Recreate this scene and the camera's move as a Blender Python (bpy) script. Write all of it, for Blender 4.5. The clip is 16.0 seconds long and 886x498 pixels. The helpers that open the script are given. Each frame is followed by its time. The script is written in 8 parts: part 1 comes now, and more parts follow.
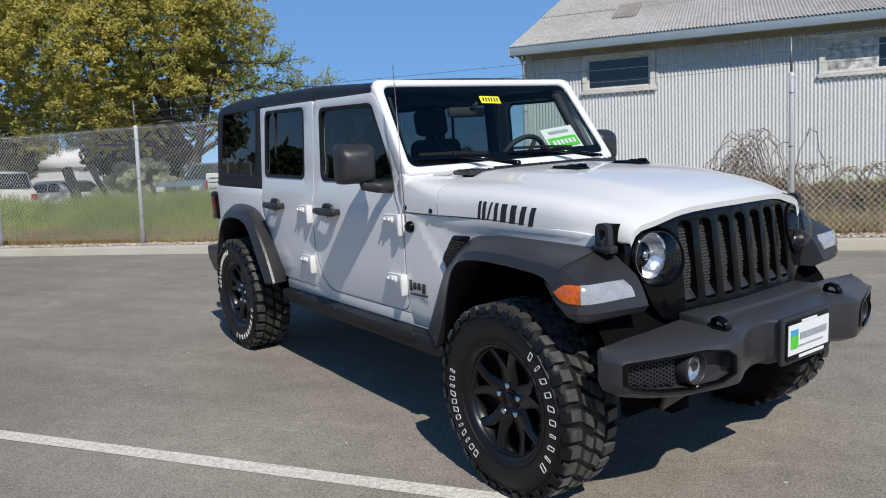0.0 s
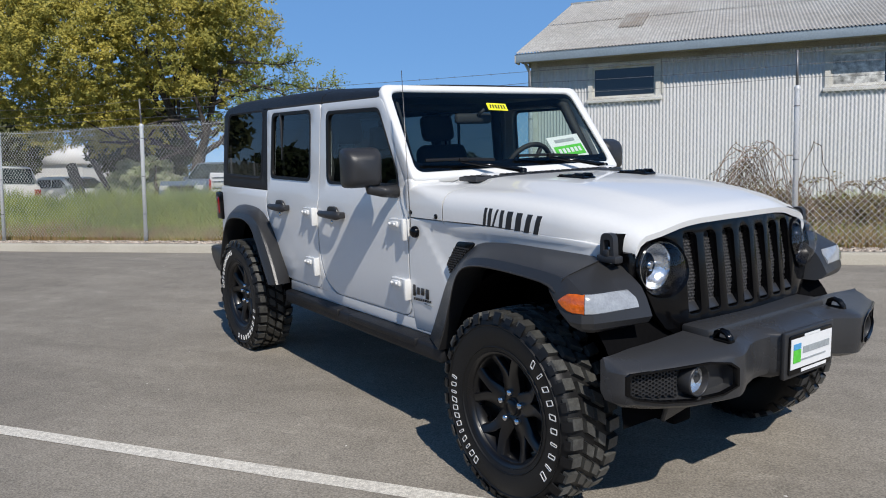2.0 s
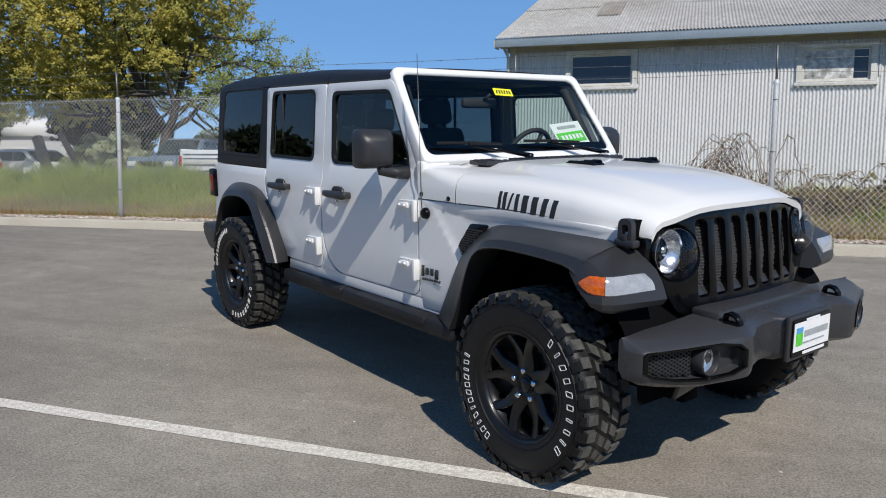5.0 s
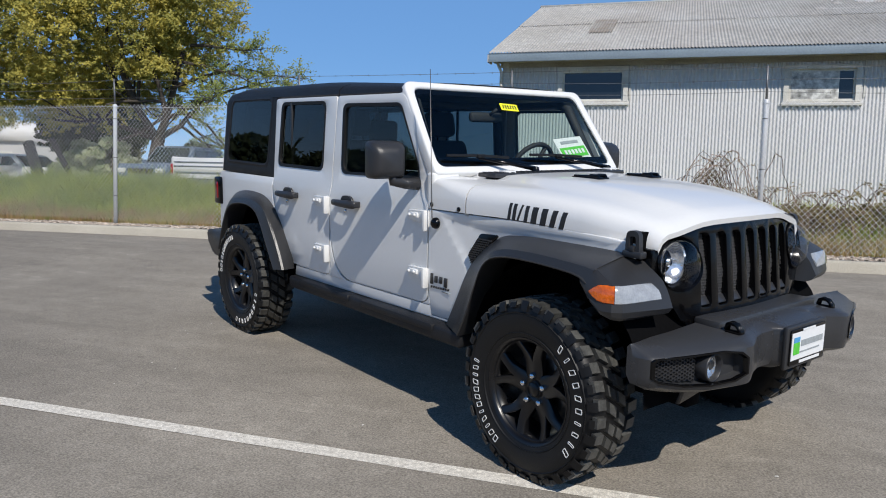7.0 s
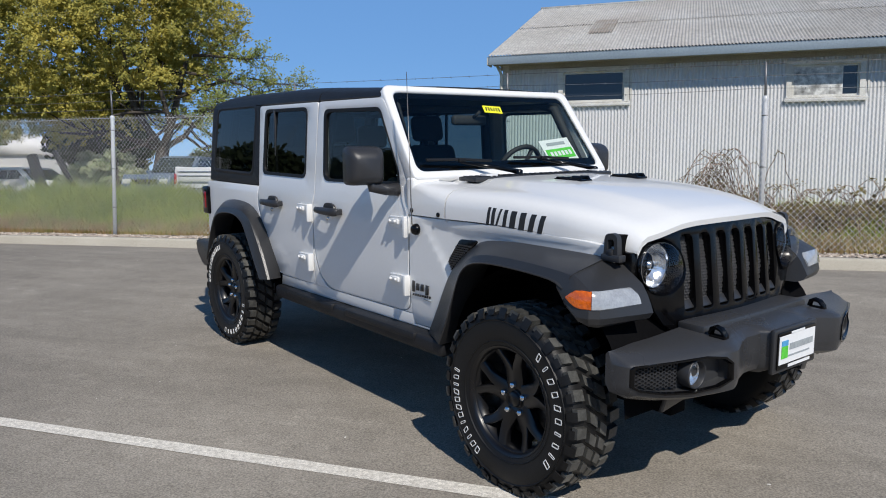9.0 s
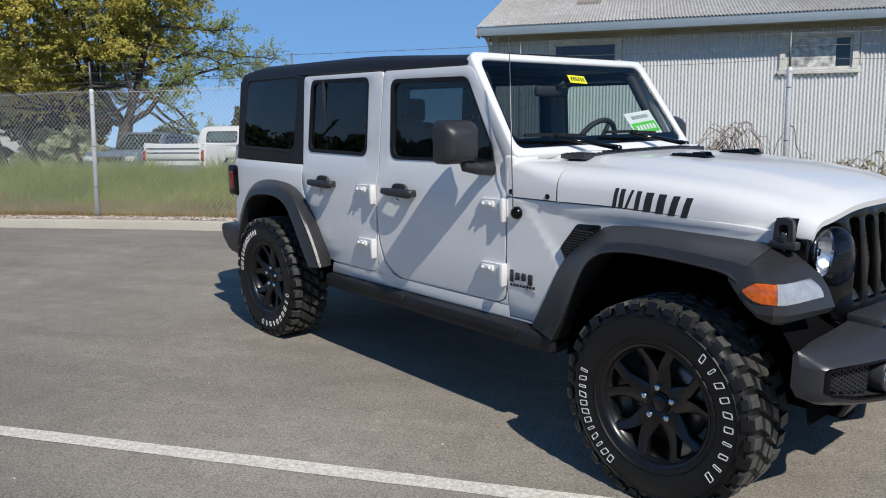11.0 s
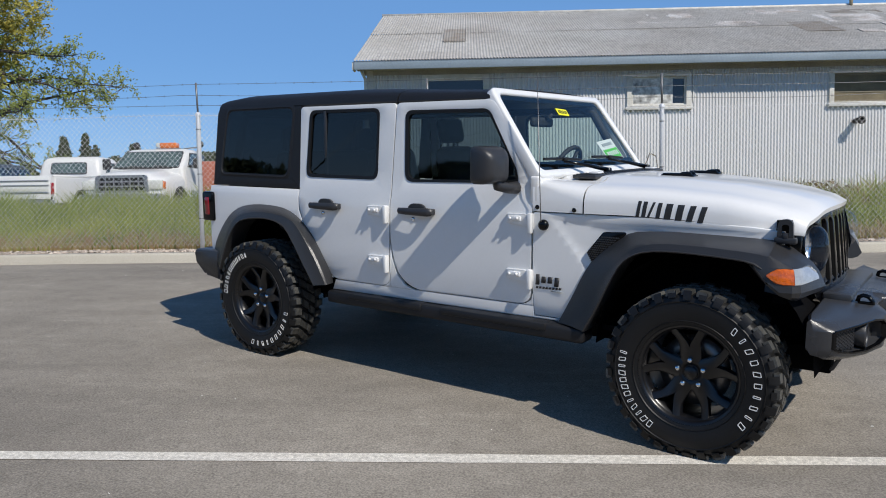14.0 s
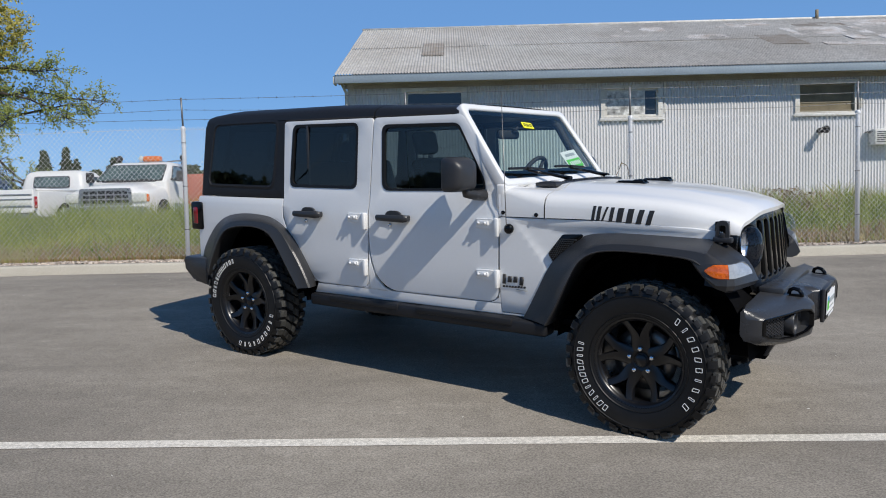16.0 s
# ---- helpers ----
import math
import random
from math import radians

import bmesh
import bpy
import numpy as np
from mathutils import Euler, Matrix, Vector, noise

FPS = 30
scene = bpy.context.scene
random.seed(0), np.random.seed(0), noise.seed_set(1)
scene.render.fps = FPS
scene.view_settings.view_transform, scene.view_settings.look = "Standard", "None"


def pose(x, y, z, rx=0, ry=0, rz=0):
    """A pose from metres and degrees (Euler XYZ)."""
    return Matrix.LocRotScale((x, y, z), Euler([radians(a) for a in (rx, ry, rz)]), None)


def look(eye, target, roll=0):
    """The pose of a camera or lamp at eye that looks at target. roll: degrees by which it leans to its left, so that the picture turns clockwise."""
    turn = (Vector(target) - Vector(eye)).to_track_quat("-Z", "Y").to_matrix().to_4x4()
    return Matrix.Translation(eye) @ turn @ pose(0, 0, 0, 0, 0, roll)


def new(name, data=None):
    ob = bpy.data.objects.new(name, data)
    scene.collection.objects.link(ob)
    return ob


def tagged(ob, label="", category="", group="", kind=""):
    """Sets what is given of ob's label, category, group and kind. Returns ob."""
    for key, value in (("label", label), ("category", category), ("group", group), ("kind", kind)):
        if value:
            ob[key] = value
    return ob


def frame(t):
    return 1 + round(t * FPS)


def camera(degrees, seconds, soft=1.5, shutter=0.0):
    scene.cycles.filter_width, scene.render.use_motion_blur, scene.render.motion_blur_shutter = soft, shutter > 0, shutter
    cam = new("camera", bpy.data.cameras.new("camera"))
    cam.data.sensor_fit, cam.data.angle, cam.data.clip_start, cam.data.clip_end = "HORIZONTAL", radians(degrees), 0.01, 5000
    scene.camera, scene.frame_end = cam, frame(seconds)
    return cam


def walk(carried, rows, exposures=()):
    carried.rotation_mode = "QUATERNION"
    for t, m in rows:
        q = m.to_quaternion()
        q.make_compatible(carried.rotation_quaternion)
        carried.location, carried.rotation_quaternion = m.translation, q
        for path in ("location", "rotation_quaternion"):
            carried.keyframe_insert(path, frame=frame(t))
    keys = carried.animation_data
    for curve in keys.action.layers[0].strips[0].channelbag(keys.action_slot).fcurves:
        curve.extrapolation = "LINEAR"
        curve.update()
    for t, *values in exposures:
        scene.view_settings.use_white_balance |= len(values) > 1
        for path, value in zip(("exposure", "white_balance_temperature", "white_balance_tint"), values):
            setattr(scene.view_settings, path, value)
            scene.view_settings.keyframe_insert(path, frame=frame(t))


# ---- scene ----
cam = camera(61.6, 16.0, soft=1.0)
METRES, EYE, TILT, LEAN, TURN = 8.0, 1.5, 0.0, 0.0, 20.6
PATH = [
    (0, (0.032, 0.156, 1.544), (-0.689, 2.015, 1.386), -2.0),
    (0.5, (0.037, 0.155, 1.542), (-0.681, 2.016, 1.393), -2.1),
    (1, (0.038, 0.149, 1.543), (-0.676, 2.011, 1.401), -1.8),
    (1.5, (0.029, 0.144, 1.549), (-0.687, 2.006, 1.406), -1.3),
    (2, (0.02, 0.143, 1.551), (-0.704, 2.002, 1.405), -0.7),
    (2.5, (0.019, 0.146, 1.552), (-0.711, 2.002, 1.401), -0.2),
    (3, (0.013, 0.158, 1.552), (-0.723, 2.01, 1.391), 0.1),
    (3.5, (0.009, 0.145, 1.554), (-0.722, 1.998, 1.376), 0.2),
    (4, (-0.041, 0.105, 1.554), (-0.738, 1.969, 1.362), 0.1),
    (6.5, (-0.26, -0.144, 1.536), (-0.848, 1.759, 1.363), 1.8),
    (7, (-0.245, -0.16, 1.541), (-0.843, 1.742, 1.383), 1.7),
    (7.5, (-0.248, -0.164, 1.537), (-0.852, 1.737, 1.389), 1.5),
    (8, (-0.251, -0.152, 1.534), (-0.857, 1.748, 1.39), 1.0),
    (8.5, (-0.228, -0.128, 1.541), (-0.835, 1.772, 1.397), 0.6),
    (9, (-0.13, -0.029, 1.548), (-0.754, 1.866, 1.401), 0.5),
    (9.5, (-0.088, 0.049, 1.552), (-0.744, 1.932, 1.394), 0.7),
    (10, (-0.252, 0.076, 1.558), (-0.918, 1.952, 1.376), 1.0),
    (10.2, (-0.386, 0.077, 1.567), (-1.04, 1.956, 1.37), 1.1),
    (12.3, (-1.406, 0.272, 1.552), (-1.649, 2.246, 1.345), -2.2),
    (12.5, (-1.438, 0.199, 1.543), (-1.659, 2.178, 1.354), -1.9),
    (13, (-1.555, -0.072, 1.553), (-1.715, 1.915, 1.389), -1.1),
    (13.5, (-1.723, -0.28, 1.518), (-1.833, 1.711, 1.37), -0.8),
    (14, (-1.845, -0.477, 1.512), (-1.921, 1.517, 1.379), -0.8),
    (14.5, (-1.821, -0.672, 1.505), (-1.881, 1.323, 1.392), -1.0),
    (15, (-1.814, -0.846, 1.496), (-1.867, 1.151, 1.401), -1.1),
    (15.5, (-1.812, -0.877, 1.499), (-1.86, 1.121, 1.408), -1.1),
    (16, (-1.779, -0.834, 1.485), (-1.809, 1.163, 1.381), -1.3),
]
walk(cam, [(t, look(eye, target, roll)) for t, eye, target, roll in PATH])

# ---- world, sun, light ----
SUN_DIR = Vector((-0.625, 0.775, -0.936)).normalized()
world = bpy.data.worlds.new("sky")
scene.world = world
world.use_nodes = True
wn = world.node_tree.nodes
sky = wn.new("ShaderNodeTexSky")
sky.sky_type = "NISHITA"
sky.sun_disc = False
sky.sun_elevation = math.asin(-SUN_DIR.z)
sky.sun_rotation = math.atan2(-SUN_DIR.x, -SUN_DIR.y)
sky.altitude, sky.air_density, sky.dust_density, sky.ozone_density = 1500, 1.0, 0.0, 2.6
wn["Background"].inputs["Strength"].default_value = 0.096
deep = wn.new("ShaderNodeHueSaturation")
deep.inputs["Saturation"].default_value = 1.25
world.node_tree.links.new(sky.outputs["Color"], deep.inputs["Color"])
world.node_tree.links.new(deep.outputs["Color"], wn["Background"].inputs["Color"])
even = wn.new("ShaderNodeBackground")
even.inputs["Color"].default_value, even.inputs["Strength"].default_value = (0.165, 0.35, 0.71, 1), 1.0
blend = wn.new("ShaderNodeMixShader")
# flat blue added low in the sky, fading overhead to keep shadows dark
way_up = wn.new("ShaderNodeTexCoord")
height = wn.new("ShaderNodeSeparateXYZ")
thin = wn.new("ShaderNodeMapRange")
thin.inputs[1].default_value, thin.inputs[2].default_value = 0.28, 0.7
thin.inputs[3].default_value, thin.inputs[4].default_value = 0.68, 0.0
world.node_tree.links.new(way_up.outputs["Generated"], height.inputs[0])
world.node_tree.links.new(height.outputs["Z"], thin.inputs[0])
world.node_tree.links.new(thin.outputs[0], blend.inputs[0])
world.node_tree.links.new(wn["Background"].outputs[0], blend.inputs[1])
world.node_tree.links.new(even.outputs[0], blend.inputs[2])
world.node_tree.links.new(blend.outputs[0], wn["World Output"].inputs["Surface"])
sun_data = bpy.data.lights.new("sun", "SUN")
sun_data.energy, sun_data.angle, sun_data.color = 4.05, radians(0.55), (1.0, 0.945, 0.87)
sun_lamp = new("sun", sun_data)
sun_lamp.matrix_world = look((0, 0, 30), Vector((0, 0, 30)) + SUN_DIR)
scene.view_settings.exposure = 0.1


# ---- small tools ----
def smooth(a, b, v):
    v = min(1.0, max(0.0, (v - a) / (b - a)))
    return v * v * (3 - 2 * v)


def finish(bm, name, material, parent=None, label="", matrix=None, shade=40):
    """Link a bmesh as one mesh object; material may be a list."""
    if bm.faces and shade:
        for f in bm.faces:
            f.smooth = True
        lim = radians(shade)
        for e in bm.edges:
            if len(e.link_faces) == 2 and e.calc_face_angle(0) > lim:
                e.smooth = False
    me = bpy.data.meshes.new(name)
    bm.to_mesh(me)
    bm.free()
    for m in material if isinstance(material, (list, tuple)) else [material]:
        me.materials.append(m)
    ob = new(name, me)
    if parent is not None:
        ob.parent = parent
    if matrix is not None:
        ob.matrix_basis = matrix
    if label:
        ob["label"] = label
    return ob


def part(name, bm, material, parent, label="", matrix=None, shade=40):
    return finish(bm, name, material, parent, label, matrix, shade)


def thing(name, matrix, label, category, group="", kind=""):
    ob = new(name)
    ob.empty_display_size = 0.1
    ob.matrix_basis = matrix
    return tagged(ob, label, category, group, kind)


def add_box(bm, lo, hi, bevel=0.0, seg=2, mat=0):
    """An axis-aligned box with softened edges."""
    g = bmesh.ops.create_cube(bm, size=1.0)
    vs = g["verts"]
    for v in vs:
        for i in range(3):
            v.co[i] = lo[i] + (v.co[i] + 0.5) * (hi[i] - lo[i])
    fs = list({f for v in vs for f in v.link_faces})
    for f in fs:
        f.material_index = mat
    if bevel > 0:
        es = list({e for v in vs for e in v.link_edges})
        r = bmesh.ops.bevel(bm, geom=es, offset=bevel, segments=seg, profile=0.5, affect="EDGES")
        vs = list({v for f in r["faces"] for v in f.verts} | {v for v in vs if v.is_valid})
        for f in r["faces"]:
            f.material_index = mat
    return vs


def box(lo, hi, bevel=0.0, seg=2):
    bm = bmesh.new()
    add_box(bm, lo, hi, bevel, seg)
    return bm


def add_prism(bm, pts, thick, frame_m, bevel=0.0, seg=2, mat=0):
    """A flat outline (2D points, counter-clockwise) pushed out by thick along local z, laid by frame_m."""
    lo = [bm.verts.new(frame_m @ Vector((x, y, 0))) for x, y in pts]
    hi = [bm.verts.new(frame_m @ Vector((x, y, thick))) for x, y in pts]
    n = len(pts)
    fs = [bm.faces.new(hi), bm.faces.new(lo[::-1])]
    for i in range(n):
        fs.append(bm.faces.new((lo[i], lo[(i + 1) % n], hi[(i + 1) % n], hi[i])))
    for f in fs:
        f.material_index = mat
    if bevel > 0:
        es = list({e for f in fs[:2] for e in f.edges})
        r = bmesh.ops.bevel(bm, geom=es, offset=bevel, segments=seg, profile=0.5, affect="EDGES")
        for f in r["faces"]:
            f.material_index = mat
    return bm


def prism(pts, thick, frame_m=Matrix(), bevel=0.0, seg=2):
    return add_prism(bmesh.new(), pts, thick, frame_m, bevel, seg)


def add_tube(bm, path, radius, sides=8, cap=True, mat=0):
    """A round bar along a list of points; radius may be a list."""
    pts = [Vector(p) for p in path]
    rings = []
    up = None
    for i, p in enumerate(pts):
        d = (pts[min(i + 1, len(pts) - 1)] - pts[max(i - 1, 0)]).normalized()
        if up is None:
            up = d.orthogonal().normalized()
        up = (up - d * up.dot(d)).normalized()
        side = d.cross(up)
        r = radius[i] if isinstance(radius, (list, tuple)) else radius
        rings.append([bm.verts.new(p + r * (math.cos(a) * up + math.sin(a) * side)) for a in [2 * math.pi * k / sides for k in range(sides)]])
    for a, b in zip(rings, rings[1:]):
        for k in range(sides):
            bm.faces.new((a[k], a[(k + 1) % sides], b[(k + 1) % sides], b[k])).material_index = mat
    if cap:
        bm.faces.new(rings[0][::-1]).material_index = mat
        bm.faces.new(rings[-1]).material_index = mat
    return bm


def tube(path, radius, sides=8, cap=True):
    return add_tube(bmesh.new(), path, radius, sides, cap)


def add_lathe(bm, profile, steps, m=Matrix(), mat=0, closed=False):
    """Turn a profile of (radius, height) round local z."""
    rings = []
    for r, h in profile:
        rings.append([bm.verts.new(m @ Vector((r * math.cos(2 * math.pi * k / steps), r * math.sin(2 * math.pi * k / steps), h))) for k in range(steps)])
    pairs = list(zip(rings, rings[1:])) + ([(rings[-1], rings[0])] if closed else [])
    for a, b in pairs:
        for k in range(steps):
            bm.faces.new((a[k], a[(k + 1) % steps], b[(k + 1) % steps], b[k])).material_index = mat
    return bm


def lathe(profile, steps, m=Matrix(), closed=False):
    return add_lathe(bmesh.new(), profile, steps, m, 0, closed)


def rounded(pts, radius, seg=4):
    """Round the corners of a 2D outline; radius may be a list."""
    out = []
    n = len(pts)
    for i in range(n):
        p, a, b = Vector(pts[i]), Vector(pts[i - 1]), Vector(pts[(i + 1) % n])
        r = radius[i] if isinstance(radius, (list, tuple)) else radius
        u, w = (a - p), (b - p)
        lu, lw = u.length, w.length
        u.normalize(), w.normalize()
        d = min(r, lu * 0.49, lw * 0.49)
        if d < 1e-4:
            out.append((p.x, p.y))
            continue
        s, e = p + u * d, p + w * d
        for k in range(seg + 1):
            q = k / seg
            c = s * (1 - q) ** 2 + p * 2 * q * (1 - q) + e * q * q
            out.append((c.x, c.y))
    return out


def ring_faces(bm, outer, inner, thick, m, mat=0):
    """A frame between two outlines with the same count of points, pushed out by thick."""
    n = len(outer)
    rows = []
    for pts, z in ((outer, 0), (outer, thick), (inner, thick), (inner, 0)):
        rows.append([bm.verts.new(m @ Vector((x, y, z))) for x, y in pts])
    for a, b in zip(rows, rows[1:] + rows[:1]):
        for k in range(n):
            bm.faces.new((a[k], a[(k + 1) % n], b[(k + 1) % n], b[k])).material_index = mat
    bmesh.ops.recalc_face_normals(bm, faces=bm.faces)
    return bm


# ---- materials ----
def material(name, color, rough=0.5, metal=0.0, coat=0.0, vary=None, scale=4.0, amount=0.4, fine=60.0, fine_amount=0.15, bump=0.0, bump_scale=80.0, rough_vary=0.1, island=0.0, spec=0.5):
    """A painted, stone, plastic or metal surface: two scales of colour change and a fine relief."""
    m = bpy.data.materials.new(name)
    m.use_nodes = True
    nt = m.node_tree
    nodes, link = nt.nodes, nt.links.new
    b = nodes["Principled BSDF"]
    b.inputs["Metallic"].default_value = metal
    b.inputs["Coat Weight"].default_value = coat
    b.inputs["Coat Roughness"].default_value = 0.03
    b.inputs["Specular IOR Level"].default_value = spec
    co = nodes.new("ShaderNodeTexCoord")
    big = nodes.new("ShaderNodeTexNoise")
    big.inputs["Scale"].default_value, big.inputs["Detail"].default_value = scale, 5
    small = nodes.new("ShaderNodeTexNoise")
    small.inputs["Scale"].default_value, small.inputs["Detail"].default_value = fine, 4
    for n in (big, small):
        link(co.outputs["Object"], n.inputs["Vector"])
    one = nodes.new("ShaderNodeMix")
    one.data_type = "RGBA"
    other = vary or tuple(c * 0.75 for c in color)
    one.inputs[6].default_value, one.inputs[7].default_value = (*color, 1), (*other, 1)
    ramp = nodes.new("ShaderNodeMapRange")
    ramp.inputs[1].default_value, ramp.inputs[2].default_value = 0.35, 0.75
    ramp.inputs[3].default_value, ramp.inputs[4].default_value = 0.0, amount
    link(big.outputs["Fac"], ramp.inputs[0])
    link(ramp.outputs[0], one.inputs[0])
    two = nodes.new("ShaderNodeMix")
    two.data_type, two.blend_type = "RGBA", "MULTIPLY"
    two.inputs[0].default_value = 1.0
    grain = nodes.new("ShaderNodeMapRange")
    grain.inputs[1].default_value, grain.inputs[2].default_value = 0.3, 0.7
    grain.inputs[3].default_value, grain.inputs[4].default_value = 1 - fine_amount, 1 + fine_amount
    link(small.outputs["Fac"], grain.inputs[0])
    link(one.outputs[2], two.inputs[6])
    link(grain.outputs[0], two.inputs[7])
    last = two.outputs[2]
    if island:
        geo = nodes.new("ShaderNodeNewGeometry")
        hsv = nodes.new("ShaderNodeMapRange")
        hsv.inputs[3].default_value, hsv.inputs[4].default_value = 1 - island, 1 + island
        link(geo.outputs["Random Per Island"], hsv.inputs[0])
        three = nodes.new("ShaderNodeMix")
        three.data_type, three.blend_type = "RGBA", "MULTIPLY"
        three.inputs[0].default_value = 1.0
        link(last, three.inputs[6])
        link(hsv.outputs[0], three.inputs[7])
        last = three.outputs[2]
    link(last, b.inputs["Base Color"])
    rr = nodes.new("ShaderNodeMapRange")
    rr.inputs[3].default_value, rr.inputs[4].default_value = max(0, rough - rough_vary), min(1, rough + rough_vary)
    link(big.outputs["Fac"], rr.inputs[0])
    link(rr.outputs[0], b.inputs["Roughness"])
    if bump:
        rel = nodes.new("ShaderNodeTexNoise")
        rel.inputs["Scale"].default_value, rel.inputs["Detail"].default_value = bump_scale, 3
        link(co.outputs["Object"], rel.inputs["Vector"])
        bp = nodes.new("ShaderNodeBump")
        bp.inputs["Strength"].default_value, bp.inputs["Distance"].default_value = min(1.0, bump), 0.01
        link(rel.outputs["Fac"], bp.inputs["Height"])
        link(bp.outputs["Normal"], b.inputs["Normal"])
    return m


def glass(name, tint, rough=0.0):
    m = bpy.data.materials.new(name)
    m.use_nodes = True
    nt = m.node_tree
    b = nt.nodes["Principled BSDF"]
    b.inputs["Base Color"].default_value = (*tint, 1)
    b.inputs["Roughness"].default_value = rough
    b.inputs["Transmission Weight"].default_value = 1.0
    b.inputs["IOR"].default_value = 1.45
    return m


def thin_glass(name, tint):
    """A flat pane: clear tinted straight-through light under a Fresnel gloss."""
    m = bpy.data.materials.new(name)
    m.use_nodes = True
    nt = m.node_tree
    nt.nodes.remove(nt.nodes["Principled BSDF"])
    out = nt.nodes["Material Output"]
    clear = nt.nodes.new("ShaderNodeBsdfTransparent")
    clear.inputs["Color"].default_value = (*tint, 1)
    gloss = nt.nodes.new("ShaderNodeBsdfGlossy")
    gloss.inputs["Roughness"].default_value = 0.01
    lw = nt.nodes.new("ShaderNodeLayerWeight")
    power = nt.nodes.new("ShaderNodeMath")
    power.operation = "POWER"
    power.inputs[1].default_value = 5.0
    fr = nt.nodes.new("ShaderNodeMath")
    fr.operation = "MULTIPLY_ADD"
    fr.inputs[1].default_value, fr.inputs[2].default_value = 0.9, 0.055
    lw.inputs["Blend"].default_value = 0.5
    nt.links.new(lw.outputs["Facing"], power.inputs[0])
    nt.links.new(power.outputs[0], fr.inputs[0])
    mix = nt.nodes.new("ShaderNodeMixShader")
    nt.links.new(fr.outputs[0], mix.inputs[0])
    nt.links.new(clear.outputs[0], mix.inputs[1])
    nt.links.new(gloss.outputs[0], mix.inputs[2])
    nt.links.new(mix.outputs[0], out.inputs["Surface"])
    return m




def asphalt_material():
    """Worn asphalt: broad stains, long faint drag marks, pale and dark stones in the binder."""
    m = bpy.data.materials.new("asphalt")
    m.use_nodes = True
    nt = m.node_tree
    nodes, link = nt.nodes, nt.links.new
    b = nodes["Principled BSDF"]
    b.inputs["Roughness"].default_value, b.inputs["Specular IOR Level"].default_value = 0.88, 0.3
    co_ = nodes.new("ShaderNodeTexCoord")

    def noise_of(scale, detail, stretch=(1, 1, 1), turn=0.0):
        mp = nodes.new("ShaderNodeMapping")
        mp.inputs["Scale"].default_value, mp.inputs["Rotation"].default_value = stretch, (0, 0, turn)
        link(co_.outputs["Object"], mp.inputs["Vector"])
        n = nodes.new("ShaderNodeTexNoise")
        n.inputs["Scale"].default_value, n.inputs["Detail"].default_value = scale, detail
        link(mp.outputs[0], n.inputs["Vector"])
        return n.outputs["Fac"]

    def ramp(value, lo, hi, a, c):
        r = nodes.new("ShaderNodeMapRange")
        r.inputs[1].default_value, r.inputs[2].default_value, r.inputs[3].default_value, r.inputs[4].default_value = lo, hi, a, c
        link(value, r.inputs[0])
        return r.outputs[0]

    def times(color, value):
        x = nodes.new("ShaderNodeMix")
        x.data_type, x.blend_type = "RGBA", "MULTIPLY"
        x.inputs[0].default_value = 1.0
        link(color, x.inputs[6])
        link(value, x.inputs[7])
        return x.outputs[2]

    base = nodes.new("ShaderNodeMix")
    base.data_type = "RGBA"
    base.inputs[6].default_value, base.inputs[7].default_value = (0.285, 0.257, 0.215, 1), (0.215, 0.193, 0.162, 1)
    link(ramp(noise_of(0.5, 5), 0.35, 0.7, 0.0, 1.0), base.inputs[0])
    c = times(base.outputs[2], ramp(noise_of(1.3, 4, (0.5, 2.2, 1), 0.5), 0.35, 0.68, 0.9, 1.09))
    c = times(c, ramp(noise_of(2.6, 6, (1, 3, 1), -0.3), 0.56, 0.78, 1.0, 1.2))
    c = times(c, ramp(noise_of(7, 5), 0.3, 0.7, 0.92, 1.07))
    grain = noise_of(105, 4)
    c = times(c, ramp(grain, 0.3, 0.7, 0.62, 1.38))
    stone = nodes.new("ShaderNodeTexVoronoi")
    stone.inputs["Scale"].default_value = 75
    link(co_.outputs["Object"], stone.inputs["Vector"])
    c = times(c, ramp(stone.outputs["Distance"], 0.1, 0.22, 1.32, 1.0))
    link(c, b.inputs["Base Color"])
    bp = nodes.new("ShaderNodeBump")
    bp.inputs["Strength"].default_value, bp.inputs["Distance"].default_value = 0.5, 0.01
    link(noise_of(150, 3), bp.inputs["Height"])
    link(bp.outputs["Normal"], b.inputs["Normal"])
    return m


M_ASPHALT = asphalt_material()
M_LINE = material("line_paint", (0.74, 0.7, 0.62), 0.8, vary=(0.36, 0.33, 0.28), scale=46, amount=0.8, fine=170, fine_amount=0.28, bump=0.3, bump_scale=240)
M_KERB = material("kerb_concrete", (0.47, 0.435, 0.36), 0.9, vary=(0.37, 0.335, 0.27), scale=1.4, amount=0.7, fine=90, fine_amount=0.18, bump=0.3, bump_scale=120)
M_DIRT = material("dry_ground", (0.27, 0.21, 0.14), 0.95, vary=(0.12, 0.15, 0.05), scale=0.5, amount=0.9, fine=30, fine_amount=0.4, bump=0.8, bump_scale=30)
M_WALL = material("white_metal_siding", (0.62, 0.62, 0.615), 0.55, vary=(0.53, 0.525, 0.505), scale=0.9, amount=0.6, fine=14, fine_amount=0.06, bump=0.05, bump_scale=20)
M_TRIM = material("aged_white_trim", (0.66, 0.65, 0.6), 0.6, vary=(0.42, 0.39, 0.33), scale=5, amount=0.7, fine=40, fine_amount=0.15)
M_FASCIA = material("blue_grey_fascia", (0.25, 0.31, 0.36), 0.6, vary=(0.19, 0.24, 0.28), scale=1.5, amount=0.6, fine=30, fine_amount=0.1)
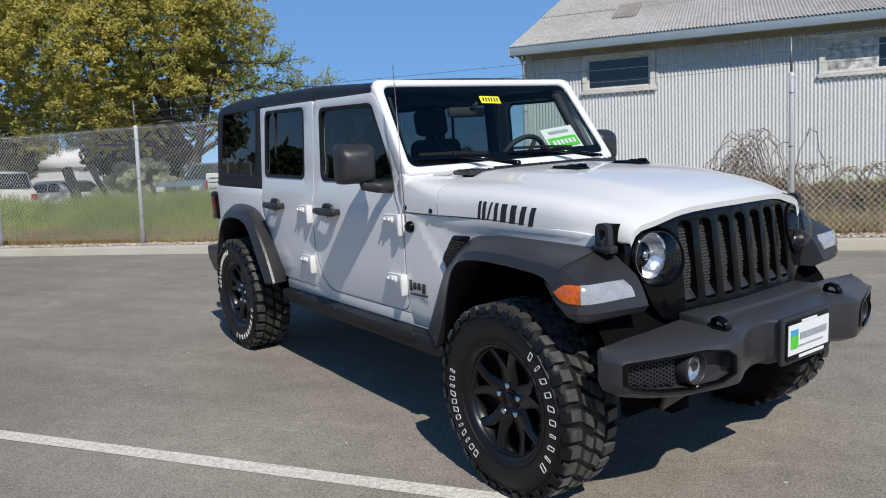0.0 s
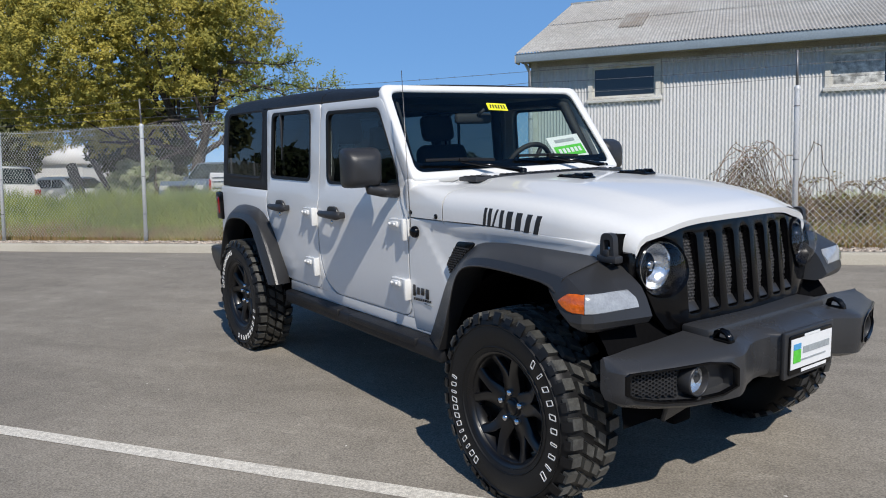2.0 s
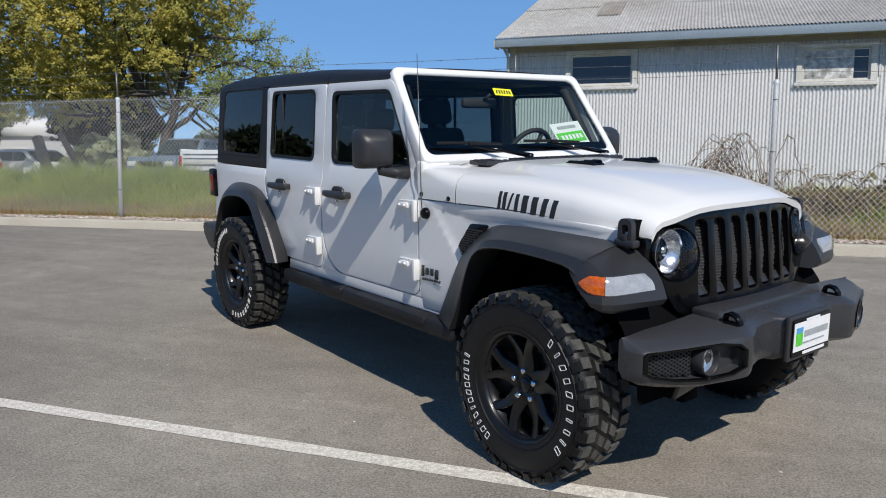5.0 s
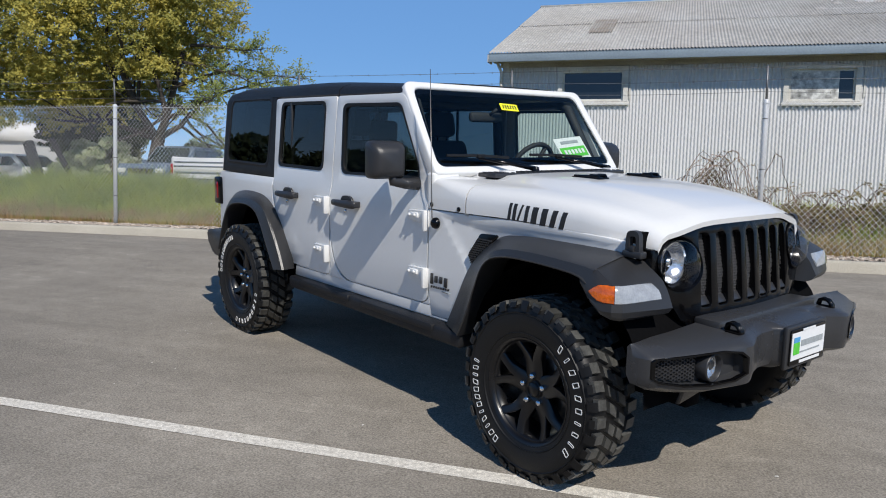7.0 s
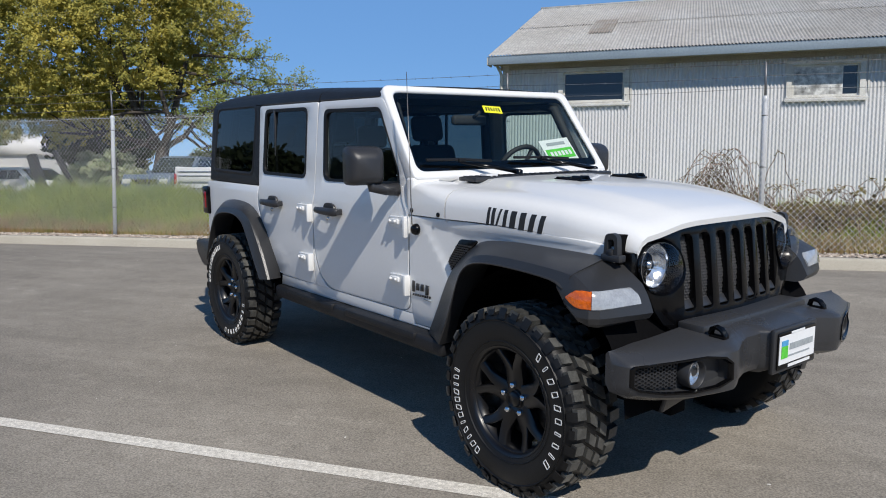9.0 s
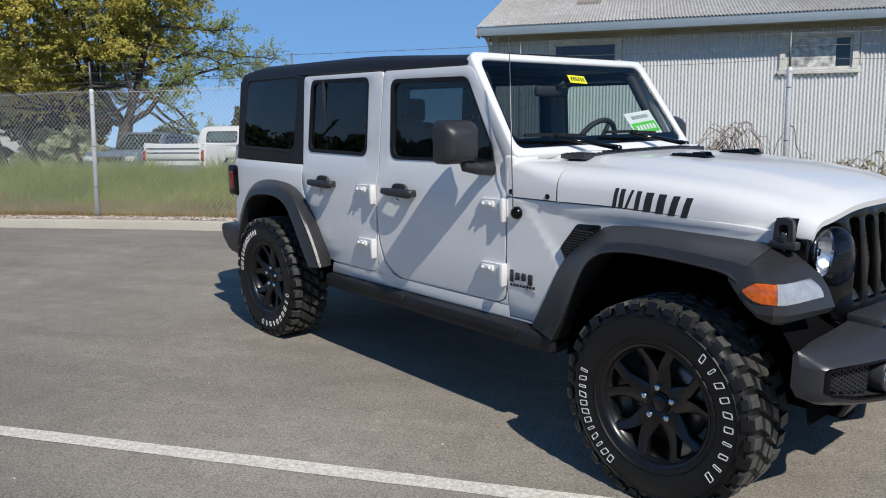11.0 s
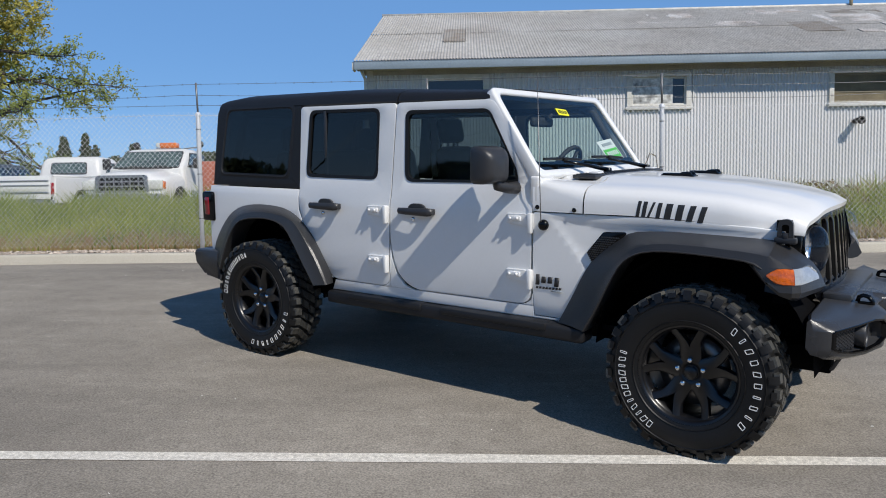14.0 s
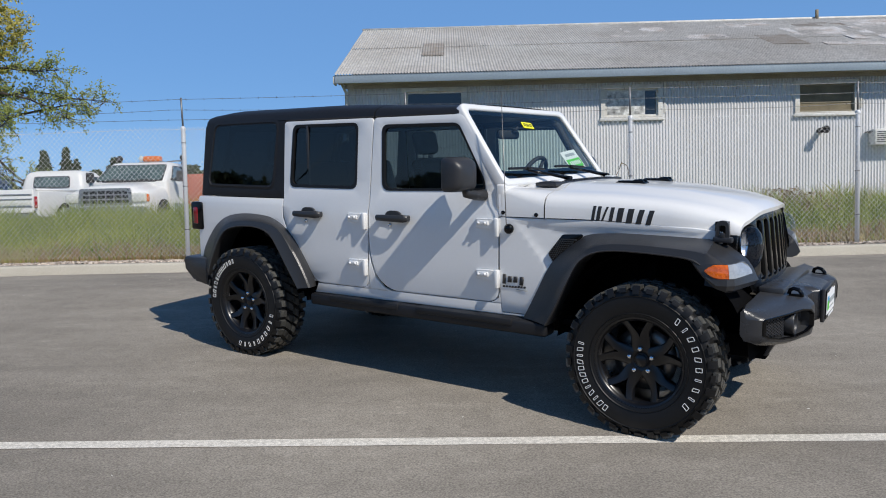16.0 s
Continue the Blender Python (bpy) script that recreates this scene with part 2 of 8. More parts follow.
M_ROOF = material("galvanised_roof", (0.5, 0.485, 0.45), 0.6, metal=0.2, vary=(0.36, 0.335, 0.3), scale=0.5, amount=0.9, fine=9, fine_amount=0.22)
M_GALV = material("galvanised_steel", (0.64, 0.65, 0.66), 0.45, metal=0.15, vary=(0.57, 0.58, 0.59), scale=9, fine=60, fine_amount=0.06)
M_PAINT = material("white_paint", (0.735, 0.738, 0.728), 0.3, coat=0.6, vary=(0.72, 0.72, 0.705), amount=0.3, fine_amount=0.01, rough_vary=0.02)

# ---- frame of the parking lot ----
CAR = Matrix(((0.8307, 0.5566, 0.0113, -2.8413), (-0.5543, 0.8287, -0.0772, 5.4405), (-0.0523, 0.0579, 0.9970, 0.4860), (0, 0, 0, 1)))
KERB_Y, FENCE_Y, WALL_Y = 9.0, 9.505, 16.34


def along(table, x):
    for (a, va), (b, vb) in zip(table, table[1:]):
        if x <= b:
            return va + (vb - va) * max(0, (x - a)) / (b - a)
    return table[-1][1]


def edge_z(x):
    """Height of the asphalt at the kerb."""
    return along([(-16, 0.665), (-11, 0.7), (-7.2, 0.738), (-5.5, 0.737), (1.5, 0.758), (4.2, 0.785), (14, 0.83)], x)


def lot_z(x, y):
    xc, yc = min(14, max(-16, x)), max(-8, y)
    plane = 0.0332 - 0.01134 * xc + 0.0773 * yc
    edge = edge_z(xc)
    return plane + (edge - plane) * smooth(6.3, 9.0, yc)


def land_z(x, y):
    if y < KERB_Y + 0.1:
        return lot_z(x, y) - 0.06
    xc = min(14, max(-16, x))
    top = edge_z(xc) + 0.125
    base = top + (1.0 - top) * smooth(10, 19, y)
    bumps = 0.05 * noise.noise(Vector((x * 0.5, y * 0.5, 0))) * smooth(9.8, 11, y)
    return base + bumps - 0.6 * smooth(40, 140, y)


def sheet(xs, ys, height):
    bm = bmesh.new()
    grid = [[bm.verts.new((x, y, height(x, y))) for x in xs] for y in ys]
    for a, b in zip(grid, grid[1:]):
        for i in range(len(xs) - 1):
            bm.faces.new((a[i], a[i + 1], b[i + 1], b[i]))
    return bm


def steps(*spans):
    out = []
    for a, b, n in spans:
        out += [a + (b - a) * i / n for i in range(n)]
    return out + [spans[-1][1]]


far_x = steps((-900, -60, 6), (-60, -20, 10), (-20, 16, 72), (16, 60, 10), (60, 900, 6))
tagged(finish(sheet(far_x, steps((-900, -60, 5), (-60, -8, 8), (-8, 9.0, 17), (9.0, 9.12, 1), (9.12, 22, 40), (22, 60, 12), (60, 1500, 12)), land_z), "ground", M_DIRT), "dry earth with weeds beyond the lot", "ground", kind="structure")
tagged(finish(sheet(steps((-60, -20, 10), (-20, 16, 90), (16, 60, 10)), steps((-60, -8, 10), (-8, 9.02, 68)), lot_z), "parking_lot", M_ASPHALT), "worn grey asphalt parking lot", "asphalt", kind="structure")


def strip(name, x0, x1, y0, y1, mat, lift, label, n=60):
    bm = bmesh.new()
    rows = []
    for i in range(n + 1):
        x = x0 + (x1 - x0) * i / n
        w = 0.006 * noise.noise(Vector((x * 3, 1.7, 0)))
        d = 0.0095 * (x + 2)
        rows.append([bm.verts.new((x, y0 + d + w, lot_z(x, y0) + lift)), bm.verts.new((x, y1 + d - w, lot_z(x, y1) + lift))])
    for a, b in zip(rows, rows[1:]):
        bm.faces.new((a[0], b[0], b[1], a[1]))
    return tagged(finish(bm, name, mat), label, "marking", kind="structure")


strip("parking_line", -16, 10, 2.925, 3.02, M_LINE, 0.0025, "worn white painted parking line on asphalt", 200)

# kerb
bm = bmesh.new()
prof = [(9.0, -0.12), (9.012, 0.1), (9.03, 0.125), (9.16, 0.13), (9.17, -0.1)]
rows = []
for i in range(121):
    x = -30 + 50 * i / 120
    rows.append([bm.verts.new((x, y, lot_z(x, 9.0) + z)) for y, z in prof])
for a, b in zip(rows, rows[1:]):
    for i in range(len(prof) - 1):
        bm.faces.new((a[i], b[i], b[i + 1], a[i + 1]))
tagged(finish(bm, "kerb", M_KERB), "pale concrete kerb at the edge of the lot", "kerb", kind="structure")

# ---- barn of corrugated metal ----
M_SOFFIT = material("brown_soffit", (0.22, 0.19, 0.13), 0.8, scale=3, fine=40)
M_FRIEZE = material("weathered_grey_board", (0.42, 0.4, 0.35), 0.8, vary=(0.28, 0.26, 0.22), scale=2, amount=0.8, fine=30, fine_amount=0.15)
M_DARKGLASS = material("dark_window_glass", (0.012, 0.016, 0.022), 0.08, coat=0.5, amount=0.2)
M_BOARD = material("peeling_white_board", (0.72, 0.72, 0.69), 0.9, vary=(0.04, 0.04, 0.036), scale=9, amount=0.85, fine=30, fine_amount=0.15)
M_TANBOARD = material("tan_board", (0.13, 0.105, 0.06), 0.7, vary=(0.24, 0.2, 0.12), scale=3, amount=0.7, fine=40)
M_RUST = material("rusty_sheet", (0.3, 0.285, 0.26), 0.7, vary=(0.22, 0.18, 0.14), scale=4, amount=0.9, fine=20)
M_STREAK = material("bleached_sheet", (0.64, 0.63, 0.61), 0.6, vary=(0.42, 0.36, 0.31), scale=2.5, amount=1.0, fine=14, fine_amount=0.2)
M_ACWHITE = material("appliance_white", (0.68, 0.67, 0.62), 0.5, amount=0.5, fine=30)
M_BARBWIRE = material("dull_wire", (0.2, 0.2, 0.2), 0.5, metal=0.6)
M_FABRIC = material("chain_link_wire", (0.76, 0.76, 0.74), 0.4)

X0, X1 = -4.1, 16.0
PITCH = 0.0677
WINDOWS = [(-2.8, -1.5, 3.56, 4.2), (1.74, 2.94, 3.53, 4.15), (6.14, 7.38, 3.53, 4.15)]
barn = thing("barn", Matrix(), "white corrugated metal barn with weathered grey metal roof", "building")


def ripple_wall(x0, x1, zs, holes, y):
    """Corrugated sheet in the plane y, with openings left free."""
    xs = []
    x = x0
    while x < x1:
        xs.append(x)
        x += PITCH / 6
    edges_ = sorted({h for w in holes for h in w[:2]})
    xs = sorted(xs + edges_ + [x1])
    co, faces, idx = [], [], {}
    for i, x in enumerate(xs):
        d = 0.0135 * math.sin(2 * math.pi * (x - x0) / PITCH)
        for j, z in enumerate(zs):
            idx[i, j] = len(co)
            co.append((x, y + d, z))
    for i in range(len(xs) - 1):
        xm = (xs[i] + xs[i + 1]) / 2
        for j in range(len(zs) - 1):
            zm = (zs[j] + zs[j + 1]) / 2
            if any(a < xm < b and c < zm < d for a, b, c, d in holes):
                continue
            faces.append((idx[i, j], idx[i + 1, j], idx[i + 1, j + 1], idx[i, j + 1]))
    return co, faces


def pydata(name, co, faces, mat, parent=None, label="", flat=False):
    me = bpy.data.meshes.new(name)
    me.from_pydata(co, [], faces)
    if not flat:
        me.polygons.foreach_set("use_smooth", [True] * len(me.polygons))
    me.materials.append(mat)
    ob = new(name, me)
    ob.parent = parent
    if label:
        ob["label"] = label
    return ob


co, faces = ripple_wall(X0, X1, [0.6, 2.1, 3.53, 3.56, 4.15, 4.2, 4.56], [(a, b, c, d) for a, b, c, d in WINDOWS], WALL_Y)
pydata("front_wall", co, faces, M_WALL, barn, "white corrugated metal siding")
part("side_wall", box((X0 - 0.02, WALL_Y - 0.02, 0.6), (X0 + 0.1, 27.4, 4.5)), M_WALL, barn)
part("side_wall", box((X1 - 0.1, WALL_Y - 0.02, 0.6), (X1 + 0.02, 27.4, 4.5)), M_WALL, barn)
part("rear_wall", box((X0, 27.3, 0.6), (X1, 27.4, 4.5)), M_WALL, barn)
for gx in (X0, X1 - 0.1):
    part("gable", prism([(16.34, 4.5), (27.4, 4.5), (21.9, 6.85)], 0.1, Matrix(((0, 0, 1, gx), (1, 0, 0, 0), (0, 1, 0, 0), (0, 0, 0, 1)))), M_WALL, barn)
part("corner_board", box((X0 - 0.04, WALL_Y - 0.05, 0.6), (X0 + 0.1, WALL_Y - 0.022, 4.4), 0.004), M_TRIM, barn)
M_UNDER_DARK = material("dark_inside", (0.02, 0.02, 0.02), 0.9)
part("wall_backing", box((X0 + 0.1, WALL_Y + 0.2, 0.6), (X1 - 0.1, WALL_Y + 0.25, 4.5)), M_UNDER_DARK, barn)


def barn_window(a, b, c, d, kind):
    w = part("window", ring_faces(bmesh.new(), [(a - 0.1, c - 0.02), (b + 0.1, c - 0.02), (b + 0.1, d + 0.09), (a - 0.1, d + 0.09)], [(a, c), (b, c), (b, d), (a, d)], 0.05, Matrix(((1, 0, 0, 0), (0, 0, -1, WALL_Y + 0.01), (0, 1, 0, 0), (0, 0, 0, 1)))), M_TRIM, barn, "aged white window trim", shade=0)
    bm = box((a - 0.13, WALL_Y - 0.075, c - 0.1), (b + 0.13, WALL_Y + 0.0, c - 0.03), 0.006)
    part("window_sill", bm, M_TRIM, w)
    part("window_frame", ring_faces(bmesh.new(), [(a, c), (b, c), (b, d), (a, d)], [(a + 0.04, c + 0.04), (b - 0.04, c + 0.04), (b - 0.04, d - 0.04), (a + 0.04, d - 0.04)], 0.04, Matrix(((1, 0, 0, 0), (0, 0, -1, WALL_Y + 0.05), (0, 1, 0, 0), (0, 0, 0, 1)))), M_SOFFIT if kind == 2 else M_TRIM, w, shade=0)
    if kind == 0:
        part("pane", box((a + 0.03, WALL_Y + 0.03, c + 0.03), (b - 0.03, WALL_Y + 0.036, d - 0.03)), M_DARKGLASS, w, "dark glass")
    elif kind == 1:
        s = a + (b - a) * 0.76
        part("pane", box((s, WALL_Y + 0.03, c + 0.03), (b - 0.03, WALL_Y + 0.036, d - 0.03)), M_DARKGLASS, w, "dark glass")
        part("board", box((a + 0.03, WALL_Y + 0.015, c + 0.03), (s, WALL_Y + 0.03, d - 0.03), 0.002), M_BOARD, w, "peeling white board")
    else:
        part("board", box((a + 0.03, WALL_Y + 0.03, c + 0.03), (b - 0.03, WALL_Y + 0.04, d - 0.03)), M_TANBOARD, w, "tan boarded pane")
        for k in (0.35, 0.68):
            z = c + (d - c) * k
            part("glazing_bar", box((a + 0.03, WALL_Y + 0.02, z - 0.012), (b - 0.03, WALL_Y + 0.03, z + 0.012)), M_SOFFIT, w)


for k, wdw in enumerate(WINDOWS):
    barn_window(*wdw, k)
# flat boards between the windows under the eave
for a, b in ((-4.0, -2.95), (-1.38, 1.6), (3.08, 6.0), (7.52, 12.0)):
    part("batten", box((a, WALL_Y - 0.03, 4.2), (b, WALL_Y - 0.012, 4.215), 0.0), M_TRIM, barn)
    part("batten", box((a, WALL_Y - 0.028, 3.6), (a + 0.03, WALL_Y - 0.012, 4.3), 0.0), M_TRIM, barn)

# roof of corrugated sheets, fascia, soffit
EAVE_Y, EAVE_Z, RIDGE_Y, RIDGE_Z = 15.88, 4.565, 21.9, 6.955


def roof_z(y):
    return EAVE_Z + (RIDGE_Z - EAVE_Z) * (y - EAVE_Y) / (RIDGE_Y - EAVE_Y)


def roof_sheet(x0, x1, y0, y1, lift, phase=0.0):
    co, faces = [], []
    n = int((x1 - x0) / (PITCH / 4))
    ys = [y0 + (y1 - y0) * k / 3 for k in range(4)]
    for i in range(n + 1):
        x = x0 + (x1 - x0) * i / n
        d = 0.016 * math.sin(2 * math.pi * (x - X0) / PITCH)
        for y in ys:
            co.append((x, y, roof_z(y) + d + lift))
    for i in range(n):
        for j in range(3):
            k = i * 4 + j
            faces.append((k, k + 4, k + 5, k + 1))
    return co, faces


co, faces = roof_sheet(X0 - 0.28, X1 + 0.2, EAVE_Y - 0.04, 18.95, 0.0)
pydata("roof_sheet", co, faces, M_ROOF, barn, "weathered galvanised roof sheets")
co, faces = roof_sheet(X0 - 0.28, X1 + 0.2, 18.85, RIDGE_Y, 0.014)
pydata("roof_sheet", co, faces, M_ROOF, barn, "weathered galvanised roof sheets")
bm = bmesh.new()
vs = [bm.verts.new(p) for p in ((X0 - 0.28, RIDGE_Y, RIDGE_Z), (X1 + 0.2, RIDGE_Y, RIDGE_Z), (X1 + 0.2, 27.9, EAVE_Z), (X0 - 0.28, 27.9, EAVE_Z))]
bm.faces.new(vs)
part("rear_slope", bm, M_ROOF, barn, shade=0)
part("ridge_cap", tube([(X0 - 0.3, RIDGE_Y, RIDGE_Z + 0.01), (X1 + 0.2, RIDGE_Y, RIDGE_Z + 0.01)], 0.05, 8), M_TRIM, barn)
for name, x0, x1, y0, y1, mat in (("roof_patch", -2.47, -1.92, 17.68, 19.36, M_RUST), ("roof_patch", 6.3, 7.2, 18.0, 19.3, M_RUST), ("bleached_patch", 3.1, 4.3, 20.3, 21.0, M_STREAK), ("bleached_patch", 4.5, 5.6, 19.1, 19.6, M_STREAK), ("bleached_patch", 5.8, 7.4, 20.6, 21.3, M_STREAK), ("bleached_patch", 7.5, 9.0, 17.6, 18.1, M_STREAK), ("bleached_patch", 2.6, 3.6, 19.6, 19.9, M_STREAK), ("bleached_patch", 7.4, 9.5, 19.2, 20.3, M_STREAK), ("bleached_patch", 9.6, 12.0, 20.4, 21.4, M_STREAK), ("bleached_patch", 8.5, 10.5, 18.4, 19.0, M_STREAK), ("rust_patch", 8.0, 9.4, 20.5, 21.1, M_RUST)):
    co, faces = roof_sheet(x0, x1, y0, y1, 0.02)
    if name != "roof_patch":
        # worn, ragged outline instead of a straight-cut sheet
        faces = [f for f in faces if noise.noise(Vector((co[f[0]][0] * 1.6, co[f[0]][1] * 2.6, 4.0))) > -0.12]
    pydata(name, co, faces, mat, barn)
part("fascia", box((X0 - 0.26, EAVE_Y - 0.02, 4.36), (X1 + 0.2, EAVE_Y + 0.015, 4.545), 0.004), M_FASCIA, barn, "blue-grey painted fascia board")
part("soffit", box((X0 - 0.24, EAVE_Y + 0.015, 4.4), (X1 + 0.18, WALL_Y - 0.012, 4.42)), M_FRIEZE, barn)
part("frieze_board", box((X0 - 0.1, WALL_Y - 0.04, 4.3), (X1, WALL_Y - 0.012, 4.4)), M_FRIEZE, barn)
part("rake_board", box((X0 - 0.3, EAVE_Y, 4.36), (X0 - 0.26, EAVE_Y + 0.3, 4.53), 0.004), M_TRIM, barn)
part("downpipe", tube([(X0 - 0.14, WALL_Y - 0.2, 4.4), (X0 - 0.06, WALL_Y - 0.1, 4.2), (X0 - 0.06, WALL_Y - 0.1, 0.8)], 0.035, 8), M_TRIM, barn)
part("roof_vent", tube([(9.18, RIDGE_Y - 0.1, 6.85), (9.18, RIDGE_Y - 0.1, 7.2)], 0.05, 8), M_SOFFIT, barn)
# pipe stub and window air conditioner
pipe = lathe([(0.06, 0.0), (0.06, 0.26), (0.085, 0.26), (0.085, 0.33), (0.05, 0.33), (0.05, 0.27), (0.0005, 0.26)], 20, pose(6.6, WALL_Y, 3.1, 90, 0, 0))
part("wall_pipe", pipe, M_UNDER_DARK, barn, "black vent pipe")
ac = tagged(finish(box((7.7, WALL_Y - 0.3, 2.74), (8.35, WALL_Y - 0.01, 3.09), 0.015), "air_conditioner", M_ACWHITE), "off-white air conditioner on the barn wall", "air conditioner")
for i in range(6):
    part("louvre", box((7.74, WALL_Y - 0.308, 2.79 + i * 0.045), (8.05, WALL_Y - 0.298, 2.81 + i * 0.045)), M_UNDER_DARK, ac)
part("bracket", box((7.62, WALL_Y - 0.2, 3.03), (7.7, WALL_Y - 0.01, 3.05)), M_UNDER_DARK, ac)

# ---- chain-link fence ----
fence = thing("chain_link_fence", Matrix.Translation((0, 0, 0)), "galvanised chain-link fence with barbed wire on top", "fence")
FX0, FX1, FZ0, FZ1 = -24.6, 13.1, 0.93, 2.68
for i in range(13):
    px = (-24.4, -21.25, -18.1, -15.0, -11.9, -8.735, -5.504, -2.4, 0.684, 3.788, 6.9, 10.0, 13.1)[i]
    z0 = land_z(px, FENCE_Y) - 0.05
    p = part("post", tube([(px, FENCE_Y, z0), (px, FENCE_Y, 2.68), (px, FENCE_Y, 2.7)], [0.03, 0.03, 0.024], 12), M_GALV, fence)
    part("post_cap", lathe([(0.036, 0), (0.036, 0.03), (0.02, 0.05), (0.0005, 0.05)], 12, pose(px, FENCE_Y, 2.68)), M_GALV, p)
    part("wire_arm", tube([(px, FENCE_Y, 2.7), (px - 0.01, FENCE_Y - 0.01, 3.12)], 0.014, 6), M_BARBWIRE, p, "dark steel wire arm")
    for zt in (1.3, 1.9, 2.5):
        part("tie", lathe([(0.034, -0.006), (0.036, 0.0), (0.034, 0.006)], 12, pose(px, FENCE_Y, zt)), M_BARBWIRE, p)
# woven wires: two families of slanting wires, slightly kinked
co, faces = [], []


def thin_wire(a, b, r):
    k = len(co)
    d = (Vector(b) - Vector(a)).normalized()
    s = d.cross(Vector((0, 1, 0))).normalized() * r
    t = Vector((0, r, 0))
    for p in (Vector(a), Vector(b)):
        for o in (s - t * 0.6, -s - t * 0.6, t):
            co.append(tuple(p + o))
    for i in range(3):
        faces.append((k + i, k + (i + 1) % 3, k + 3 + (i + 1) % 3, k + 3 + i))


STEP = 0.068
H = FZ1 - FZ0 + 0.035
HW = H * 0.92
n = int((FX1 - FX0) / STEP)
for i in range(-int(HW / STEP) - 1, n + 1):
    xa = FX0 + i * STEP
    for sgn, yo in ((1, -0.0035), (-1, 0.0035)):
        a, b = (xa, xa + HW) if sgn > 0 else (xa + HW, xa)
        sag = 0.02 * math.sin(xa * 1.9) + 0.012 * math.sin(xa * 5.1)
        thin_wire((a, FENCE_Y - 0.034 + yo, FZ0 + 0.004 * (xa + 5) * 0.4), (b, FENCE_Y - 0.034 + yo, FZ1 + 0.035 + 0.5 * sag), 0.0015)
pydata("wire_fabric", co, faces, M_FABRIC, fence, "woven diamond wire mesh", True)
bm = bmesh.new()
add_tube(bm, [(FX0 + i * 0.8, FENCE_Y - 0.03, FZ1 + 0.012 * math.sin(i * 1.7)) for i in range(48)], 0.003, 4)
part("tension_wire", bm, M_GALV, fence)
for k, z in enumerate((2.82, 2.96, 3.1)):
    bm = bmesh.new()
    pts = []
    for i in range(150):
        x = FX0 + i * 0.252
        u_ = ((x + 24.36) / 3.125) % 1.0
        pts.append((x, FENCE_Y - 0.012, z - 0.035 * 4 * u_ * (1 - u_) * (0.5 + 0.5 * math.sin(k * 2.1 + int((x + 24.36) / 3.125)))))
    add_tube(bm, pts, 0.0032, 4, False)
    for x, y, zz in pts[::1]:
        add_tube(bm, [(x, y - 0.012, zz - 0.012), (x, y + 0.012, zz + 0.012)], 0.002, 3, False)
        add_tube(bm, [(x + 0.006, y + 0.012, zz - 0.012), (x + 0.006, y - 0.012, zz + 0.012)], 0.002, 3, False)
    part("barbed_wire", bm, M_BARBWIRE, fence)

# ---- plants ----
def leaf_material(name, a, b, glow=0.3, rough=0.6):
    """Leaves: colour by leaf, some light let through."""
    m = bpy.data.materials.new(name)
    m.use_nodes = True
    nt = m.node_tree
    p = nt.nodes["Principled BSDF"]
    p.inputs["Roughness"].default_value = rough
    p.inputs["Specular IOR Level"].default_value = 0.3
    geo = nt.nodes.new("ShaderNodeNewGeometry")
    co_ = nt.nodes.new("ShaderNodeTexCoord")
    big = nt.nodes.new("ShaderNodeTexNoise")
    big.inputs["Scale"].default_value = 0.7
    nt.links.new(co_.outputs["Object"], big.inputs["Vector"])
    add = nt.nodes.new("ShaderNodeMath")
    add.operation = "MULTIPLY_ADD"
    add.inputs[1].default_value = 0.55
    nt.links.new(geo.outputs["Random Per Island"], add.inputs[0])
    rng = nt.nodes.new("ShaderNodeMapRange")
    rng.inputs[1].default_value, rng.inputs[2].default_value, rng.inputs[3].default_value, rng.inputs[4].default_value = 0.3, 0.7, -0.1, 0.6
    nt.links.new(big.outputs["Fac"], rng.inputs[0])
    nt.links.new(rng.outputs[0], add.inputs[2])
    mix = nt.nodes.new("ShaderNodeMix")
    mix.data_type = "RGBA"
    mix.inputs[6].default_value, mix.inputs[7].default_value = (*a, 1), (*b, 1)
    nt.links.new(add.outputs[0], mix.inputs[0])
    nt.links.new(mix.outputs[2], p.inputs["Base Color"])
    tr = nt.nodes.new("ShaderNodeBsdfTranslucent")
    nt.links.new(mix.outputs[2], tr.inputs["Color"])
    sh = nt.nodes.new("ShaderNodeMixShader")
    sh.inputs[0].default_value = glow
    nt.links.new(p.outputs[0], sh.inputs[1])
    nt.links.new(tr.outputs[0], sh.inputs[2])
    nt.links.new(sh.outputs[0], nt.nodes["Material Output"].inputs["Surface"])
    return m


M_LEAF = leaf_material("olive_leaves", (0.2, 0.215, 0.05), (0.62, 0.52, 0.12), 0.36)
M_LEAFGREEN = leaf_material("green_leaves", (0.17, 0.23, 0.06), (0.36, 0.38, 0.1), 0.42)
# bush leaves: green, with sun sparkle put into the pale end of the colour
M_LEAFPALE = leaf_material("pale_leaves", (0.17, 0.22, 0.1), (0.5, 0.52, 0.36), 0.35)
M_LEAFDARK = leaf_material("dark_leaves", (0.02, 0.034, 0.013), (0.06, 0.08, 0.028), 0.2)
# darker leaf copy for backdrop trees, shade put into the colour
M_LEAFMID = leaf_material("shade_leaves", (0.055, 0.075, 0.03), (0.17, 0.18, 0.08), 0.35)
M_GRASS = leaf_material("green_grass", (0.125, 0.2, 0.03), (0.47, 0.5, 0.115), 0.45)
M_DRYGRASS = leaf_material("dry_grass", (0.36, 0.22, 0.11), (0.46, 0.38, 0.18), 0.35)
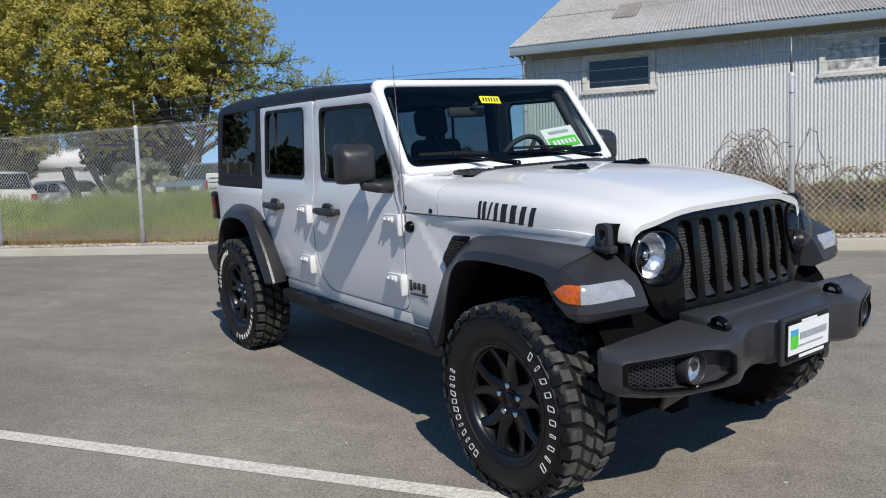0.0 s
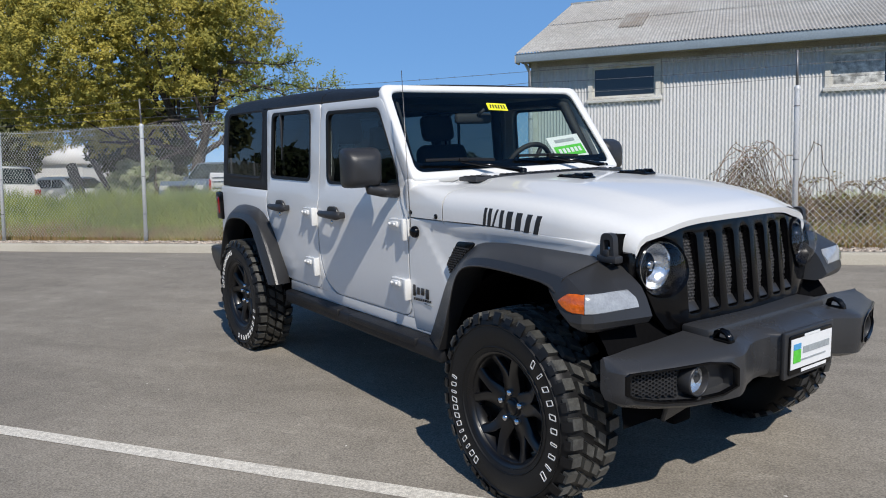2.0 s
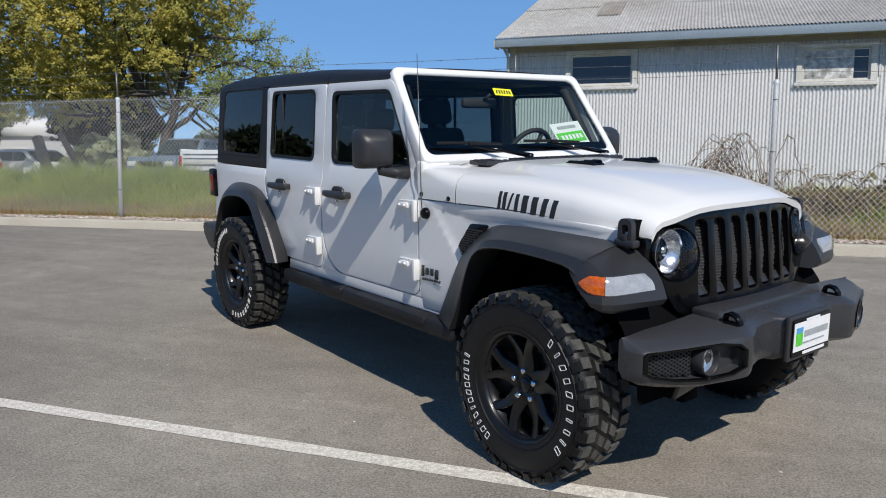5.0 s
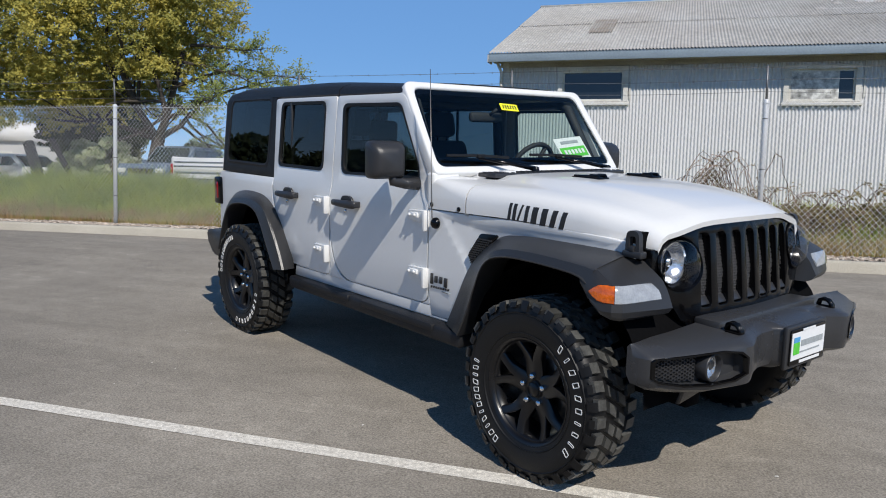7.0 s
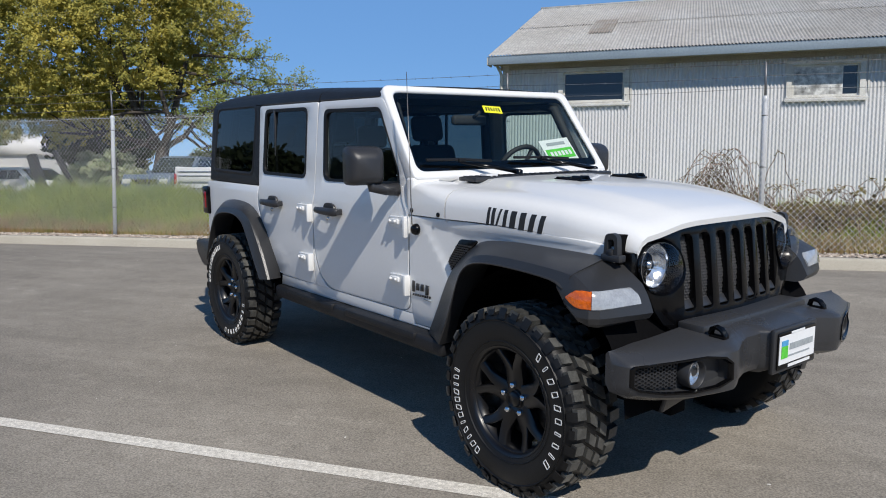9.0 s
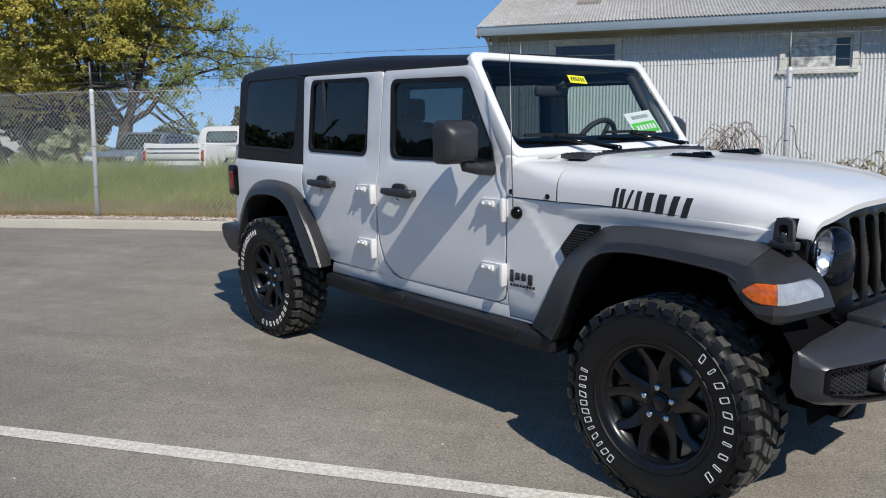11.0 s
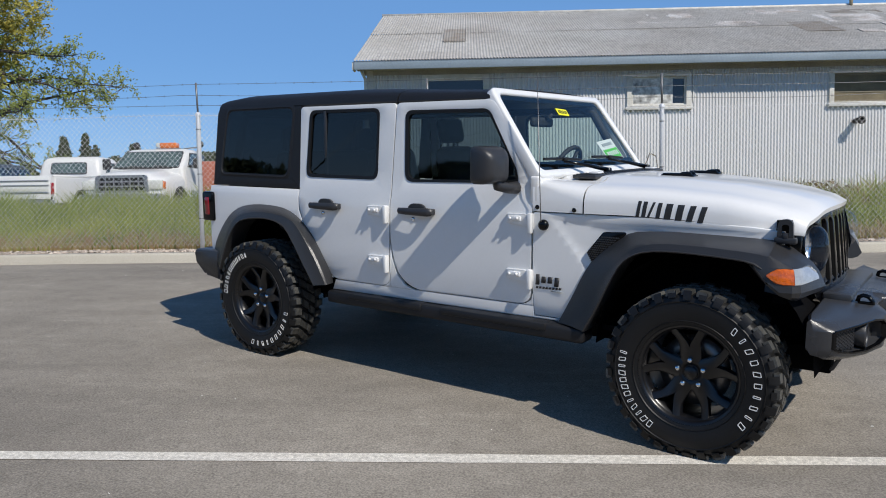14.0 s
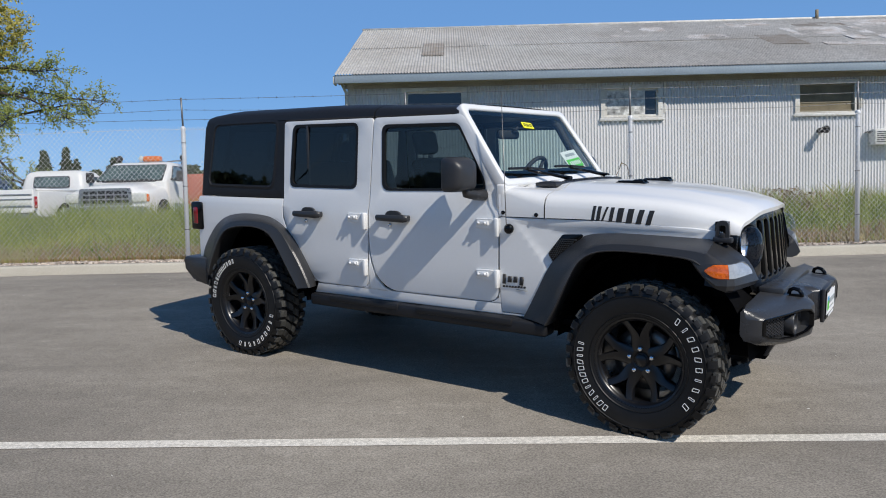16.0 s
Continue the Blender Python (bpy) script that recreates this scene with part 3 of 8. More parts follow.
M_BARK = material("bark", (0.055, 0.045, 0.036), 0.9, vary=(0.09, 0.078, 0.066), scale=3, amount=0.8, fine=25, fine_amount=0.4, bump=0.8, bump_scale=18)
M_TWIG = material("dry_twig", (0.2, 0.14, 0.1), 0.9, vary=(0.3, 0.22, 0.17), scale=3, amount=0.8, fine=25)
M_CHIP = material("chips", (0.5, 0.44, 0.37), 0.9, vary=(0.24, 0.17, 0.13), scale=20, amount=0.9, fine=50, island=0.5)


def leaves_mesh(name, spots, per, spread, size, mat, parent, rng, label=""):
    """Many small bent leaves scattered round the given spots."""
    spots = np.array(spots, float)
    n = len(spots) * per
    base = np.repeat(spots, per, axis=0)
    d = rng.normal(size=(n, 3))
    d /= np.linalg.norm(d, axis=1)[:, None]
    r = rng.random(n) ** 0.55
    c = base[:, :3] + d * (r * base[:, 3])[:, None] * np.array([1, 1, 0.8])
    # leaves turn their faces up and to the light, more or less
    face = rng.normal(size=(n, 3)) * 0.75 + np.array([0.5, -0.6, 0.75])
    u_ = np.cross(face, rng.normal(size=(n, 3)))
    u_ /= np.linalg.norm(u_, axis=1)[:, None]
    w_ = np.cross(face, u_)
    w_ /= np.linalg.norm(w_, axis=1)[:, None]
    s = size * (0.6 + 0.8 * rng.random(n))[:, None]
    a, b = c - u_ * s, c + u_ * s
    l_, r_ = c + w_ * s * 0.52, c - w_ * s * 0.52
    co_ = np.stack([a, l_, b, r_], 1).reshape(-1, 3)
    f_ = np.arange(n * 4).reshape(-1, 4)
    return pydata(name, co_.tolist(), f_.tolist(), mat, parent, label, True)


def limb(bm, p, d, length, r, depth, rng, tips, droop=0.0):
    """A crooked limb that forks; remembers where its ends are."""
    pts, rs = [Vector(p)], [r]
    d = Vector(d).normalized()
    n = 5
    for i in range(n):
        d = (d + Vector(rng.normal(size=3)) * 0.13 + Vector((0, 0, 0.05 - droop))).normalized()
        pts.append(pts[-1] + d * length / n)
        rs.append(r * (1 - 0.5 * (i + 1) / n))
    add_tube(bm, pts, rs, 7 if r > 0.06 else 4, False)
    tips.append(pts[-1])
    if depth:
        tips.append(pts[3])
        for k in range(3 if depth > 1 else 2):
            q = pts[2 + k % 4]
            nd = (d + Vector(rng.normal(size=3)) * 0.75).normalized()
            limb(bm, q, nd, length * rng.uniform(0.55, 0.8), r * 0.5, depth - 1, rng, tips, droop)


def big_tree():
    rng = np.random.default_rng(4)
    base = Vector((-19.0, 23.0, 0.9))
    t = thing("oak_tree", Matrix.Translation(base), "large spreading tree with yellow-olive leaves", "tree")
    bm = bmesh.new()
    tips = []
    add_tube(bm, [(0, 0, -0.1), (0.1, 0, 1.0), (0.3, 0.1, 2.3)], [0.36, 0.27, 0.22], 12, False)
    for d, L, r in (((-0.9, 0.1, 0.9), 3.4, 0.15), ((0.2, 0.3, 1.2), 3.4, 0.16), ((0.7, -0.1, 0.7), 2.6, 0.13), ((-0.4, -0.6, 1.0), 3.2, 0.14), ((0.2, 0.8, 0.9), 3.0, 0.12), ((-1.2, -0.2, 0.45), 3.8, 0.12)):
        limb(bm, (0.25, 0.08, 2.2), d, L, r, 2, rng, tips)
    part("trunk", bm, M_BARK, t, "grey-brown trunk and limbs", shade=60)
    spots = []
    # rounded masses that make up the crown, uneven and open between
    for _ in range(980):
        v = rng.normal(size=3)
        v /= np.linalg.norm(v)
        k = 0.55 + 0.47 * rng.random()
        x, y, z = -3.6 + v[0] * 6.9 * k, v[1] * 4.6 * k, 6.6 + v[2] * 4.2 * k
        z += 0.35 * math.sin(x * 1.4) + 0.3 * math.sin(y * 1.9 + x)
        if z < 2.9 + 0.35 * math.sin(2.1 * x) or (x > -0.6 and z < 4.3) or x > 1.9 + 0.8 * smooth(4.5, 6.5, z) + 0.3 * math.sin(3.0 * z):
            continue
        spots.append((x, y, z, 0.4 + 0.5 * rng.random()))
    # each mass breaks up into small sprays of leaves with gaps between
    sprays = []
    for x, y, z, r in spots:
        for _ in range(15):
            v = rng.normal(size=3)
            v *= r * 1.05 * rng.random() ** 0.45 / np.linalg.norm(v)
            sprays.append((x + v[0], y + v[1], z + 0.85 * v[2], 0.1 + 0.12 * rng.random()))
    leaves_mesh("crown", sprays, 20, 1, 0.052, M_LEAF, t, rng, "yellow-olive leaf crown")
    # thinner green boughs that reach out over the trucks
    bm = bmesh.new()
    ends = []
    for p, d, L, up in (((0.6, 0.0, 2.9), (1.0, -0.05, 0.3), 5.0, 0.03), ((0.6, 0.1, 4.0), (1.0, 0.1, 0.22), 5.4, 0.02), ((1.2, 0.0, 3.2), (0.9, 0.0, 0.0), 4.2, 0.06), ((1.0, -0.2, 5.0), (1.0, 0.0, 0.15), 4.4, 0.03), ((1.6, 0.2, 5.6), (1.0, 0.2, 0.1), 3.0, 0.0), ((1.4, 0.5, 3.6), (1.0, 0.3, 0.25), 4.0, 0.04)):
        pts, rs = [Vector(p)], [0.06]
        dd = Vector(d).normalized()
        for i in range(11):
            dd = (dd + Vector(rng.normal(size=3)) * 0.13 - Vector((0, 0, up))).normalized()
            pts.append(pts[-1] + dd * L / 11)
            rs.append(0.06 * (1 - i / 11.5))
            if i > 1:
                for _ in range(4):
                    td = (dd * 0.7 + Vector(rng.normal(size=3)) * 0.75 + Vector((0, 0, 0.1))).normalized()
                    tw = [pts[-1]]
                    for _k in range(5):
                        td = (td + Vector(rng.normal(size=3)) * 0.3).normalized()
                        tw.append(tw[-1] + td * rng.uniform(0.08, 0.24))
                        if _k > 0:
                            ends.append(tw[-1])
                    add_tube(bm, tw, [0.014, 0.011, 0.009, 0.007, 0.005, 0.003], 3, False)
        add_tube(bm, pts, rs, 6, False)
    part("side_branch", bm, M_BARK, t, "bare-looking side boughs", shade=0)
    leaves_mesh("side_leaves", [(p.x, p.y, p.z, 0.17) for p in ends], 9, 1, 0.045, M_LEAFGREEN, t, rng, "sparse green leaves")
    return t


big_tree()


def backdrop_tree(x, y, h, w, seed, mat, conifer=False, name="background_tree", low=0.3, clumps=90):
    rng = np.random.default_rng(seed)
    z0 = land_z(x, y)
    t = thing(name, Matrix.Translation((x, y, z0)), "dark conifer in the distance" if conifer else "shady dark green backdrop tree", "tree", "distant trees")
    part("trunk", tube([(0, 0, -0.2), (0.05, 0, h * 0.5), (0, 0, h * 0.9)], [w * 0.06, w * 0.045, 0.02], 8), M_BARK, t)
    spots = []
    for _ in range(170 if conifer else clumps):
        k = rng.random()
        a = rng.random() * 6.283
        if conifer:
            z = h * (0.12 + 0.88 * k)
            r = w * 0.5 * (1.05 - k) * (0.4 + 0.7 * rng.random())
            spots.append((r * math.cos(a), r * math.sin(a), z - 0.25 * r, 0.07 * w + 0.06 * w * (1 - k)))
        else:
            z = h * (low + (0.96 - low) * k)
            r = w * 0.5 * math.sqrt(max(0.05, 1 - (2 * k - 0.9) ** 2)) * (0.5 + 0.5 * rng.random())
            spots.append((r * math.cos(a), r * math.sin(a), z, 0.16 * w))
    leaves_mesh("crown", spots, 26 if conifer else 70, 1, 0.028 * w + (0.03 if conifer else 0.06), mat, t, rng)
    return t


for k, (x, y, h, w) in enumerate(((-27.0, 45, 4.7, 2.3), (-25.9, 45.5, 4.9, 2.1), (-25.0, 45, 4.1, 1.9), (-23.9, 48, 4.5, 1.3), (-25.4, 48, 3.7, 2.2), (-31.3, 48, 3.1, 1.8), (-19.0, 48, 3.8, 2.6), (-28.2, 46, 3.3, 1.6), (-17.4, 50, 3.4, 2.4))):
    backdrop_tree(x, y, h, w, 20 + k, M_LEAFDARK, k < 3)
# dark tree row added out of view behind the camera to block low sky
for k in range(13):
    backdrop_tree(-50 + 9 * k + 3 * math.sin(k * 2.3), -44 - 6 * math.sin(k * 1.7), 7.0 + 2.0 * math.sin(k * 3.1), 10.0, 90 + k, M_LEAFDARK, low=0.02)
# low dark treeline to the west, seen only as reflections
for k in range(16):
    backdrop_tree(-62 - 4 * math.sin(k * 2.1), -60 + 7.5 * k, 3.3 + 0.7 * math.sin(k * 2.7), 10.0, 130 + k, M_LEAFDARK, low=0.02, clumps=240)
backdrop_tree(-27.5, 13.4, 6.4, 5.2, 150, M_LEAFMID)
# trees that give the dark fill behind the big crown
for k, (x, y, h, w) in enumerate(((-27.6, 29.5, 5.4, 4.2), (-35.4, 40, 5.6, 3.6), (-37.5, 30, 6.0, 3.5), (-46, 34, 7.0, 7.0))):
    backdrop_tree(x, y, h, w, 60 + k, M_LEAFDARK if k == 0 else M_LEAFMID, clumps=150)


for k, (x, y, h, w) in enumerate(((-21.7, 22.7, 1.9, 2.2), (-20.3, 22.5, 2.1, 2.0), (-19.6, 26.5, 2.2, 2.4))):
    b_ = backdrop_tree(x, y, h, w, 160 + k, M_LEAFPALE, name="bush", low=0.05, clumps=34)
    tagged(b_, "green bush under the tree, sun sparkle put into its pale leaves", "bush", "bushes under the tree")


def grass_field(name, n, xr, yr, hgt, mat, seed, label, width=0.011):
    """Blades as narrow bent strips, one object."""
    rng = np.random.default_rng(seed)
    x = rng.uniform(*xr, n)
    y = rng.uniform(*yr, n)
    z = np.array([land_z(a, b) for a, b in zip(x, y)]) - 0.02
    h = hgt(x, y) * (0.55 + 0.6 * rng.random(n))
    clump = np.array([noise.noise(Vector((a * 0.9, b * 0.9, 3.0))) for a, b in zip(x, y)])
    h = h * (1 + 0.75 * clump)
    a = rng.uniform(0, 6.283, n)
    lean_ = 0.75 * h * rng.random(n)
    b = rng.uniform(0, 6.283, n)
    w = width * (0.6 + 0.8 * rng.random(n))
    cx, cy = np.cos(a) * w, np.sin(a) * w
    mx, my = x + np.cos(b) * lean_ * 0.3, y + np.sin(b) * lean_ * 0.3
    tx, ty = x + np.cos(b) * lean_, y + np.sin(b) * lean_
    co_ = np.stack([np.stack([x - cx, y - cy, z], 1), np.stack([x + cx, y + cy, z], 1), np.stack([mx + cx * 0.8, my + cy * 0.8, z + h * 0.6], 1), np.stack([mx - cx * 0.8, my - cy * 0.8, z + h * 0.6], 1), np.stack([tx, ty, z + h], 1)], 1).reshape(-1, 3)
    k = np.arange(n)[:, None] * 5
    quads = (k + np.array([0, 1, 2, 3])).tolist()
    tris = (k + np.array([3, 2, 4])).tolist()
    ob = pydata(name, co_.tolist(), quads + tris, mat, None, "", True)
    return tagged(ob, label, "grass", kind="stuff")


def tall(x, y):
    t_ = np.clip((y - 9.7) / 2.6, 0, 1)
    return 0.16 + 0.58 * t_ * t_ * (3 - 2 * t_)


grass_field("tall_grass", 76000, (-26, -2.0), (9.75, 15.2), tall, M_GRASS, 7, "tall green grass behind the fence")
grass_field("tall_grass", 15000, (-2.0, 3.4), (9.75, 16.1), lambda x, y: 0.55 * tall(x, y), M_GRASS, 8, "low green grass beside the barn")
grass_field("tall_grass", 18000, (3.4, 12.0), (9.75, 16.1), lambda x, y: 0.9 * tall(x, y), M_GRASS, 12, "tall green grass beside the barn")
grass_field("far_grass", 16000, (-40, -4.6), (15.2, 26), lambda x, y: 0.5 + 0 * x, M_GRASS, 9, "green grass among the parked trucks", 0.02)
grass_field("dry_grass", 24000, (-26, 12.0), (9.58, 10.7), lambda x, y: 0.17 + 0.12 * (y - 9.5), M_DRYGRASS, 10, "dry reddish grass along the fence", 0.008)
grass_field("dry_weeds", 3600, (3.6, 12.0), (12.5, 16.1), lambda x, y: 0.7 + 0 * x, M_DRYGRASS, 11, "tall dry weeds against the barn", 0.009)

# wood chips and gravel between kerb and fence, stray grit on the asphalt
def chips(name, n, spot, size, mat, seed, label):
    rng = np.random.default_rng(seed)
    co_, f_ = [], []
    for i in range(n):
        x, y, z = spot(rng)
        s = size * rng.uniform(0.5, 1.4)
        rot = Euler((rng.normal() * 0.4, rng.normal() * 0.4, rng.uniform(0, 6.28))).to_matrix()
        k = len(co_)
        for p in ((-1, -0.6, -0.25), (1, -0.5, -0.25), (0.9, 0.6, -0.2), (-0.8, 0.5, -0.25), (-0.6, -0.4, 0.3), (0.7, -0.3, 0.28), (0.5, 0.4, 0.3), (-0.5, 0.3, 0.25)):
            co_.append(tuple(rot @ Vector(p) * s + Vector((x, y, z + s * 0.2))))
        for q in ((4, 5, 6, 7), (0, 1, 5, 4), (1, 2, 6, 5), (2, 3, 7, 6), (3, 0, 4, 7)):
            f_.append(tuple(k + j for j in q))
    ob = pydata(name, co_, f_, mat, None, "", True)
    return tagged(ob, label, "gravel", kind="stuff")


def strip_spot(rng):
    x, y = rng.uniform(-22, 11), 9.17 + 0.55 * rng.random() ** 1.1
    return x, y, land_z(x, y)


chips("wood_chips", 15000, strip_spot, 0.026, M_CHIP, 3, "pale wood chips and gravel at the fence foot")


def lot_spot(rng):
    x, y = rng.uniform(-9, 5), 9.0 - 7.5 * rng.random() ** 1.5
    return x, y, lot_z(x, y)


M_WHITEGRIT = material("white_grit", (0.6, 0.58, 0.54), 0.9)
chips("grit", 130, lot_spot, 0.006, M_WHITEGRIT, 5, "small pale grit scattered on the asphalt")


# ---- bramble heap and dry brush by the barn ----
M_OLIVE = leaf_material("bramble_leaves", (0.1, 0.1, 0.03), (0.3, 0.22, 0.09), 0.3)


def bramble(x, y, w, h, n, seed, label, arcs=0.1, leaf=0.02):
    """Stems that arch over one another, with small leaves along them; a few reach high."""
    rng = np.random.default_rng(seed)
    z0 = land_z(x, y)
    t = thing("bramble", Matrix.Translation((x, y, z0)), label, "bush", "brambles")
    bm = bmesh.new()
    spots = []
    for i in range(n):
        high = rng.random() < arcs
        a = rng.normal() * 0.42 * w
        b = (a + rng.uniform(0.5, 1.0) * w * (1 if a < 0 else -1)) if high else a + rng.normal() * 0.4 * w
        top = h * (rng.uniform(0.8, 1.0) if high else rng.uniform(0.25, 0.62))
        d0, d1 = rng.normal() * 0.35, rng.normal() * 0.35
        pts = []
        for k in range(13):
            q = k / 12
            pts.append((a + (b - a) * q + rng.normal() * 0.018, d0 + (d1 - d0) * q, top * (4 * q * (1 - q)) ** 0.75 + rng.normal() * 0.016 + 0.03))
        add_tube(bm, pts, 0.0045 + 0.004 * rng.random(), 3, False)
        for k in range(3 if high else 6):
            p = pts[1 + int(rng.random() * 11)]
            spots.append((*p, 0.09))
    tagged(part("stem_tangle", bm, M_TWIG, t, "brown arching stems", shade=0), "brown arching stems", kind="stuff")
    leaves_mesh("small_leaves", spots, 6, 1, leaf, M_OLIVE, t, rng)
    return t


bramble(0.32, 11.6, 0.85, 1.3, 120, 31, "brown arching bramble heap beside the barn", 0.16, 0.014)
bramble(0.12, 11.7, 0.72, 1.02, 480, 32, "dense brown bramble tangle", 0.05, 0.016)
bramble(0.95, 11.7, 0.55, 0.82, 200, 36, "low brown bramble tangle", 0.03, 0.018)
bramble(1.75, 12.0, 0.8, 0.84, 330, 33, "low brown bramble tangle", 0.03, 0.026)
bramble(2.8, 12.1, 0.9, 0.86, 420, 34, "brown bramble with olive leaves", 0.03, 0.032)
bramble(4.1, 12.6, 1.1, 0.82, 330, 35, "brown bramble with olive leaves", 0.03, 0.032)

# ---- vehicles parked beyond the fence ----
M_VWHITE = material("aged_white_paint", (0.7, 0.7, 0.685), 0.35, coat=0.4, vary=(0.68, 0.67, 0.64), scale=2, amount=0.6, fine=20, fine_amount=0.05)
M_VBLUE = material("dusty_blue_paint", (0.1, 0.14, 0.19), 0.4, coat=0.4, vary=(0.14, 0.17, 0.21), scale=2, amount=0.6)
M_VGLASS = material("vehicle_glass", (0.03, 0.045, 0.05), 0.06, coat=0.6, amount=0.3)
M_VCHROME = material("dull_chrome", (0.4, 0.4, 0.4), 0.3, metal=0.9, amount=0.4)
M_VBLACK = material("black_rubber_trim", (0.02, 0.02, 0.02), 0.7)
M_ORANGE = material("orange_beacon", (0.65, 0.16, 0.02), 0.4, coat=0.5)
M_VLAMP = material("vehicle_lamp", (0.6, 0.6, 0.55), 0.2, coat=0.8)
M_VRED = material("vehicle_tail_lamp", (0.35, 0.02, 0.02), 0.25, coat=0.8)


def side_prism(profile, w, bevel, taper_z=9.0, taper=0.0):
    """A body from its side outline (x ahead, z up), w to each side; narrowing above taper_z."""
    bm = prism(profile, 2 * w, Matrix(((1, 0, 0, 0), (0, 0, -1, w), (0, 1, 0, 0), (0, 0, 0, 1))), bevel, 3)
    for v in bm.verts:
        if v.co.z > taper_z:
            v.co.y *= 1 - taper * (v.co.z - taper_z)
    bmesh.ops.recalc_face_normals(bm, faces=bm.faces)
    return bm


def road_wheel(parent, x, y, r, w):
    m = Matrix.Translation((x, y, r)) @ pose(0, 0, 0, 90 if y < 0 else -90, 0, 0)
    t_ = part("wheel", lathe([(r * 0.55, -w / 2), (r * 0.95, -w / 2), (r, -w * 0.35), (r, w * 0.35), (r * 0.95, w / 2), (r * 0.58, w / 2), (r * 0.55, w * 0.4)], 28, m), M_VBLACK, parent)
    part("hubcap", lathe([(r * 0.57, w * 0.42), (r * 0.4, w * 0.36), (r * 0.2, w * 0.45), (0.0005, w * 0.46)], 20, m), M_VCHROME, t_)


def quad(pts, off=(0, 0, 0), thick=0.012):
    """A pane with thickness through four points."""
    bm = bmesh.new()
    p = [Vector(q) for q in pts]
    nrm = (p[1] - p[0]).cross(p[3] - p[0]).normalized()
    a = [bm.verts.new(q + nrm * thick) for q in p]
    b = [bm.verts.new(q - nrm * thick) for q in p]
    bm.faces.new(a), bm.faces.new(b[::-1])
    for i in range(4):
        bm.faces.new((b[i], b[(i + 1) % 4], a[(i + 1) % 4], a[i]))
    bmesh.ops.recalc_face_normals(bm, faces=bm.faces)
    return bm


def cab_shell(levels, corner):
    """A rounded cab: rings in plan of (height, rear, front, half width), closed at the top."""
    bm = bmesh.new()
    rows = []
    for z, x0, x1, w in levels:
        rows.append([bm.verts.new((x, y, z)) for x, y in rounded([(x0, -w), (x1, -w), (x1, w), (x0, w)], corner, 4)])
    n = len(rows[0])
    for a, b in zip(rows, rows[1:]):
        for k in range(n):
            bm.faces.new((a[k], a[(k + 1) % n], b[(k + 1) % n], b[k]))
    bm.faces.new(rows[-1]), bm.faces.new(rows[0][::-1])
    bmesh.ops.recalc_face_normals(bm, faces=bm.faces)
    return bm


def set_pane(corners, radius, parent, name, glass_mat, proud=0.012, seal_w=0.025):
    """A rounded window laid on a wall of the cab: a rubber seal and the pane in it."""
    p = [Vector(q) for q in corners]
    u_ = (p[1] - p[0]).normalized()
    nrm = u_.cross(p[3] - p[0]).normalized()
    v_ = nrm.cross(u_)
    m = Matrix.Translation(p[0]) @ Matrix((u_, v_, nrm)).transposed().to_4x4()
    flat = [((q - p[0]).dot(u_), (q - p[0]).dot(v_)) for q in p]
    outer = rounded(flat, radius, 4)
    cx, cy = sum(q[0] for q in flat) / 4, sum(q[1] for q in flat) / 4
    hx, hy = max(abs(q[0] - cx) for q in flat), max(abs(q[1] - cy) for q in flat)
    inner = [(cx + (x - cx) * (1 - seal_w / hx), cy + (y - cy) * (1 - seal_w / hy)) for x, y in outer]
    w = part(name, prism(inner, 2 * proud, m @ Matrix.Translation((0, 0, -proud))), glass_mat, parent, shade=0)
    part("window_seal", ring_faces(bmesh.new(), outer, inner, 2 * proud + 0.012, m @ Matrix.Translation((0, 0, -proud - 0.006))), M_VBLACK, w, shade=0)
    return w


def nose_loft(stations, section):
    """A front body lofted along x: stations of (x, half width, rise), section of (share of width, height)."""
    bm = bmesh.new()
    rows = []
    for x, w, rise in stations:
        half_ = [(f * w, z + (rise if z > 0.8 else 0) * smooth(0.8, 1.15, z)) for f, z in section]
        rows.append([bm.verts.new((x, -y, z)) for y, z in half_] + [bm.verts.new((x, y, z)) for y, z in half_[-2::-1]])
    n = len(rows[0])
    for a, b in zip(rows, rows[1:]):
        for k in range(n - 1):
            bm.faces.new((a[k], a[k + 1], b[k + 1], b[k]))
    bm.faces.new(rows[0]), bm.faces.new(rows[-1][::-1])
    bmesh.ops.recalc_face_normals(bm, faces=bm.faces)
    return bm


# opaque glass; pale see-through streaks are put into the colour as mottling
M_TGLASS = material("truck_glass", (0.1, 0.14, 0.13), 0.12, coat=0.6, vary=(0.04, 0.06, 0.06), scale=3, amount=0.9)


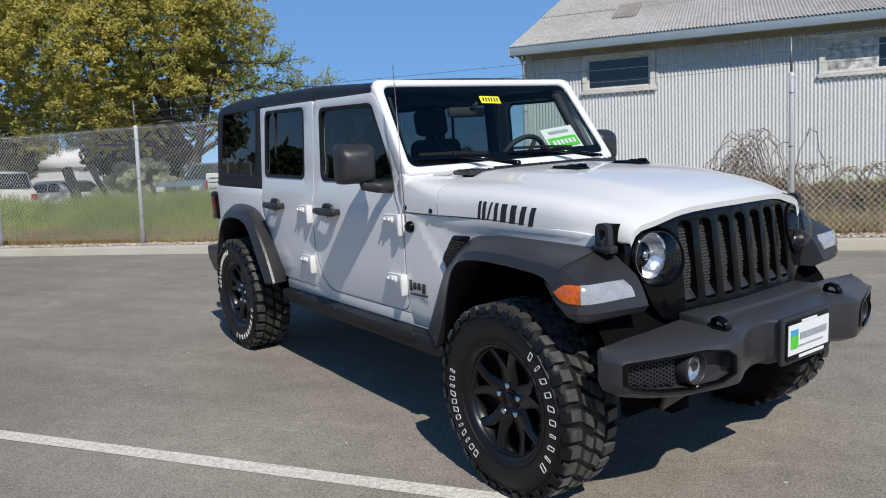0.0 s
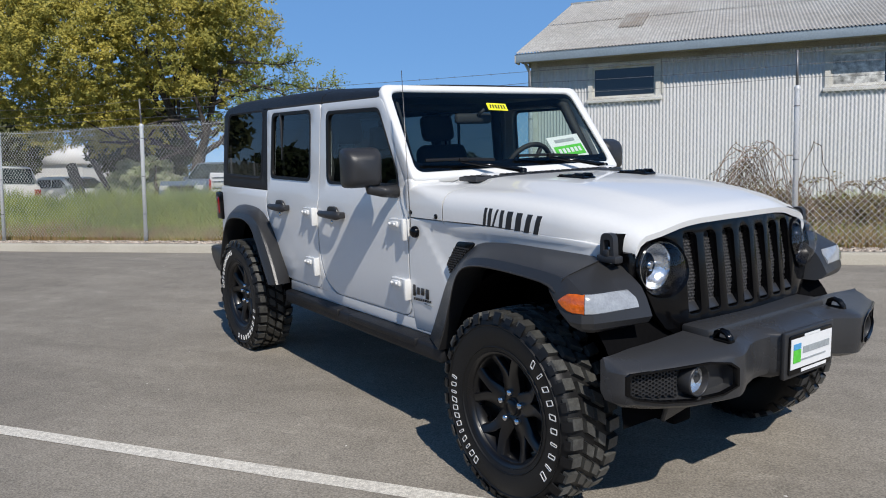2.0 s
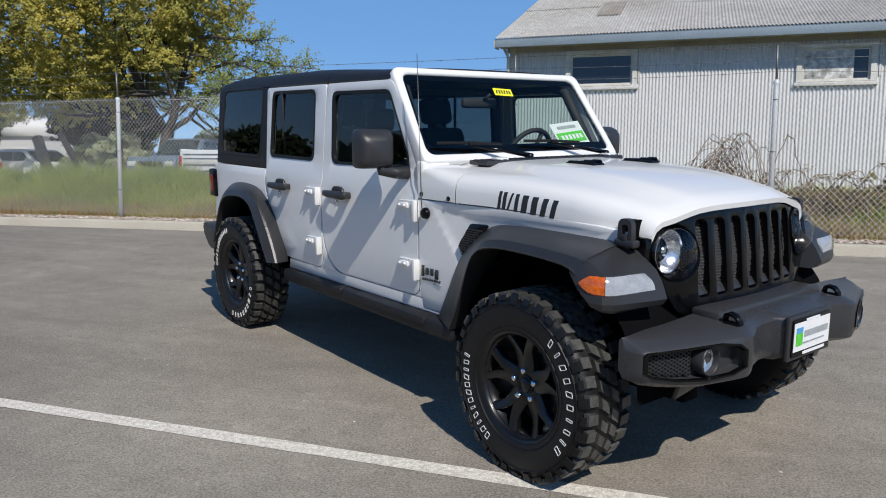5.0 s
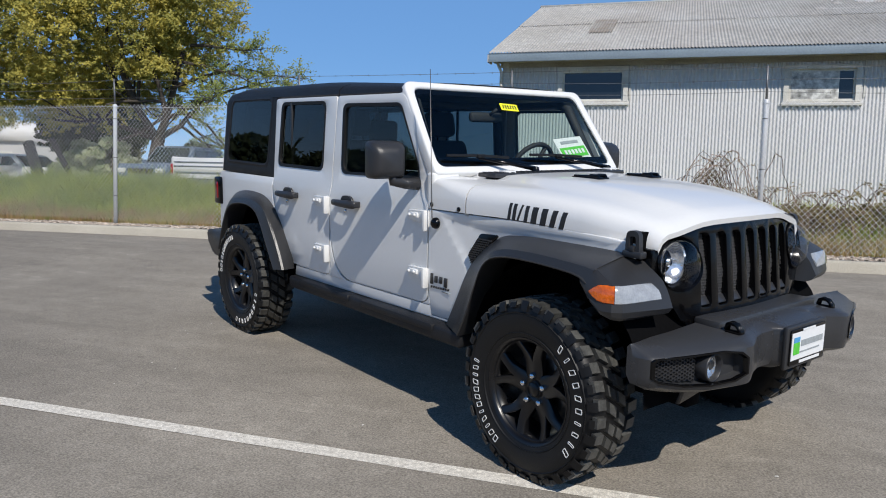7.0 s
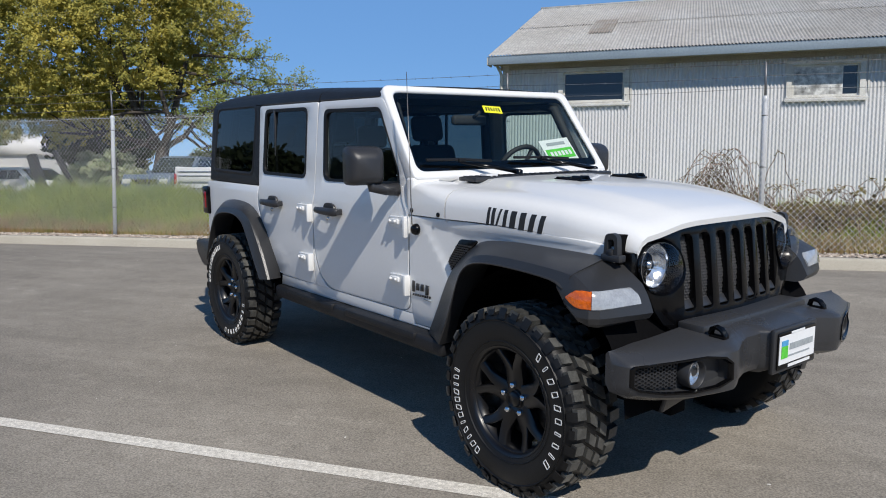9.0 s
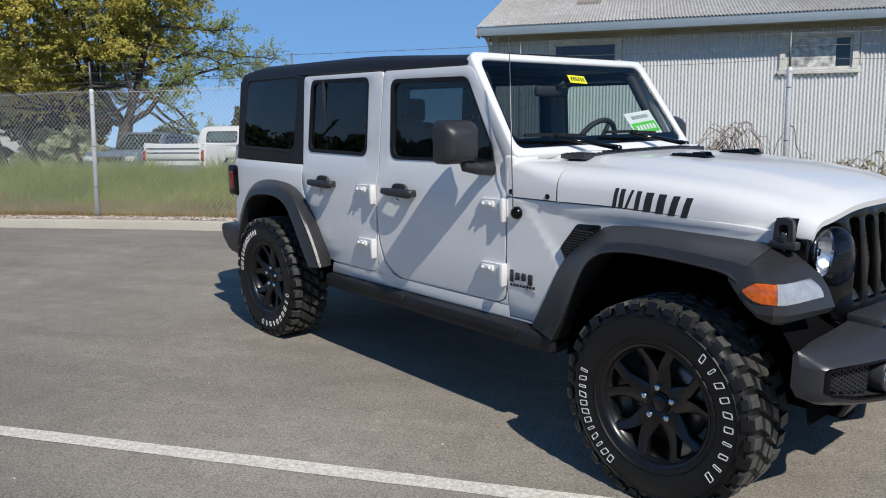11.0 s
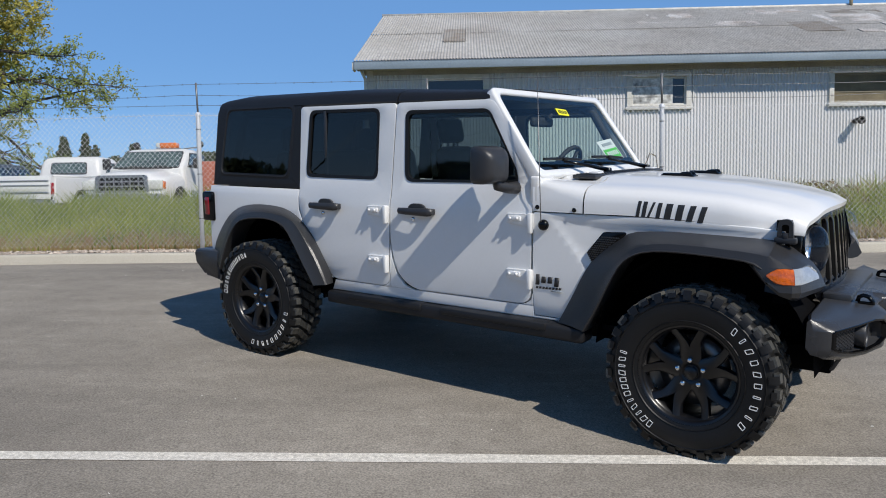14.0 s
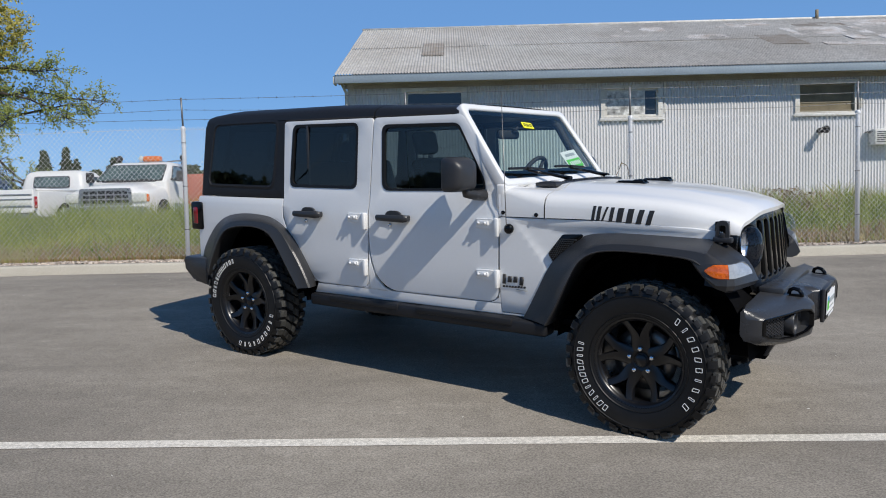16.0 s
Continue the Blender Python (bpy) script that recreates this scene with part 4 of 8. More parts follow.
def work_truck():
    t = thing("work_truck", Matrix.Translation((-10.13, 17.0, 1.0)) @ pose(0, 0, 0, 0, 0, -91), "white heavy pickup truck with an orange roof beacon", "truck")
    sect = [(0.98, 0.5), (1.0, 0.8), (0.99, 0.98), (0.95, 1.08), (0.86, 1.13), (0.7, 1.15), (0.64, 1.2), (0.5, 1.235), (0.2, 1.25), (0.0, 1.25)]
    part("body", nose_loft([(-0.01, 0.9, -0.1), (-0.04, 0.95, -0.05), (-0.11, 0.985, 0.0), (-0.3, 1.0, 0.04), (-0.7, 1.0, 0.08), (-1.15, 0.99, 0.13), (-1.4, 0.98, 0.15)], sect), M_VWHITE, t, shade=50)
    part("cab", cab_shell([(0.5, -3.08, -1.3, 0.98), (1.0, -3.08, -1.28, 0.995), (1.38, -3.08, -1.22, 0.97), (1.44, -3.07, -1.28, 0.95), (1.66, -3.03, -1.6, 0.9), (1.86, -2.98, -1.9, 0.84), (1.93, -2.9, -2.02, 0.76), (1.955, -2.75, -2.2, 0.62)], 0.14), M_VWHITE, t, shade=50)
    part("bed", side_prism([(-3.14, 0.55), (-3.14, 1.38), (-5.5, 1.38), (-5.5, 0.55)], 0.98, 0.03), M_VWHITE, t)
    ws = set_pane([(-1.235, -0.87, 1.415), (-1.235, 0.87, 1.415), (-1.87, 0.76, 1.86), (-1.87, -0.76, 1.86)], 0.07, t, "windscreen", M_TGLASS)
    for k, yy in enumerate((-0.45, 0.2)):
        part("wiper", tube([(-1.22, yy + 0.45, 1.43), (-1.27, yy, 1.47)], 0.012, 5), M_VBLACK, ws)
    part("cowl_vent", box((-1.36, -0.7, 1.385), (-1.22, 0.7, 1.405), 0.006), M_VBLACK, t)
    for s in (-1, 1):
        a = [(-1.62, s * 0.955, 1.44), (-2.5, s * 0.955, 1.44), (-2.5, s * 0.868, 1.83), (-1.98, s * 0.868, 1.83)]
        b = [(-2.56, s * 0.955, 1.44), (-2.96, s * 0.955, 1.44), (-2.93, s * 0.868, 1.83), (-2.56, s * 0.868, 1.83)]
        for q in (a, b):
            set_pane(q if s > 0 else [q[1], q[0], q[3], q[2]], 0.05, t, "side_window", M_TGLASS)
        d_ = part("door", quad([(-1.4, s * 1.0, 0.62), (-2.52, s * 1.0, 0.62), (-2.52, s * 0.975, 1.36), (-1.4, s * 0.975, 1.36)], thick=0.008), M_VWHITE, t)
        part("handle", box((-2.46, s * 1.0 - 0.025, 1.18), (-2.3, s * 1.0 + 0.025, 1.22), 0.008), M_VBLACK, d_)
        m_ = part("mirror", box((-1.66, s * 1.2 - 0.1, 1.4), (-1.56, s * 1.2 + 0.1, 1.68), 0.035, 3), M_VBLACK, t)
        part("mirror_arm", tube([(-1.6, s * 0.93, 1.45), (-1.6, s * 1.12, 1.5)], 0.02, 6), M_VBLACK, m_)
        part("headlight", box((-0.1, s * 0.8 - 0.19, 0.84), (0.04, s * 0.8 + 0.17, 1.07), 0.035, 3), M_VLAMP, t)
        part("side_marker", box((-0.16, s * 0.975 - 0.02, 0.86), (-0.04, s * 0.975 + 0.02, 1.04), 0.015), M_ORANGE, t)
        for x in (-0.98, -4.5):
            bm = bmesh.new()
            add_lathe(bm, [(0.3, 0.0), (0.47, 0.0), (0.48, 0.02), (0.46, 0.03), (0.3, 0.02)], 24, Matrix.Translation((x, s * 0.985, 0.46)) @ pose(0, 0, 0, 90 if s < 0 else -90, 0, 0), 0, True)
            part("wheel_arch", bm, M_VBLACK, t)
            road_wheel(t, x, s * 0.88, 0.4, 0.26)
        part("fog_lamp", box((0.1, s * 0.55 - 0.1, 0.56), (0.14, s * 0.55 + 0.1, 0.66), 0.015), M_VLAMP, t)
    gm = Matrix(((0, 0, 1, 0.01), (1, 0, 0, 0), (0, 1, 0, 0), (0, 0, 0, 1)))
    g = part("grille_surround", ring_faces(bmesh.new(), rounded([(-0.66, 0.78), (0.66, 0.78), (0.62, 1.19), (-0.62, 1.19)], 0.06, 4), rounded([(-0.58, 0.83), (0.58, 0.83), (0.54, 1.13), (-0.54, 1.13)], 0.05, 4), 0.06, gm), M_VCHROME, t, "dull chrome grille")
    part("grille_back", box((-0.02, -0.6, 0.82), (0.025, 0.6, 1.14)), M_VBLACK, g)
    for z in (0.93, 1.04):
        part("grille_bar", box((0.02, -0.57, z - 0.016), (0.06, 0.57, z + 0.016), 0.008), M_VCHROME, g)
    for k in range(5):
        y = -0.4 + 0.2 * k
        part("grille_bar", box((0.02, y - 0.011, 0.83), (0.045, y + 0.011, 1.13), 0.004), M_VCHROME, g)
    part("front_bumper", box((-0.12, -1.0, 0.48), (0.15, 1.0, 0.75), 0.07, 4), M_VCHROME, t)
    part("bumper_slot", box((0.14, -0.42, 0.55), (0.156, 0.42, 0.64), 0.006), M_VBLACK, t)
    bar = part("roof_beacon", box((-2.35, 0.0, 1.97), (-2.1, 0.46, 2.12), 0.045, 3), M_ORANGE, t, "orange roof beacon")
    part("beacon_foot", box((-2.3, -0.12, 1.945), (-2.15, 0.52, 1.98), 0.01), M_VCHROME, bar)
    part("work_lamp", lathe([(0.03, -0.06), (0.065, -0.02), (0.07, 0.03), (0.05, 0.04), (0.0005, 0.04)], 14, pose(-2.2, -0.06, 2.06, 0, 90, 0)), M_VLAMP, bar)
    part("lamp_rail", tube([(-2.5, 0.5, 1.97), (-2.5, 0.75, 2.0), (-2.5, 0.95, 2.0)], 0.022, 6), M_VCHROME, t)
    for y in (-0.78, 0.98):
        part("spot_lamp", lathe([(0.03, -0.1), (0.085, -0.03), (0.09, 0.03), (0.07, 0.04), (0.0005, 0.04)], 14, pose(-2.45, y, 2.08, 0, 60, 0)), M_VBLACK, t, "black round spot lamp")
        part("lamp_stalk", tube([(-2.47, y * 0.93, 1.9), (-2.45, y, 2.03)], 0.018, 6), M_VBLACK, t)
    return t


work_truck()


def old_pickup():
    t = thing("old_pickup", Matrix.Translation((-13.42, 18.2, 1.06)) @ pose(0, 0, 0, 0, 0, 89), "old white pickup truck with a chrome rear bumper", "truck")
    # bed with rolled rails and a hollow load floor
    for s in (-1, 1):
        part("bed_side", side_prism([(0.0, 0.5), (0.0, 1.16), (2.3, 1.18), (2.3, 0.5)], 0.06, 0.03), M_VWHITE, t, matrix=Matrix.Translation((0, s * 0.93, 0)))
        part("bed_rail", tube([(0.0, s * 0.93, 1.19), (2.3, s * 0.93, 1.21)], 0.035, 8), M_VWHITE, t)
    part("bed_floor", box((0.0, -0.9, 0.6), (2.3, 0.9, 0.66), 0.0), M_VBLACK, t)
    part("bed_front", box((2.26, -0.9, 0.6), (2.3, 0.9, 1.2), 0.01), M_VWHITE, t)
    tg = part("tailgate", box((-0.05, -0.86, 0.6), (0.0, 0.86, 1.2), 0.02, 3), M_VWHITE, t)
    for z in (0.76, 0.95, 1.07):
        part("trim_strip", box((-0.068, -0.84, z - 0.018), (-0.045, 0.84, z + 0.018), 0.006), M_VCHROME, tg)
    part("tailgate_panel", box((-0.064, -0.82, 0.79), (-0.048, 0.82, 0.92), 0.006), M_VLAMP, tg)
    part("body", side_prism([(2.33, 0.5), (2.33, 1.15), (3.7, 1.15), (5.1, 1.1), (5.15, 0.5)], 0.96, 0.06, 0.9, 0.12), M_VWHITE, t)
    part("cab", cab_shell([(1.1, 2.36, 4.05, 0.95), (1.24, 2.36, 3.98, 0.94), (1.5, 2.4, 3.78, 0.89), (1.7, 2.46, 3.62, 0.84), (1.79, 2.54, 3.54, 0.78), (1.835, 2.68, 3.42, 0.64)], 0.16), M_VWHITE, t, shade=50)
    set_pane([(2.358, 0.54, 1.33), (2.358, -0.54, 1.33), (2.422, -0.52, 1.66), (2.422, 0.52, 1.66)], 0.07, t, "rear_window", M_TGLASS)
    for s in (-1, 1):
        q = [(3.78, s * 0.935, 1.24), (2.72, s * 0.935, 1.24), (2.72, s * 0.86, 1.66), (3.5, s * 0.86, 1.66)]
        set_pane(q if s > 0 else [q[1], q[0], q[3], q[2]], 0.05, t, "side_window", M_TGLASS)
        part("tail_lamp", box((-0.06, s * 0.93 - 0.04, 0.72), (-0.03, s * 0.93 + 0.04, 1.02), 0.01), M_VRED, t)
        for x in (1.2, 4.3):
            road_wheel(t, x, s * 0.86, 0.37, 0.22)
            bm = bmesh.new()
            add_lathe(bm, [(0.3, 0.0), (0.43, 0.0), (0.44, 0.02), (0.42, 0.03), (0.3, 0.02)], 24, Matrix.Translation((x, s * 0.975, 0.42)) @ pose(0, 0, 0, 90 if s < 0 else -90, 0, 0), 0, True)
            part("arch_trim", bm, M_VBLACK, t)
    part("rear_bumper", box((-0.22, -0.98, 0.44), (-0.02, 0.98, 0.58), 0.05, 3), M_VCHROME, t)
    part("windscreen", quad([(4.02, -0.74, 1.16), (4.02, 0.74, 1.16), (3.64, 0.66, 1.72), (3.64, -0.66, 1.72)]), M_VGLASS, t)
    return t


old_pickup()


def plain_car(name, m, label, paint, L, W, hood, belt, roof, ws, rw, tail_low=False):
    """A closed car: x ahead from its tail at 0 to its nose at L."""
    t = thing(name, m, label, "car")
    part("body", side_prism([(0.05, 0.3), (0.0, 0.7), (0.05, belt), (L * 0.62, belt), (L - 0.1, hood), (L, hood - 0.25), (L, 0.3)], W, 0.07, 0.7, 0.08), paint, t)
    part("cabin", side_prism([(rw[0], belt - 0.02), (rw[1], roof - 0.05), (rw[1] + 0.2, roof), (ws[1] - 0.2, roof), (ws[1], roof - 0.05), (ws[0], belt - 0.02)], W * 0.93, 0.05, belt, 0.25), paint, t)
    k = 1 - 0.25 * (roof - 0.12 - belt)
    part("windscreen", quad([(ws[0] - 0.05, -W * 0.8, belt + 0.05), (ws[0] - 0.05, W * 0.8, belt + 0.05), (ws[1] + 0.02, W * 0.72, roof - 0.09), (ws[1] + 0.02, -W * 0.72, roof - 0.09)], thick=0.03), M_VGLASS, t)
    part("rear_window", quad([(rw[0] + 0.02, -W * 0.75, belt + 0.06), (rw[0] + 0.02, W * 0.75, belt + 0.06), (rw[1] - 0.0, W * 0.7, roof - 0.1), (rw[1] - 0.0, -W * 0.7, roof - 0.1)], thick=0.03), M_VGLASS, t)
    mid = (rw[0] + ws[0]) / 2
    for s in (-1, 1):
        for a, b in ((rw[0] + 0.25, mid - 0.04), (mid + 0.04, ws[0] - 0.35)):
            part("side_window", quad([(a, s * W * 0.925, belt + 0.04), (b, s * W * 0.925, belt + 0.04), (min(b, ws[1] - 0.1), s * W * 0.93 * k, roof - 0.12), (max(a, rw[1] + 0.1), s * W * 0.93 * k, roof - 0.12)], thick=0.02), M_VGLASS, t)
        for x in (L * 0.2, L * 0.8):
            road_wheel(t, x, s * (W - 0.1), 0.33, 0.2)
        part("headlight", box((L - 0.06, s * W * 0.75 - 0.14, hood - 0.3), (L + 0.02, s * W * 0.75 + 0.14, hood - 0.14), 0.02), M_VLAMP, t)
        part("tail_lamp", box((-0.03, s * W * 0.8 - 0.12, 0.7), (0.05, s * W * 0.8 + 0.12, 0.95), 0.02), M_VRED, t)
        part("mirror", box((ws[0] - 0.35, s * (W + 0.08) - 0.07, belt + 0.02), (ws[0] - 0.25, s * (W + 0.08) + 0.07, belt + 0.14), 0.02), paint, t)
    part("grille", box((L - 0.03, -W * 0.5, hood - 0.32), (L + 0.015, W * 0.5, hood - 0.15), 0.01), M_VBLACK, t)
    part("front_bumper", box((L - 0.1, -W, 0.35), (L + 0.06, W, 0.56), 0.04), M_VCHROME, t)
    return t


plain_car("blue_suv", Matrix.Translation((-17.3, 24.3, 1.0)) @ pose(0, 0, 0, 0, 0, -84), "dusty blue off-roader with dark windows", M_VBLUE, 4.5, 0.9, 1.1, 1.15, 1.8, (3.1, 2.5), (0.2, 0.5))
plain_car("white_car", Matrix.Translation((-26.8, 23.3, 1.0)) @ pose(0, 0, 0, 0, 0, -10), "white estate car in the shade of the tree", M_VWHITE, 4.4, 0.88, 0.95, 0.95, 1.45, (3.1, 2.3), (0.15, 0.6))
plain_car("white_van", Matrix.Translation((-25.6, 21.0, 1.0)) @ pose(0, 0, 0, 0, 0, 170), "white van with a red tail stripe", M_VWHITE, 4.6, 0.92, 1.1, 1.1, 1.85, (3.6, 3.1), (0.1, 0.3))

# leaning black post and a pale far shed
lp = thing("leaning_post", Matrix.Translation((-15.66, 15.0, 0.9)), "black leaning timber post", "post")
part("timber", prism([(-0.1, -0.085), (0.1, -0.085), (0.1, 0.085), (-0.1, 0.085)], 1.79, pose(0, 0, -0.1, 0, -21, 0), 0.015), M_VBLACK, lp)
part("brace", prism([(-0.05, -0.05), (0.05, -0.05), (0.05, 0.05), (-0.05, 0.05)], 2.1, Matrix.Translation((1.16, 0.1, -0.1)) @ pose(0, 0, 0, 0, -33, 0), 0.015), M_VBLACK, lp)
shed = thing("far_shed", Matrix.Translation((-40, 36, 0.7)), "pale metal shed far behind the trees", "building")
part("wall", box((-3.2, 0, 0), (1.6, 6, 3.1)), M_WALL, shed)
part("roof", prism([(-3.4, 3.1), (1.8, 3.1), (0.4, 4.35), (-1.0, 4.4), (-3.4, 4.1)], 6.4, Matrix(((1, 0, 0, 0), (0, 0, -1, 6.2), (0, 1, 0, 0), (0, 0, 0, 1)))), M_WALL, shed)
part("door", box((-1.6, -0.05, 0), (0.2, -0.004, 2.4), 0.01), M_TRIM, shed)
ot = thing("orange_tank", Matrix.Translation((-8.3, 18.3, 1.0)), "orange metal tank behind the truck", "tank")
part("tank", box((-0.35, -0.3, 0.0), (0.35, 0.3, 1.55), 0.06), material("faded_orange_paint", (0.42, 0.12, 0.06), 0.6, vary=(0.3, 0.1, 0.06), scale=6, amount=0.8), ot)

# ---- the white off-road car ----
M_BLACK = material("gloss_black", (0.0025, 0.0025, 0.003), 0.14, amount=0.2, fine_amount=0.05, rough_vary=0.05, spec=0.3)
M_PLASTIC = material("charcoal_plastic", (0.028, 0.0285, 0.031), 0.38, vary=(0.022, 0.0225, 0.025), scale=3, amount=0.5, fine=300, fine_amount=0.12, bump=0.1, bump_scale=700)
M_BUMPER = material("bumper_plastic", (0.036, 0.037, 0.04), 0.3, vary=(0.03, 0.031, 0.033), scale=3, amount=0.5, fine=300, fine_amount=0.12, bump=0.1, bump_scale=700)
M_FLARE = material("grey_flare_plastic", (0.028, 0.028, 0.029), 0.34, vary=(0.022, 0.022, 0.023), scale=2, amount=0.6, fine=300, fine_amount=0.1, bump=0.1, bump_scale=700)
M_HARDTOP = material("black_hardtop", (0.012, 0.0125, 0.0145), 0.5, scale=3, fine=400, fine_amount=0.15, bump=0.15, bump_scale=600, spec=0.35)
M_RUBBER = material("tyre_rubber", (0.0055, 0.0055, 0.006), 0.5, vary=(0.009, 0.009, 0.009), scale=6, amount=0.6, fine=120, fine_amount=0.15, bump=0.1, bump_scale=300, spec=0.35)
M_TREAD = material("tread_rubber", (0.036, 0.036, 0.034), 0.42, vary=(0.11, 0.11, 0.1), scale=14, amount=0.7, fine=120, fine_amount=0.25, island=0.3)
M_WHITE = material("white_letter", (0.75, 0.75, 0.73), 0.6, amount=0.3, fine_amount=0.05)
M_RIM = material("satin_black_rim", (0.005, 0.005, 0.006), 0.3, amount=0.3, fine_amount=0.05)
M_CHROME = material("chrome", (0.75, 0.76, 0.77), 0.12, metal=1.0, amount=0.1, fine_amount=0.02, rough_vary=0.04)
M_REFLECT = material("silver_reflector", (0.82, 0.84, 0.86), 0.2, metal=0.85, vary=(0.4, 0.42, 0.45), scale=30, amount=0.8, fine=20, fine_amount=0.2, bump=0.5, bump_scale=35)
M_STEEL = material("brake_steel", (0.2, 0.19, 0.18), 0.4, metal=0.9, amount=0.5)
# near-black underbody; its colour also holds the shade of door gaps and wheel arches
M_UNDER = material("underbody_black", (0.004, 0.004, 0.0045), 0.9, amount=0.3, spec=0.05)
M_INTERIOR = material("black_cabin_trim", (0.02, 0.021, 0.022), 0.7, fine=200, fine_amount=0.2)
M_SEAT = material("black_cloth", (0.026, 0.026, 0.028), 0.9, fine=300, fine_amount=0.3)
M_AMBER = material("amber_lens", (0.66, 0.125, 0.006), 0.15, coat=1.0, vary=(0.4, 0.06, 0.003), scale=40, amount=0.8, bump=0.4, bump_scale=60)
M_CLEARLENS = material("frosted_lens", (0.34, 0.36, 0.38), 0.12, coat=1.0, vary=(0.24, 0.25, 0.27), scale=25, amount=0.7, fine=120, fine_amount=0.1)
M_RED = material("red_lens", (0.2, 0.006, 0.01), 0.12, coat=1.0, amount=0.4)
M_MESH = material("grey_mesh", (0.1, 0.1, 0.105), 0.4, amount=0.3)
M_DECAL = material("black_decal", (0.02, 0.02, 0.021), 0.5, amount=0.2)
M_YELLOW = material("yellow_sticker", (0.8, 0.78, 0.02), 0.6, amount=0.2)
M_GREEN = material("green_card", (0.1, 0.55, 0.05), 0.6, amount=0.2)
M_CARD = material("white_card", (0.75, 0.76, 0.76), 0.6, amount=0.04, fine_amount=0.02)
M_BLUE = material("blue_card", (0.08, 0.33, 0.6), 0.6, amount=0.2)
M_GREYTEXT = material("grey_print", (0.33, 0.36, 0.37), 0.6, amount=0.2)
M_GLASS = thin_glass("windscreen_glass", (0.74, 0.83, 0.8))
M_TINT = thin_glass("door_glass", (0.66, 0.76, 0.74))
M_PRIVACY = thin_glass("privacy_glass", (0.12, 0.15, 0.165))
M_CLEAR = thin_glass("lamp_glass", (0.95, 0.96, 0.97))
M_BELT = material("red_buckle", (0.5, 0.06, 0.05), 0.6)

offroader = thing("off_road_car", CAR, "white four-door off-road car with black hardtop and charcoal flares", "car")


def half_width(x):
    if x < 0.9:
        return 0.778
    if x < 2.4:
        return 0.778 - 0.03 * (x - 0.9)
    return 0.733 - 0.11 * (x - 2.4)


def side_y(x, z):
    """Distance of the body's side from the middle plane."""
    w = half_width(x)
    if z > 1.175:
        return w - 0.012 - 0.055 * (z - 1.175)
    if z > 1.12:
        return w - 0.012 * (z - 1.12) / 0.055
    if z < 0.8:
        return w - 0.03 * ((0.8 - z) / 0.28) ** 2
    return w


def side_panel(outline, thick, proud=0.0, bevel=0.004, hole=None, cuts=(0.6, 0.68, 0.76, 0.84, 0.95, 1.12, 1.175, 1.3, 1.45, 1.6)):
    """A panel of the car's side from an outline in x and z; bent to the side's shape, at the car's right."""
    bm = bmesh.new()
    if hole:
        loops = []
        for pts in (outline, hole):
            vs = [bm.verts.new((x, 0, z)) for x, z in pts]
            loops += [bm.edges.new((vs[i], vs[(i + 1) % len(vs)])) for i in range(len(vs))]
        bmesh.ops.triangle_fill(bm, edges=loops, use_beauty=True)
    else:
        bm.faces.new([bm.verts.new((x, 0, z)) for x, z in outline])
    for f in bm.faces:
        if f.normal.length < 0.5:
            f.normal_update()
    for z in cuts:
        bmesh.ops.bisect_plane(bm, geom=bm.verts[:] + bm.edges[:] + bm.faces[:], plane_co=(0, 0, z), plane_no=(0, 0, 1))
    bmesh.ops.recalc_face_normals(bm, faces=bm.faces)
    if sum(f.normal.y * f.calc_area() for f in bm.faces) > 0:
        bmesh.ops.reverse_faces(bm, faces=bm.faces)
    front = bm.faces[:]
    r = bmesh.ops.extrude_face_region(bm, geom=front)
    moved = [v for v in r["geom"] if isinstance(v, bmesh.types.BMVert)]
    for v in moved:
        v.co.y -= thick
    # the first faces stay behind as the back
    if bevel:
        rim = [e for e in bm.edges if len(e.link_faces) == 2 and e.calc_face_angle(0) > 0.9 and all(v.co.y < -thick * 0.5 for v in e.verts)]
        bmesh.ops.bevel(bm, geom=rim, offset=bevel, segments=2, profile=0.5, affect="EDGES", clamp_overlap=True)
    for v in bm.verts:
        depth = -v.co.y
        v.co.y = -(side_y(v.co.x, v.co.z) - thick + proud + depth)
    bmesh.ops.recalc_face_normals(bm, faces=bm.faces)
    return bm


def mirrored(bm, sy):
    """The same shape for the car's left when sy is 1."""
    if sy > 0:
        for v in bm.verts:
            v.co.y = -v.co.y
        bmesh.ops.reverse_faces(bm, faces=bm.faces)
    return bm


FRONT_DOOR = rounded([(1.137, 1.722), (1.1, 1.0), (1.105, 0.84), (1.16, 0.66), (1.27, 0.588), (2.075, 0.588), (2.083, 1.29), (1.815, 1.722)], [0.03, 0.1, 0.1, 0.08, 0.06, 0.08, 0.05, 0.05])
FRONT_HOLE = rounded([(1.205, 1.672), (1.212, 1.25), (1.985, 1.262), (1.975, 1.33), (1.785, 1.668)], [0.05, 0.06, 0.02, 0.05, 0.04])
REAR_DOOR = rounded([(0.31, 1.722), (0.3, 1.04), (0.375, 0.88), (0.6, 0.588), (1.08, 0.588), (1.092, 1.0), (1.129, 1.722)], [0.03, 0.08, 0.08, 0.05, 0.07, 0.08, 0.03])
REAR_HOLE = rounded([(0.4, 1.694), (0.368, 1.262), (0.99, 1.258), (1.0, 1.692)], 0.05)
QUARTER_HOLE = rounded([(-0.45, 1.712), (-0.53, 1.272), (0.17, 1.264), (0.225, 1.716)], 0.055)
arch = [(-0.01 + 0.5 * math.cos(a), 0.42 + 0.565 * math.sin(a)) for a in [math.pi * 0.88 - i * math.pi * 0.76 / 14 for i in range(15)]]
